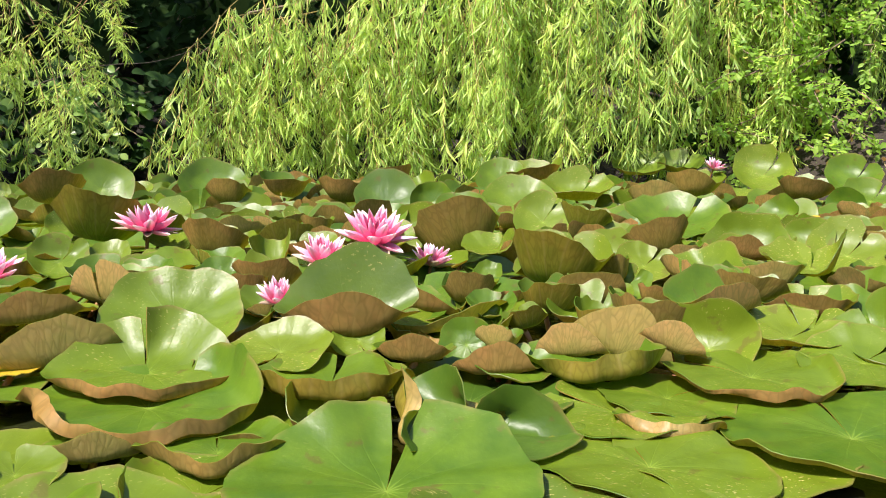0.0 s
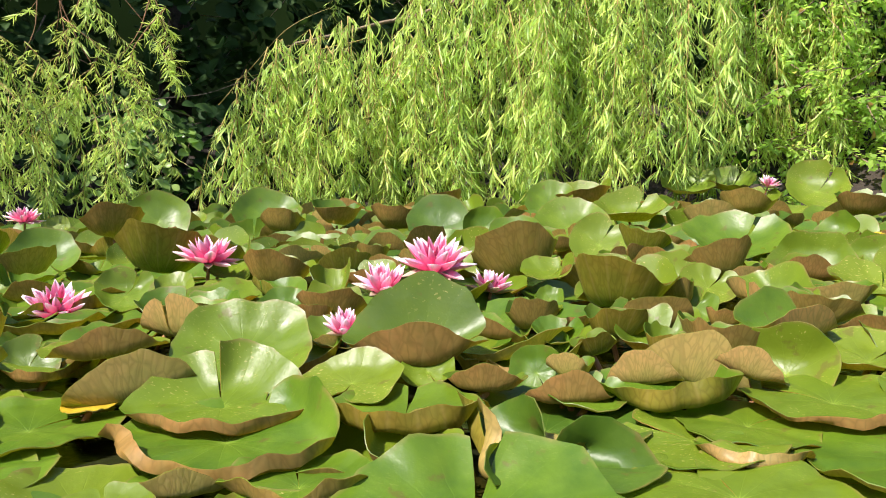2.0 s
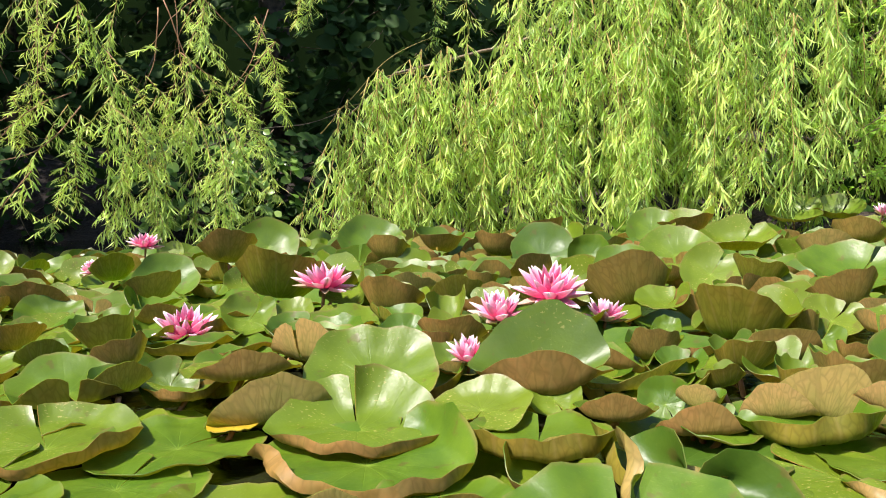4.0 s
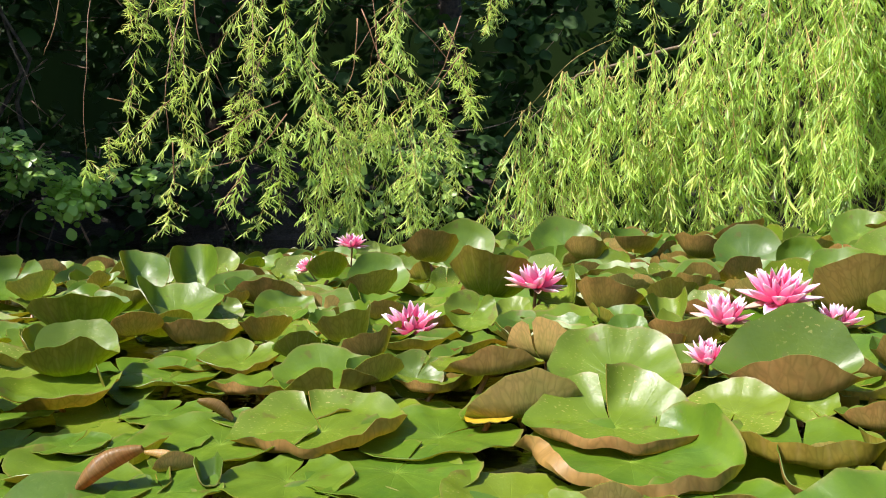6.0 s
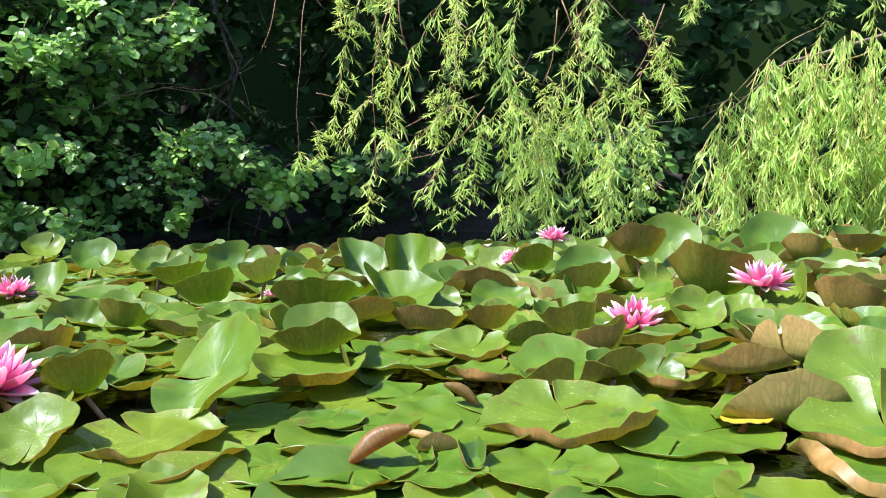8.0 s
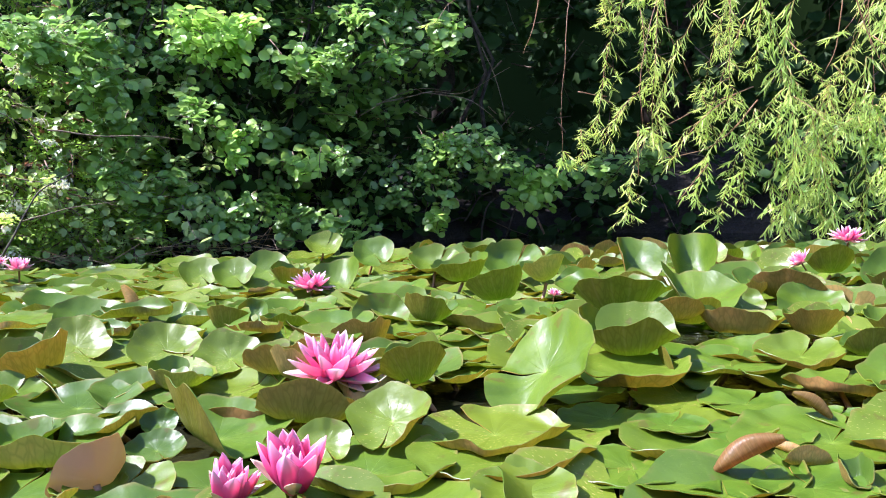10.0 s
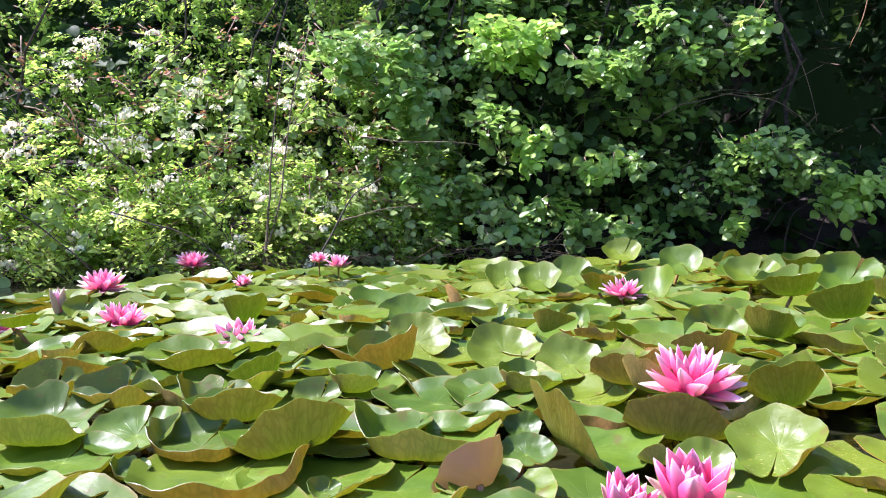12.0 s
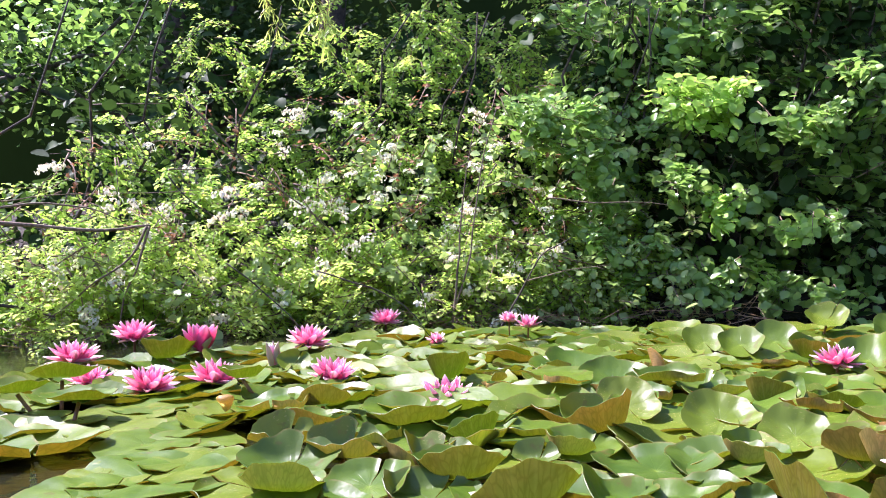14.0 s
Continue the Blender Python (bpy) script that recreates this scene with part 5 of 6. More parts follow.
pad(-1.285, 0.539, 0.034, 0.056, 40, 5, 20, 25, 20, 0.3, -100, 28, 8, gape=3, lobes=((30, 45, 70, 0.7),))
pad(-1.412, 0.708, 0.035, 0.060, 53, 79, 54, 84, 30, 0, 0, 0, 4, fs=.0, under=1)
pad(-1.762, 1.080, 0.045, 0.074, 19, 76, 40, 72, 51, 0.25, 60, 0, -3, fs=.0, under=1)
pad(-1.825, 1.382, 0.050, 0.094, 40, 71, 70, 60, 40, 0.25, 60, 0, 5, fs=.0, under=1)
pad(-2.979, 1.247, 0.050, 0.072, 57, 10, 30, 20, 30, 0.3, -60, 32, 0, fs=.5)
pad(-2.866, 1.303, 0.050, 0.070, 55, 10, 30, 20, 30, 0.3, -60, 32, 0, fs=.5)
pad(-2.865, 1.425, 0.055, 0.081, 53, 10, 30, 20, 30, 0.3, -60, 34, 0, fs=.5)
pad(-2.546, 1.285, 0.050, 0.077, 66, 70, 56, 75, 50, 0.2, 60, 5, -8, fs=.2, under=1)
pad(-2.429, 1.369, 0.050, 0.082, 48, 20, 60, 30, 30, 0.2, -60, 28, 0, fs=.5)
pad(-2.742, 1.785, 0.085, 0.073, 46, 10, 30, 20, 30, 0.3, -60, 40, 0, fs=.5)
pad(-2.191, 0.927, 0.035, 0.041, 53, 10, 40, 20, 40, 0.3, -60, 56, 0, fs=.5)
pad(-2.087, 0.803, 0.030, 0.070, 31, 80, 40, 49, 65, 0.25, 60, 0, -4, fs=.1, under=1)
pad(-2.306, 0.792, 0.030, 0.064, 58, 20, 20, 30, 20, 0.3, 60, 14, 0, fs=.6)
pad(-2.372, 0.700, 0.030, 0.038, 45, 81, 60, 75, 60, 0.1, 60, 0, -4, fs=.0, under=2)
pad(-3.256, 1.966, 0.075, 0.081, 50, 20, 30, 40, 30, 0.3, 60, 25, 0, fs=.5)
pad(-2.454, 1.796, 0.060, 0.091, 42, 30, 40, 40, 40, 0.3, 60, 20, 0, fs=.5)
pad(-2.432, 2.021, 0.065, 0.098, 26, 70, 40, 71, 62, 0.25, 60, 5, 7, fs=.3, under=1)
pad(0.453, 1.444, 0.045, 0.066, -17, 10, 20, 25, 20, 0.4, 112, 42, 0, gape=12, fs=.5)
pad(0.311, 1.279, 0.030, 0.092, 4, 81, 40, 47, 69, 0.25, 90, 0, -5, fs=.3)
pad(0.249, 1.186, 0.020, 0.077, -12, 96, 8, 8, 8, 0.7, 95, 0, -14, under=2, gape=1, fs=0.14)
pad(0.316, 1.163, 0.037, 0.053, -15, 96, 8, 8, 8, 0.7, 95, 0, -12, under=2, gape=1, fs=0.28)
pad(0.452, 1.805, 0.070, 0.094, -2, 82, 58, 64, 40, 0.2, 90, 0, 8, fs=.05)
pad(0.212, 1.583, 0.050, 0.129, -24, 71, 50, 72, 66, 0.25, 90, 0, -2, fs=.15, under=1)
pad(0.317, 1.582, 0.050, 0.058, -25, 71, 67, 65, 30, 0.25, 90, 0, 20, fs=.0)
pad(0.252, 2.191, 0.090, 0.082, -7, 10, 20, 30, 20, 0.3, 60, 38, 0, fs=.5)
pad(0.333, 2.037, 0.085, 0.083, -31, 72, 40, 63, 60, 0.2, 90, 0, -6, fs=.0, under=1)
pad(0.622, 2.295, 0.080, 0.138, -15, 20, 20, 40, 20, 0.3, 60, 14, 0, fs=.5)
pad(0.639, 2.605, 0.090, 0.112, -24, 75, 30, 56, 62, 0.25, 90, 0, 4, under=2, fs=.2)
pad(0.663, 1.871, 0.075, 0.088, -20, 15, 25, 45, 25, 0.3, -40, 46, 0, fs=.5)
pad(0.832, 1.962, 0.075, 0.066, -23, 10, 25, 40, 25, 0.3, -40, 42, 0, fs=.5)
pad(0.719, 1.743, 0.060, 0.040, -22, 10, 50, 35, 30, 0.3, -40, 48, 0, fs=.5)
pad(0.897, 1.898, 0.060, 0.095, -25, 15, 20, 40, 20, 0.3, 60, 28, 0, fs=.5)
pad(0.523, 1.469, 0.045, 0.080, -16, 71, 30, 58, 53, 0.2, 90, 0, -7, fs=.2)
pad(0.599, 1.570, 0.050, 0.082, -20, 80, 51, 59, 30, 0.25, 90, 0, 0, under=2, fs=.3)
pad(0.615, 1.437, 0.030, 0.099, -23, 78, 40, 45, 30, 0.4, 90, 4, 0, fs=.45)
pad(0.168, 1.372, 0.040, 0.067, 9, 79, 40, 62, 62, 0.25, 90, 0, -5, fs=.2, under=1)
pad(0.060, 1.492, 0.040, 0.049, -23, 81, 40, 54, 59, 0.25, 90, 0, 5, fs=.1, under=1)
pad(0.127, 1.277, 0.035, 0.039, 16, 70, 30, 63, 61, 0.25, 90, 0, 14, fs=.1, under=1)
pad(0.178, 1.166, 0.023, 0.054, -9, 96, 8, 8, 8, 0.7, 95, 0, 8, under=2, gape=1, fs=0.16)
pad(0.343, 1.571, 0.045, 0.046, -12, 20, 30, 40, 30, 0.3, 60, 34, 0, fs=.5)
pad(0.350, 1.421, 0.045, 0.039, -5, 84, 30, 58, 59, 0.2, 90, 0, -10, fs=.0)
pad(0.403, 1.709, 0.060, 0.060, -13, 10, 20, 30, 20, 0.3, 60, 30, -8, fs=.5)
pad(0.506, 1.777, 0.060, 0.057, -25, 75, 56, 62, 30, 0.25, 90, 0, 16, under=2, fs=.3)
pad(0.580, 1.877, 0.060, 0.046, -36, 83, 30, 46, 47, 0.25, 90, 0, -24, under=2, fs=.3)
pad(-0.534, 1.414, 0.045, 0.107, 21, 84, 40, 60, 40, 0.3, 90, 0, 0, fs=.5)
pad(-0.301, 1.459, 0.050, 0.077, 1, 73, 40, 77, 52, 0.2, 90, 0, -5, fs=.15)
pad(0.231, 1.339, 0.038, 0.071, -10, 40, 40, 50, 40, 0.3, 60, 10, 0, fs=.5)
pad(0.080, 1.373, 0.038, 0.044, -3, 30, 40, 50, 40, 0.3, 60, 12, 0, fs=.5)
pad(0.299, 1.522, 0.030, 0.047, -11, 20, 30, 50, 30, 0.3, 60, 22, 0, fs=.5)
pad(-0.271, 1.345, 0.038, 0.056, 11, 30, 30, 50, 30, 0.3, 60, 12, 0, fs=.5)
pad(0.234, 1.258, 0.035, 0.056, -20, 73, 40, 71, 64, 0.25, 90, 0, -8, fs=.3, under=1)
pad(0.097, 1.104, 0.017, 0.056, -5, 20, 20, 30, 20, 0.4, 60, 6, 0, fs=.7)
pad(-0.277, 1.331, 0.030, 0.029, -8, 73, 51, 47, 40, 0.25, 90, 0, 22, fs=.1, under=2)
pad(-0.741, 1.649, 0.055, 0.062, 24, 20, 30, 50, 30, 0.3, 60, 26, 0, fs=.5)
pad(-0.416, 1.381, 0.035, 0.044, 17, 20, 40, 50, 40, 0.3, 60, 22, 0, fs=.5)
pad(-1.408, 0.206, 0.022, 0.048, 66, 12, 50, 15, 12, 0.1, 90, -66, 14, under=3, gape=1)

pad(-2.030, -0.393, 0.004, 0.143, 92, 4, 3, 3, 4, 0.6, 15, 0, 0, gape=2)
pad(-1.927, -0.459, 0.004, 0.135, 95, 4, 3, 3, 4, 0.6, 70, 0, 0, gape=2)
pad(-1.890, -0.227, 0.004, 0.120, 84, 4, 3, 3, 4, 0.6, 150, 0, 0, gape=2, lobes=((-80, 50, 60, 0.8),))
pad(-2.882, -0.790, 0.004, 0.120, 101, 4, 3, 3, 4, 0.6, 240, 0, 0, gape=2)
pad(-2.646, -0.440, 0.004, 0.113, 92, 4, 3, 3, 4, 0.6, 330, 0, 0, gape=2)
pad(-2.116, -0.330, 0.004, 0.095, 89, 4, 3, 3, 4, 0.6, 240, 0, 0, gape=2, lobes=((60, 50, 70, 0.8),))

pad(-1.140, 0.817, 0.0030, 0.069, 45, 4, 3, 3, 4, 0.6, 60, 0, 0, gape=2)
pad(-1.044, 0.861, 0.0045, 0.071, 40, 4, 3, 3, 4, 0.6, 285, 0, 0, gape=2, lobes=((10, 50, 30, 0.88),))
pad(-1.114, 0.980, 0.0060, 0.079, 39, 4, 3, 3, 4, 0.6, 100, 0, 0, gape=2)
pad(-0.941, 0.866, 0.0070, 0.067, 36, 4, 3, 3, 4, 0.6, 10, 0, 0, gape=2)
pad(-0.915, 0.699, 0.0085, 0.093, 40, 4, 3, 3, 4, 0.6, 260, 0, 0, gape=2, lobes=((90, 40, 60, 0.85),))
pad(-0.608, 0.840, 0.0030, 0.101, 21, 4, 3, 3, 4, 0.6, 160, 0, 0, gape=2)

pad(-1.143, 0.702, 0.0020, 0.068, 48, 4, 3, 3, 4, 0.6, 230, 0, 0, gape=2)
pad(-1.016, 0.647, 0.0055, 0.074, 46, 4, 3, 3, 4, 0.6, 290, 0, 0, gape=2, lobes=((-20, 50, 40, 0.86),))
pad(-1.271, 0.918, 0.0035, 0.077, 45, 4, 3, 3, 4, 0.6, 210, 0, 0, gape=2)

# ---- withered leaves rolled up between the pads ----
DRY_BROWN = pad_under_material("withered_pad_brown", (0.30, 0.15, 0.06), (0.24, 0.17, 0.05))
DRY_TAN = pad_under_material("withered_pad_tan", (0.56, 0.34, 0.15), (0.44, 0.30, 0.12))


def scroll(a, b, r, seed, mat=None):
    """A dead pad rolled into a spindle from a to b, r thick at its middle."""
    rng = random.Random(seed)
    a, b = Vector(a), Vector(b)
    way = (b - a).normalized()
    side = way.cross(Vector((0, 0, 1)))
    side = side.normalized() if side.length > 0.1 else Vector((1, 0, 0))
    up = side.cross(way)
    rows, turns, v, uv, f = 14, 30, [], [], []
    for i in range(rows + 1):
        q = i / rows
        c = a.lerp(b, q) + up * r * 0.5 * math.sin(math.pi * q) + side * r * 0.25 * math.sin(5 * q + seed)
        wide = r * (0.12 + 0.88 * math.sin(math.pi * (0.04 + 0.92 * q)) ** 0.7)
        for k in range(turns + 1):
            w = 2 * math.pi * 1.4 * k / turns + 0.5 * q + seed
            rad = wide * (0.62 + 0.38 * k / turns) * (1 + 0.06 * math.sin(7 * q + 3 * w))
            v.append(c + side * math.cos(w) * rad + up * math.sin(w) * rad)
            uv.append((0.35 + 0.6 * k / turns, q * 0.5))
    for i in range(rows):
        for k in range(turns):
            p = i * (turns + 1) + k
            f.append((p, p + 1, p + turns + 2, p + turns + 1))
    me = uv_mesh("rolled_lily_pad", np.array([tuple(p - a) for p in v]), np.array(uv), f, [0] * len(f), [mat or DRY_BROWN])
    return thing("rolled_lily_pad", "withered brown lily pad rolled up between green pads", "lily pad", m=Matrix.Translation(a), me=me)


scroll((-0.910, 0.679, 0.015), (-0.847, 0.713, 0.055), 0.0139, 1)
scroll((-0.935, 0.948, 0.045), (-0.890, 0.967, 0.015), 0.0096, 2)
scroll((-2.431, 0.729, 0.111), (-2.419, 0.749, 0.029), 0.0178, 4, DRY_TAN)
scroll((-0.896, 0.777, 0.026), (-0.848, 0.800, 0.009), 0.0069, 5, DRY_TAN)
scroll((-2.448, -0.272, 0.057), (-2.447, -0.253, 0.026), 0.0181, 7, DRY_TAN)

# ---- blooms ----
lily(OPEN, -0.133, 1.695, 0.100, 0.071, 14, 16, 0)
lily(CUP, -0.233, 1.664, 0.060, 0.060, 48, 10, -8)
lily(CUP, -0.024, 1.720, 0.050, 0.049, 81, 8, 8)
lily(CUP, -0.253, 1.318, 0.054, 0.042, 34, 10, 0)
lily(OPEN, -0.660, 1.920, 0.084, 0.066, 89, 6, 0)
lily(CUP, -0.907, 2.168, 0.093, 0.032, 43, 0, 40)
lily(OPEN, -0.856, 1.606, 0.026, 0.064, 53, 16, -6)
lily(CUP, -1.488, 2.355, 0.064, 0.041, 39, 0, -30)
lily(OPEN, -1.427, 2.555, 0.120, 0.050, 86, 6, 0)
lily(CUP, 0.975, 3.153, 0.181, 0.044, -7, 0, 20)
lily(BOWL, -1.525, 0.635, 0.040, 0.076, 74, 10, 0)
lily(DEEP, -1.211, 0.331, 0.018, 0.063, 98, 10, -5)
lily(DEEP, -1.245, 0.271, 0.012, 0.048, 72, 10, 10)
lily(OPEN, -2.453, 1.296, 0.039, 0.057, 114, 4, 0)
lily(OPEN, -3.218, 1.395, 0.030, 0.031, 71, 4, 10)
lily(CUP, -1.872, 2.177, 0.072, 0.029, 62, 4, 10)
lily(CUP, -2.146, 1.786, 0.040, 0.023, 72, 4, 10)
lily(CUP, -1.794, 1.560, 0.038, 0.021, 69, 4, 10)
lily(BUD, -1.845, 1.245, 0.003, 0.034, 75, 4, 10)
lily(BOWL, -2.385, 0.207, 0.016, 0.071, 119, 8, -6)
lily(BOWL, -2.878, 0.044, 0.016, 0.068, 97, 8, 6)
lily(BOWL, -2.959, -0.254, 0.016, 0.070, 159, 8, 0)
lily(OPEN, -3.539, 0.080, 0.042, 0.074, 113, 4, 0)
lily(DEEP, -3.489, -0.273, 0.042, 0.090, 160, 2, 0)
lily(CUP, -3.678, 0.573, 0.010, 0.044, 104, 4, -10)
lily(OPEN, -4.304, 0.530, 0.042, 0.070, 108, 4, 0)
lily(CUP, -3.614, 0.915, 0.060, 0.054, 118, 4, 0)
lily(CUP, -3.687, 0.866, 0.077, 0.044, 89, 4, 0)
lily(BUD, -3.176, -0.079, 0.016, 0.078, 105, 0, 0)
lily(BOWL, -2.894, -0.417, 0.016, 0.067, 122, 8, 0)
lily(BOWL, -3.376, -0.642, 0.042, 0.073, 176, 6, 0)
lily(BOWL, -3.055, -0.569, 0.016, 0.059, 145, 6, 0)
lily(OPEN, -4.027, -0.498, 0.042, 0.080, 122, 4, 0)
lily(BUD, -1.195, 1.540, 0.033, 0.014, 33, 0, 0)

alder = thing("alder_shrub", "dense alder shrub with glossy round leaves over the water", "shrub")
for i in range(9):
    a = 44 + 3.4 * i
    limb(alder, "branch", wander(polar(a, 5.5, 0.1), polar(a + random.Random(i).uniform(-4, 4), 4.75, 1.9), 6, 0.15, 60 + i), 0.016, 0.005, BARK, 6)
# leaves in the shade behind the front boughs; SHADE ones have it in their colour
foliage(alder, ALDER_SPRAYS, 50, 72, 4.72, 5.1, 0.12, 1.9, 280, 1, 1.0, slope=0.1)
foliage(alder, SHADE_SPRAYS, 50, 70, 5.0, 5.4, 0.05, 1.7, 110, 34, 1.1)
# high boughs added out of view to roof the shrub and shade it
foliage(alder, ALDER_SPRAYS, 46, 62, 4.55, 5.3, 1.75, 2.2, 24, 2, 1.1, dip=(-25, 5))
foliage(alder, ALDER_SPRAYS, 42, 57, 4.5, 5.3, 1.7, 2.2, 70, 3, 1.1, dip=(-25, 5))
foliage(alder, ALDER_SPRAYS, 15, 25, 4.75, 5.0, 0.08, 0.6, 24, 24, 0.9)
# front boughs, some with the sun painted into a lighter leaf
bough(alder, SUNLIT_SPRAYS, 62.3, 4.36, 1.07, 0.27, 0.18, 32, 500)
bough(alder, SUNLIT_SPRAYS, 64.3, 4.41, 1.06, 0.14, 0.14, 10, 501)
bough(alder, ALDER_SPRAYS, 56.5, 4.52, 0.97, 0.23, 0.12, 14, 502)
bough(alder, ALDER_SPRAYS, 54.3, 4.42, 1.19, 0.08, 0.06, 5, 503)
bough(alder, ALDER_SPRAYS, 51.2, 4.47, 1.00, 0.07, 0.07, 2, 504)
bough(alder, SUNLIT_SPRAYS, 48.0, 4.46, 1.10, 0.15, 0.12, 10, 505)
bough(alder, SUNLIT_SPRAYS, 61.7, 4.36, 0.55, 0.12, 0.12, 11, 506)
bough(alder, SUNLIT_SPRAYS, 57.4, 4.41, 0.44, 0.14, 0.05, 6, 507)
bough(alder, ALDER_SPRAYS, 55.3, 4.52, 0.49, 0.12, 0.05, 4, 508)
bough(alder, ALDER_SPRAYS, 62.6, 4.42, 0.20, 0.17, 0.11, 12, 509)
bough(alder, SUNLIT_SPRAYS, 59.5, 4.41, 0.22, 0.07, 0.06, 3, 510)
bough(alder, ALDER_SPRAYS, 58.4, 4.52, 0.16, 0.13, 0.09, 7, 511)
bough(alder, ALDER_SPRAYS, 55.4, 4.42, 0.11, 0.17, 0.08, 9, 512)
bough(alder, ALDER_SPRAYS, 49.3, 4.47, 0.50, 0.18, 0.10, 4, 513)
bough(alder, SUNLIT_SPRAYS, 47.8, 4.46, 0.53, 0.12, 0.06, 5, 514)
bough(alder, ALDER_SPRAYS, 45.6, 4.42, 0.48, 0.23, 0.09, 7, 515)
bough(alder, SUNLIT_SPRAYS, 42.4, 4.41, 0.31, 0.13, 0.09, 10, 516)
bough(alder, ALDER_SPRAYS, 50.1, 4.52, 0.30, 0.18, 0.13, 4, 517)
bough(alder, SUNLIT_SPRAYS, 49.1, 4.36, 0.15, 0.07, 0.04, 3, 518)
bough(alder, ALDER_SPRAYS, 73.3, 4.47, 1.04, 0.21, 0.21, 20, 519)
bough(alder, ALDER_SPRAYS, 73.8, 4.52, 1.02, 0.10, 0.13, 5, 520)
bough(alder, ALDER_SPRAYS, 70.6, 4.42, 0.92, 0.21, 0.26, 22, 521)
bough(alder, ALDER_SPRAYS, 70.5, 4.47, 1.05, 0.13, 0.13, 5, 522)
bough(alder, ALDER_SPRAYS, 69.5, 4.52, 0.64, 0.16, 0.16, 14, 523)
bough(alder, ALDER_SPRAYS, 69.1, 4.42, 0.40, 0.16, 0.13, 12, 524)
bough(alder, ALDER_SPRAYS, 67.9, 4.47, 0.20, 0.12, 0.11, 9, 525)
bough(alder, ALDER_SPRAYS, 65.7, 4.52, 0.36, 0.14, 0.14, 8, 526)
bough(alder, ALDER_SPRAYS, 64.9, 4.42, 0.69, 0.14, 0.14, 7, 527)
bough(alder, SUNLIT_SPRAYS, 41.9, 4.41, 0.31, 0.14, 0.09, 8, 528)
bough(alder, ALDER_SPRAYS, 38.5, 4.52, 0.38, 0.18, 0.06, 7, 529)
bough(alder, ALDER_SPRAYS, 48.7, 4.42, 1.05, 0.13, 0.13, 8, 530)
bough(alder, SUNLIT_SPRAYS, 48.9, 4.41, 0.11, 0.05, 0.03, 2, 531)
bough(alder, ALDER_SPRAYS, 34.6, 4.52, 0.43, 0.18, 0.09, 6, 532)
bough(alder, ALDER_SPRAYS, 47.4, 4.42, 0.56, 0.24, 0.08, 9, 533)
bough(alder, ALDER_SPRAYS, 48.4, 4.47, 0.40, 0.14, 0.11, 4, 534)
bough(alder, ALDER_SPRAYS, 44.8, 4.52, 0.40, 0.17, 0.07, 4, 535)

hawthorn = thing("hawthorn_shrub", "hawthorn thicket with white blossom and browned old flowers", "shrub")
for i in range(9):
    a = 68 + 5 * i
    limb(hawthorn, "branch", wander(polar(a, 5.4, 0.1), polar(a - 5 + random.Random(i).uniform(-4, 4), 4.7, 1.6), 6, 0.15, 80 + i), 0.012, 0.004, BARK, 6)
foliage(hawthorn, HAW_SPRAYS, 66, 106, 4.45, 4.75, 0.02, 2.0, 760, 5, 1.1, slope=0.62)
foliage(hawthorn, OVAL_SPRAYS, 66, 110, 4.50, 4.95, 0.5, 2.3, 330, 6, slope=0.6)
foliage(hawthorn, HAW_SPRAYS, 66, 106, 4.37, 4.55, 0.0, 0.45, 260, 15, 1.0, slope=0.4)
foliage(hawthorn, HAW_SPRAYS, 70, 104, 4.28, 4.46, 0.05, 0.6, 120, 17, 0.95, slope=0.5, dip=(-40, 12))
foliage(hawthorn, MAY_SPRAYS, 73, 104, 4.06, 4.28, 0.1, 1.2, 105, 7, slope=0.55, name="blossoming_twig")
# lighter twigs added low in front, with sunlight in their colour
foliage(hawthorn, SUNLIT_HAW_SPRAYS, 76, 106, 4.10, 4.32, 0.03, 0.5, 120, 18, 1.0, slope=0.5, dip=(-40, 15))
foliage(hawthorn, DRY_SPRAYS, 68, 104, 4.22, 4.45, 0.2, 1.3, 105, 8, slope=0.6, name="withered_twig")
sapling = thing("alder_sapling", "young alder saplings with small pale leaves at the water's edge", "shrub")
rng = random.Random(9)
for i in range(135):
    a, z = rng.uniform(64, 84), rng.uniform(0.03, 1.1)
    open_spray(sapling, polar(a, rng.uniform(4.32, 4.52) + 0.5 * z, z), a + 180 + rng.uniform(-75, 75), rng.uniform(-65, 5), 900 + i)
rng = random.Random(19)
bag = Bag()
for _ in range(150):
    a, z = rng.uniform(64, 104), rng.uniform(0.02, 0.4)
    p = polar(a, rng.uniform(4.30, 4.60), z)
    v, f, slot = flat_copy(rng.choice(YOUNG_SPRAYS))
    s = rng.uniform(0.7, 1.1)
    m = pose(p.x, p.y, p.z, 0, 0, a + 180 + rng.uniform(-75, 75)) @ pose(0, 0, 0, rng.uniform(-65, 5), rng.uniform(-30, 30), 0)
    bag.put(v @ np.array(m.to_3x3()).T * s + np.array(p), f)
    bag.m[-len(f):] = slot
tagged(part("foliage", bag.mesh("foliage", [TWIG, ALDER_LIGHT]), sapling), kind="stuff")
right_shrub = thing("bank_shrub", "grey-green bushy shrub on the far bank", "shrub")
foliage(right_shrub, OVAL_SPRAYS, -34, -18, 4.75, 5.3, 0.05, 2.0, 240, 10, 1.1, slope=0.15)
# undergrowth whose darkness is shade put into the leaf colour
thicket = thing("thicket", "dark undergrowth behind the willow and alder, its shade painted into the leaves", "thicket", kind="stuff")
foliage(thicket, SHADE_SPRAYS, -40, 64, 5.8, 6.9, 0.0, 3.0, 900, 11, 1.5)
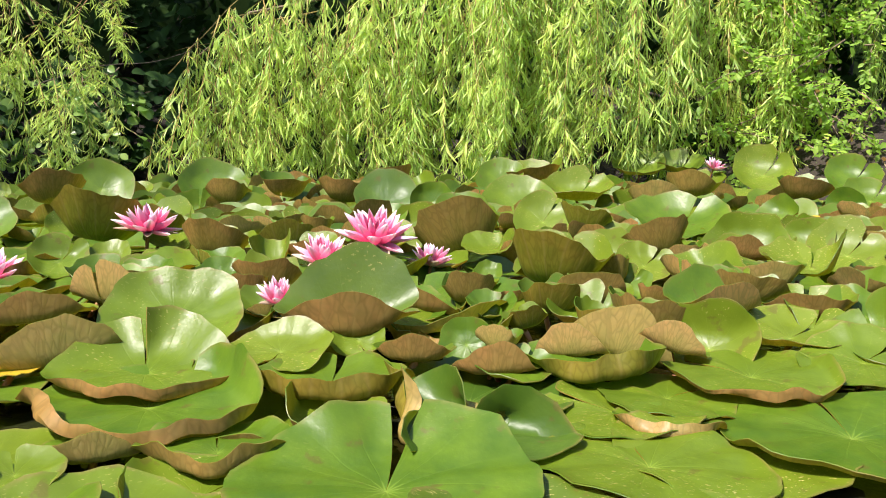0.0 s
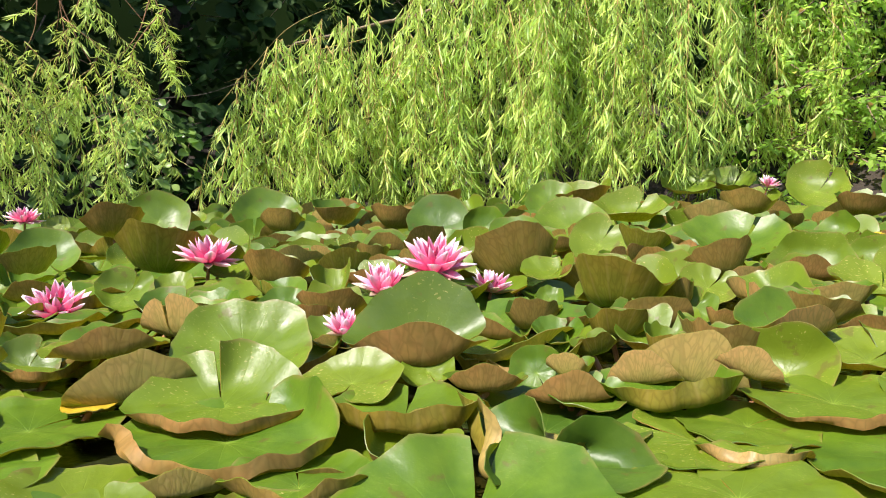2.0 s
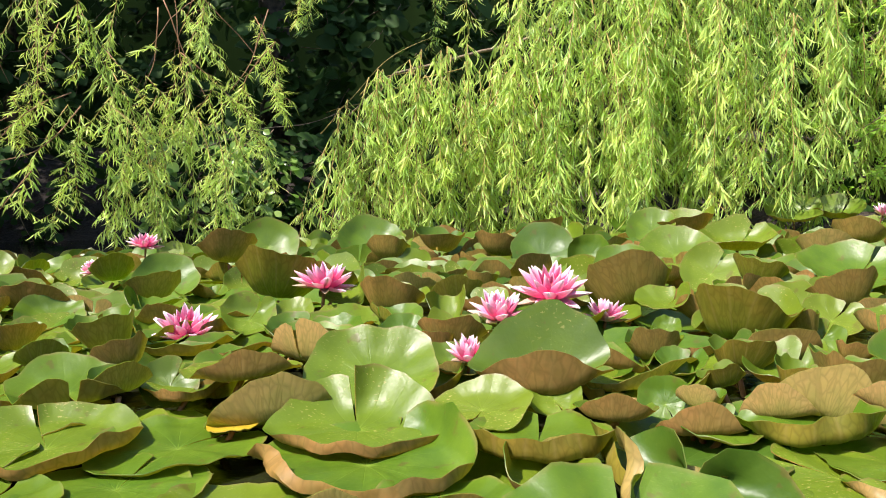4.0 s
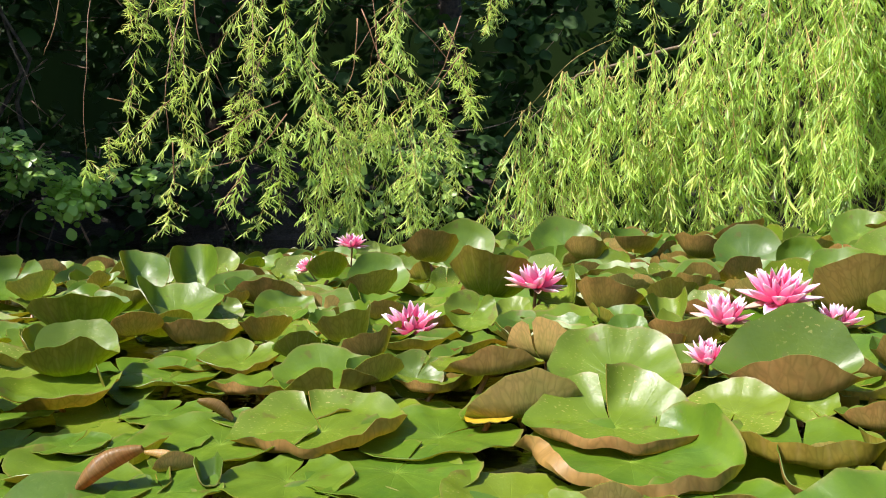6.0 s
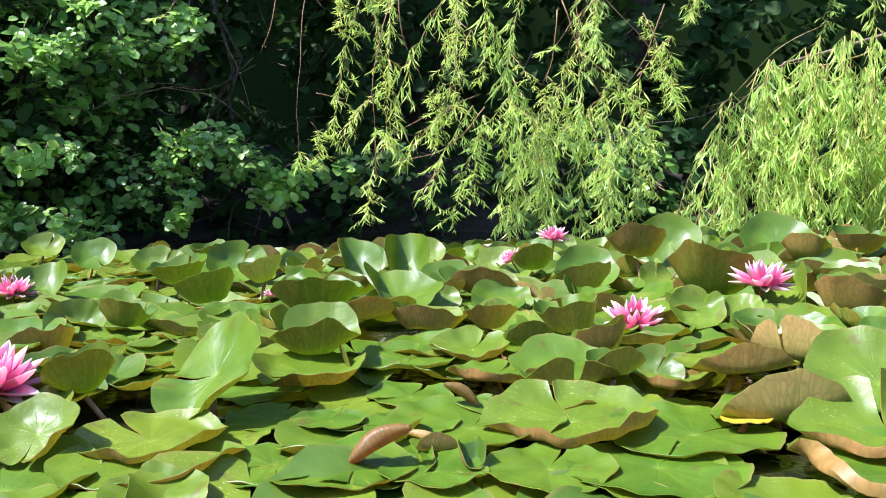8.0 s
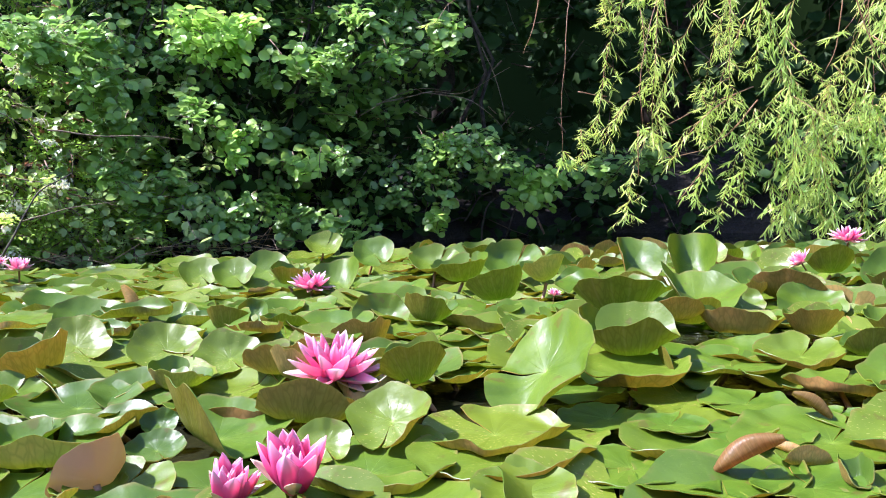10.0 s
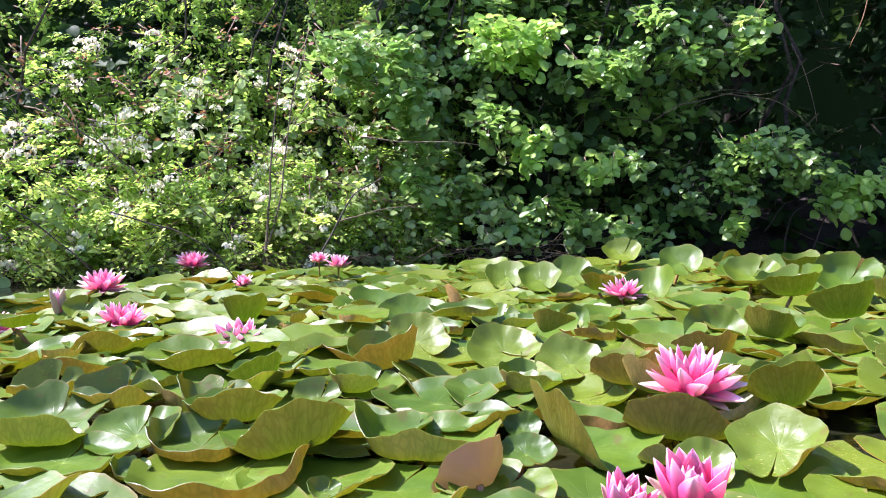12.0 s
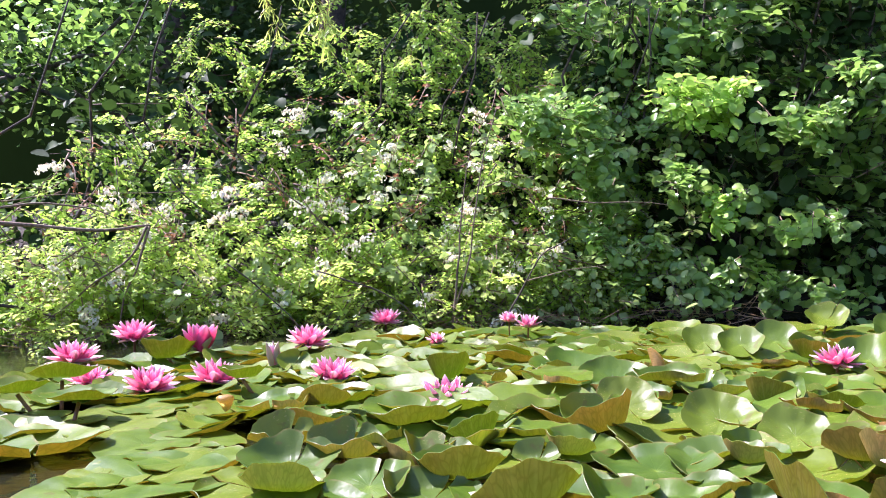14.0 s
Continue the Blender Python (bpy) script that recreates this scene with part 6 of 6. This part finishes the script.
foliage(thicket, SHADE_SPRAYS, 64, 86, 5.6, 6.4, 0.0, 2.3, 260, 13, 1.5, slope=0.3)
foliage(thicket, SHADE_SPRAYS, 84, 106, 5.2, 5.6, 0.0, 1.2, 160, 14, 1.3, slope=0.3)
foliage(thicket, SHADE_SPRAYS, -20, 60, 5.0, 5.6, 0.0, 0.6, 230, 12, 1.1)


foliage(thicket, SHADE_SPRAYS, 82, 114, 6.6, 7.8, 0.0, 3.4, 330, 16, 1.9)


def tree(a, r, height, girth, spread, seed, label, leaf=None, over=0.0):
    """A tree on the bank; over: how far its top leans out towards the pond."""
    t = thing("bank_tree", label, "tree")
    base = polar(a, r, ground_height(a, r) - 0.1)
    top = polar(a, r - over, base.z + height)
    limb(t, "trunk", wander(base, top, 6, 0.15, seed), girth, girth * 0.5, BARK, 12)
    rng = random.Random(seed)
    b = Bag()
    for k in range(9):
        e = top + rnd_dir(rng, -0.25, 0.5) * spread
        limb(t, "limb", wander(top - Vector((0, 0, rng.uniform(0.2, 0.9))), e, 4, 0.15, seed + k), girth * 0.35, 0.012, BARK, 6)
        for _ in range(420):
            c = top.lerp(e, rng.uniform(0.35, 1.1)) + rnd_dir(rng) * rng.uniform(0.05, 0.75)
            blade(b, OVAL, c, rnd_dir(rng, -0.8, 0.3), rnd_dir(rng, 0.0, 1.0), rng.uniform(0.06, 0.11), 0)
    # without a leaf given, the crown takes the leaf with shade painted in
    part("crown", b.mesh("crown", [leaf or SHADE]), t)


# trees whose crowns, out of view, are added to shade the bank
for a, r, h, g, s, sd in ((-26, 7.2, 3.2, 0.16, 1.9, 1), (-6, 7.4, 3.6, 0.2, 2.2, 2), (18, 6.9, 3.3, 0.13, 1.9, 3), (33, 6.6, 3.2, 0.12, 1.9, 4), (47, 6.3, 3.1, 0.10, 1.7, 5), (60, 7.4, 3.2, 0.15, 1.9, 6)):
    tree(a, r, h, g, s, sd * 31, "dark-barked tree whose added, unseen crown shades the bank behind the pond")

# four added trees: their crowns stand above the view to cast shade
tree(32, 6.7, 3.5, 0.15, 1.25, 501, "dark-barked leaning tree added so that its unseen crown shades the pond bank", over=1.7)
tree(64, 7.3, 3.6, 0.15, 1.1, 520, "dark-barked tree added over the alder so that its unseen crown shades the bank", over=1.7)
tree(93, 8.4, 3.3, 0.14, 1.2, 540, "dark-barked unseen tree added to shade the crown of the hawthorn")
tree(84, 7.3, 3.5, 0.14, 1.2, 560, "dark-barked unseen tree added to shade the crown of the hawthorn")
# far trees; the first has shade painted into its dark crown
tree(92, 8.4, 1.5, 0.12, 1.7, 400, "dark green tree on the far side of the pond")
tree(104, 9.0, 1.6, 0.12, 1.8, 430, "green tree on the far side of the pond", ALDER)
# brushwood at the water's edge
bag = Bag()
rng = random.Random(8)
for _ in range(260):
    q = polar(rng.uniform(60, 106), rng.uniform(4.2, 4.55), rng.uniform(-0.01, 0.07))
    d = rnd_dir(rng, -0.25, 0.5) * rng.uniform(0.06, 0.22)
    tube(bag, [q - d, q + Vector((0, 0, rng.uniform(-0.01, 0.02))), q + d], [0.002, 0.0025, 0.001], 4)
thing("brushwood", "dry brown twigs and dead stems at the water's edge", "brushwood", kind="stuff", me=bag.mesh("brushwood", [DRY]))

# added near-black sheet that closes the view as far woods in painted shade
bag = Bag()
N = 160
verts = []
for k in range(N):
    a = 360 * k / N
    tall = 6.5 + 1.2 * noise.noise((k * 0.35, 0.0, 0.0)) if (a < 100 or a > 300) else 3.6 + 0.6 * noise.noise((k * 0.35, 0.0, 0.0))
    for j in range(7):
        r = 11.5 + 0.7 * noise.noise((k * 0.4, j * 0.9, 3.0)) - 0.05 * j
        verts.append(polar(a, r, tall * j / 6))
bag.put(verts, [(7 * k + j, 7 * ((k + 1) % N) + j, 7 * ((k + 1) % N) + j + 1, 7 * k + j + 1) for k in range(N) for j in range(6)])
thing("backdrop", "near-black backdrop sheet painted as shaded woods round the pond", "woods", kind="structure", me=bag.mesh("backdrop", [FAR_WOODS_SHADE]))

# ---- bare twigs, roots and stems on the bank ----
limb(hawthorn, "branch", bowed([(-4.41, -1.17, 0.51), (-4.46, -0.90, 0.48), (-4.49, -0.68, 0.46), (-4.50, -0.45, 0.48)]), .010, .006, TWIG, 6)
limb(hawthorn, "branch", bowed([(-4.42, -1.13, 0.54), (-4.47, -0.85, 0.57), (-4.49, -0.68, 0.55), (-4.49, -0.56, 0.50)]), .006, .002, TWIG, 6)
limb(hawthorn, "twig", bowed([(-4.40, -0.45, 0.47), (-4.40, -0.49, 0.33), (-4.40, -0.54, 0.20), (-4.39, -0.57, 0.07)]), .006, .003, TWIG, 6)
limb(hawthorn, "twig", bowed([(-4.40, -0.46, 0.47), (-4.40, -0.52, 0.35), (-4.39, -0.66, 0.25), (-4.38, -0.76, 0.16), (-4.37, -0.87, 0.08)]), .006, .002, TWIG, 6)
limb(hawthorn, "twig", bowed([(-4.33, -1.08, 0.18), (-4.36, -0.93, 0.15), (-4.37, -0.81, 0.11)]), .008, .003, BARK, 6)
limb(hawthorn, "twig", bowed([(-4.34, -1.00, 0.48), (-4.35, -0.96, 0.41), (-4.36, -0.93, 0.32)]), .003, .001, TWIG, 6)
limb(hawthorn, "twig", bowed([(-4.48, -0.71, 0.39), (-4.47, -0.82, 0.32), (-4.46, -0.90, 0.25)]), .004, .002, TWIG, 6)
limb(hawthorn, "branch", bowed([(-4.70, -0.29, 1.05), (-4.69, -0.02, 0.77), (-4.66, 0.24, 0.56), (-4.60, 0.54, 0.29)]), .006, .002, TWIG, 6)
limb(hawthorn, "twig", bowed([(-4.61, 0.49, 0.42), (-4.57, 0.65, 0.48), (-4.53, 0.81, 0.59)]), .004, .0015, TWIG, 6)
limb(hawthorn, "twig", bowed([(-4.64, -1.05, 0.59), (-4.68, -0.79, 0.62), (-4.70, -0.29, 0.64), (-4.69, -0.07, 0.66)]), .003, .001, TWIG, 6)
limb(hawthorn, "twig", bowed([(-4.70, -0.37, 0.74), (-4.70, -0.17, 0.75), (-4.68, 0.06, 0.85)]), .003, .001, TWIG, 6)
limb(hawthorn, "twig", bowed([(-4.66, 0.19, 0.66), (-4.65, 0.29, 0.51), (-4.63, 0.39, 0.42)]), .003, .001, TWIG, 6)
limb(hawthorn, "twig", bowed([(-4.70, -0.37, 0.71), (-4.70, -0.27, 0.59), (-4.69, -0.07, 0.48), (-4.65, 0.28, 0.37)]), .004, .002, BARK, 6)
limb(sapling, "stem", bowed([(-4.31, 0.84, 0.02), (-4.30, 0.87, 0.34), (-4.29, 0.90, 0.64), (-4.28, 0.95, 0.92)]), .006, .002, TWIG, 6)
limb(sapling, "stem", bowed([(-4.31, 0.84, 0.06), (-4.29, 0.92, 0.34), (-4.27, 0.97, 0.72), (-4.24, 1.04, 0.99)]), .005, .002, TWIG, 6)
limb(sapling, "twig", bowed([(-4.25, 1.29, 0.59), (-4.15, 1.50, 0.56), (-4.07, 1.63, 0.56), (-3.99, 1.77, 0.54)]), .004, .001, TWIG, 6)
limb(sapling, "stem", bowed([(-4.06, 0.96, -0.00), (-4.01, 1.07, 0.21), (-3.98, 1.14, 0.33), (-3.93, 1.25, 0.40)]), .005, .002, BARK, 6)
limb(sapling, "twig", bowed([(-4.11, 1.11, 0.21), (-4.04, 1.27, 0.26), (-3.95, 1.44, 0.28)]), .003, .001, TWIG, 6)
limb(sapling, "twig", bowed([(-4.17, 0.96, 0.63), (-4.13, 1.05, 0.65), (-4.07, 1.18, 0.55)]), .003, .001, TWIG, 6)
limb(sapling, "stem", bowed([(-3.69, -0.18, 0.32), (-3.68, -0.05, 0.21), (-3.67, 0.05, 0.11), (-3.66, 0.12, 0.02)]), .003, .0015, BARK, 6)
limb(sapling, "stem", bowed([(-3.66, 0.13, 0.29), (-3.62, 0.36, 0.20), (-3.59, 0.46, 0.12), (-3.57, 0.54, 0.02)]), .003, .0015, BARK, 6)
limb(sapling, "twig", bowed([(-3.70, 0.43, 0.30), (-3.68, 0.51, 0.20), (-3.67, 0.54, 0.09)]), .002, .001, BARK, 6)
limb(alder, "twig", bowed([(-3.98, 2.91, 0.74), (-3.78, 3.13, 0.80), (-3.65, 3.25, 0.79), (-3.47, 3.42, 0.92)]), .003, .001, TWIG, 6)
limb(alder, "twig", bowed([(-3.82, 3.09, 0.80), (-3.65, 3.25, 0.76), (-3.56, 3.33, 0.69), (-3.50, 3.39, 0.59)]), .003, .001, TWIG, 6)
limb(alder, "twig", bowed([(-4.04, 2.84, 0.68), (-3.86, 3.04, 0.81), (-3.69, 3.21, 0.80)]), .003, .001, TWIG, 6)
limb(alder, "twig", bowed([(-3.86, 3.04, 0.71), (-3.78, 3.13, 0.66), (-3.70, 3.21, 0.74)]), .002, .001, TWIG, 6)
limb(alder, "twig", bowed([(-4.73, 1.72, 0.60), (-4.65, 1.90, 0.59), (-4.56, 2.06, 0.57)]), .003, .001, TWIG, 6)
limb(alder, "root", bowed([(-3.63, 3.34, -0.01), (-3.61, 3.36, 0.17), (-3.54, 3.43, 0.25), (-3.44, 3.51, 0.31)]), .006, .003, BARK, 6)
limb(alder, "root", bowed([(-3.53, 3.43, 0.01), (-3.49, 3.47, 0.17), (-3.43, 3.52, 0.27)]), .005, .003, BARK, 6)
limb(alder, "root", bowed([(-3.70, 3.28, 0.10), (-3.63, 3.34, 0.23), (-3.51, 3.45, 0.29)]), .005, .003, BARK, 6)
limb(alder, "root", bowed([(-3.37, 3.56, 0.02), (-3.41, 3.53, 0.15), (-3.44, 3.51, 0.27)]), .006, .003, TWIG, 6)
limb(alder, "twig", bowed([(-3.58, 3.32, 1.03), (-3.52, 3.38, 0.82), (-3.49, 3.40, 0.63)]), .003, .001, TWIG, 6)
limb(willow_near, "twig", bowed([(-2.61, 2.82, 0.68), (-2.56, 2.86, 0.67), (-2.51, 2.89, 0.66)]), .0025, .001, RED_WHIP, 6)
limb(willow_near, "twig", bowed([(-2.00, 3.19, 0.62), (-2.12, 3.13, 0.47), (-2.24, 3.06, 0.41), (-2.34, 3.00, 0.39)]), .003, .001, RED_WHIP, 6)
limb(willow_near, "twig", bowed([(-2.17, 3.10, 0.37), (-2.23, 3.07, 0.28), (-2.28, 3.04, 0.21)]), .003, .001, RED_WHIP, 6)
limb(willow_near, "twig", bowed([(-2.32, 3.02, 1.14), (-2.30, 3.03, 0.91), (-2.22, 3.07, 0.70)]), .003, .001, RED_WHIP, 6)
limb(willow_near, "twig", bowed([(-1.72, 3.31, 1.01), (-1.74, 3.30, 0.81), (-1.78, 3.28, 0.70)]), .003, .001, RED_WHIP, 6)
limb(willow_near, "twig", bowed([(-1.70, 3.31, 1.05), (-1.62, 3.34, 0.80), (-1.51, 3.38, 0.57)]), .003, .001, RED_WHIP, 6)
limb(willow_near, "twig", bowed([(-1.31, 3.43, 1.01), (-1.38, 3.41, 0.80), (-1.46, 3.39, 0.68)]), .003, .001, RED_WHIP, 6)
limb(willow_near, "twig", bowed([(-2.41, 2.96, 0.52), (-2.41, 2.96, 0.40), (-2.41, 2.96, 0.32)]), .003, .001, RED_WHIP, 6)
limb(willow_near, "twig", bowed([(-2.72, 2.74, 1.14), (-2.75, 2.71, 0.95), (-2.79, 2.69, 0.85)]), .003, .001, RED_WHIP, 6)
limb(willow, "twig", bowed([(-1.35, 4.29, 0.54), (-1.15, 4.33, 0.77), (-0.98, 4.37, 0.94), (-0.79, 4.40, 1.02)]), .003, .001, WHIP, 6)
limb(willow, "twig", bowed([(-1.15, 4.33, 0.74), (-1.06, 4.35, 0.82), (-0.81, 4.40, 0.87)]), .003, .001, WHIP, 6)
limb(willow, "twig", bowed([(-0.74, 4.31, 0.75), (-0.54, 4.33, 0.55), (-0.40, 4.34, 0.46)]), .003, .001, WHIP, 6)
limb(willow, "twig", bowed([(0.01, 4.34, 1.18), (0.03, 4.34, 1.02), (0.01, 4.34, 0.78)]), .003, .001, WHIP, 6)
limb(willow, "twig", bowed([(0.04, 4.34, 0.91), (0.13, 4.33, 0.70), (0.24, 4.33, 0.45)]), .003, .001, WHIP, 6)
limb(willow, "twig", bowed([(0.24, 4.33, 0.37), (0.25, 4.33, 0.64), (0.25, 4.32, 0.90)]), .003, .001, WHIP, 6)
limb(willow, "twig", bowed([(-0.65, 4.45, 0.87), (-0.90, 4.41, 0.80), (-1.11, 4.36, 0.71), (-1.32, 4.30, 0.65)]), .003, .001, WHIP, 6)
limb(willow, "twig", bowed([(0.18, 4.50, 0.83), (0.17, 4.50, 0.61), (0.24, 4.49, 0.30)]), .003, .001, WHIP, 6)
limb(willow_near, "twig", bowed([(-1.82, 3.89, 0.46), (-1.61, 3.99, 0.55), (-1.38, 4.07, 0.58), (-1.19, 4.13, 0.64)]), .003, .001, BARK, 6)

# ---- carpet of pads between the ones above ----
rng = random.Random(77)
placed = [(o.location.x, o.location.y, max(abs(v[i]) for v in o.bound_box for i in (0, 1)) * 1.45) for o in scene.objects if o.name.startswith("lily_pad")]
blooms = [(o.location.x, o.location.y) for o in scene.objects if o.name.startswith("water_lily")]


def hides_bloom(x, y):
    """Whether a raised pad here would stand close before a bloom, seen from the middle of the pond."""
    for bx, by in blooms:
        d = Vector((bx + 0.3, by + 0.1))
        n = d.normalized()
        q = Vector((x + 0.3, y + 0.1))
        along, across = q.dot(n), abs(q.x * n.y - q.y * n.x)
        if across < 0.17 and -0.06 < d.length - along < 0.55:
            return True
    return False



def in_carpet(x, y):
    d = Vector((x, y, 0)) - MID
    a, r = math.degrees(math.atan2(-d.x, d.y)), d.length
    if a < -45 or a > 118:
        return False
    # open water where the carpet ends
    b, q = math.degrees(math.atan2(-(x + 0.6), y + 0.355)), math.hypot(x + 0.6, y + 0.355)
    if b > 86 + 4 * math.sin(q * 7) and q < 1.75:
        return False
    edge = (3.25 + min(1.0, max(0.0, (a - 45) / 10)) * 0.5) if a > 30 else 3.45 + (30 - max(a, 0)) / 30 * 0.3
    if a > 80:
        edge = 3.85 - (a - 80) / 38 * 1.2
    return 0.55 < r < edge


# room for the large tilted leaf
placed.append((-1.26, 0.80, 0.42))
spots = []
for _ in range(30000):
    x, y = rng.uniform(-4.2, 3.0), rng.uniform(-1.2, 4.2)
    if not in_carpet(x, y):
        continue
    rad = rng.uniform(0.08, 0.145)
    if any((x - px) ** 2 + (y - py) ** 2 < (0.40 * (rad + pr)) ** 2 for px, py, pr in placed):
        continue
    placed.append((x, y, rad))
    spots.append((x, y, rad))
spots.sort(key=lambda q: math.hypot(q[0] + 0.3, q[1] + 0.1))
rest = []
for i, (x, y, rad) in enumerate(spots):
    far = math.hypot(x + 0.3, y + 0.1)
    up = rng.random() < (0.88 if far > 1.6 else 0.5 if far > 1.35 else 0.0) and not hides_bloom(x, y)
    face = math.degrees(math.atan2(x + 0.3, -(y + 0.1))) + 180 + rng.uniform(-50, 50)
    calm = math.degrees(math.atan2(-(x + 0.3), y - 0.1)) > 52
    if calm and (far > 3.1 or rng.random() < 0.45):
        up = False
    lf = [rng.uniform(0, 30 if far > 1.3 else 12) for _ in range(4)]
    z = rng.uniform(-0.006, 0.0) if far < 1.5 else rng.uniform(0.0, 0.006)
    tilt = rng.uniform(-2, 4)
    front = rng.uniform(0.35, 0.6)
    if not up and far < 1.9 and rng.random() < 0.75:
        lf[0], front = rng.uniform(35, 80), rng.uniform(0.74, 0.88)
    begin = rng.uniform(0.2, 0.5)
    if up:
        begin, front = rng.uniform(0.05, 0.35), rng.uniform(0.1, 0.5)
        way = rng.random()
        if calm:
            lf[0], lf[2], front, begin, tilt = rng.uniform(58, 84), rng.uniform(0, 32), rng.uniform(0.55, 0.82), 0.65, rng.uniform(-3, 7)
            if way > 0.75:
                lf[rng.choice((1, 3))] = rng.uniform(30, 60)
        elif way < 0.55:
            lf[0], lf[2], tilt = rng.uniform(70, 100), rng.uniform(35, 75), rng.uniform(-4, 8)
        elif way < 0.68:
            lf[0], lf[2], tilt = rng.uniform(60, 90), rng.uniform(60, 90), 0
        elif way < 0.85:
            lf[2], tilt = rng.uniform(20, 70), rng.uniform(15, 30 if calm else 45)
        else:
            lf[rng.choice((1, 3))], tilt = rng.uniform(60, 95), rng.uniform(0, 25)
        z = rng.uniform(0.005, 0.05) if far < 2 else rng.uniform(0.015, 0.075)
    z += max(0.0, 0.03 * (far - 1.1)) if far < 2.0 else 0.0
    west = math.degrees(math.atan2(-(x + 0.3), y - 0.1))
    if up and far > 2.2:
        rad, z = rad * (0.76 if west < 12 else 0.66), z * (0.8 if west < 12 else 0.45)
    if up and far < 2.4:
        rad *= 0.72
    elif up and calm:
        rad, z = rad * 0.78, z * 0.6
    pad(x, y, z, rad, face, *lf, start=begin, notch=rng.uniform(0, 360), tilt=tilt, lean=rng.uniform(-8, 8) if up else 0,
        look_=rng.choice((0, 0, 1)), under=rng.choice((0, 0, 0, 1, 2)), fs=front, fine=False, joined=rest if i > 100 else None)
if rest:
    off, vv, uu, ff, ss = 0, [], [], [], []
    for v, uv, f, slots in rest:
        vv.append(v), uu.append(uv), ss.extend(slots)
        ff.extend([tuple(i + off for i in q) for q in f])
        off += len(v)
    me = uv_mesh("lily_pads", np.concatenate(vv), np.concatenate(uu), ff, ss, [PAD_TOPS[0], *PAD_UNDERS])
    thing("lily_pads", "crowded green lily pads with curled brown rims, farther out", "lily pads", kind="stuff", me=me)
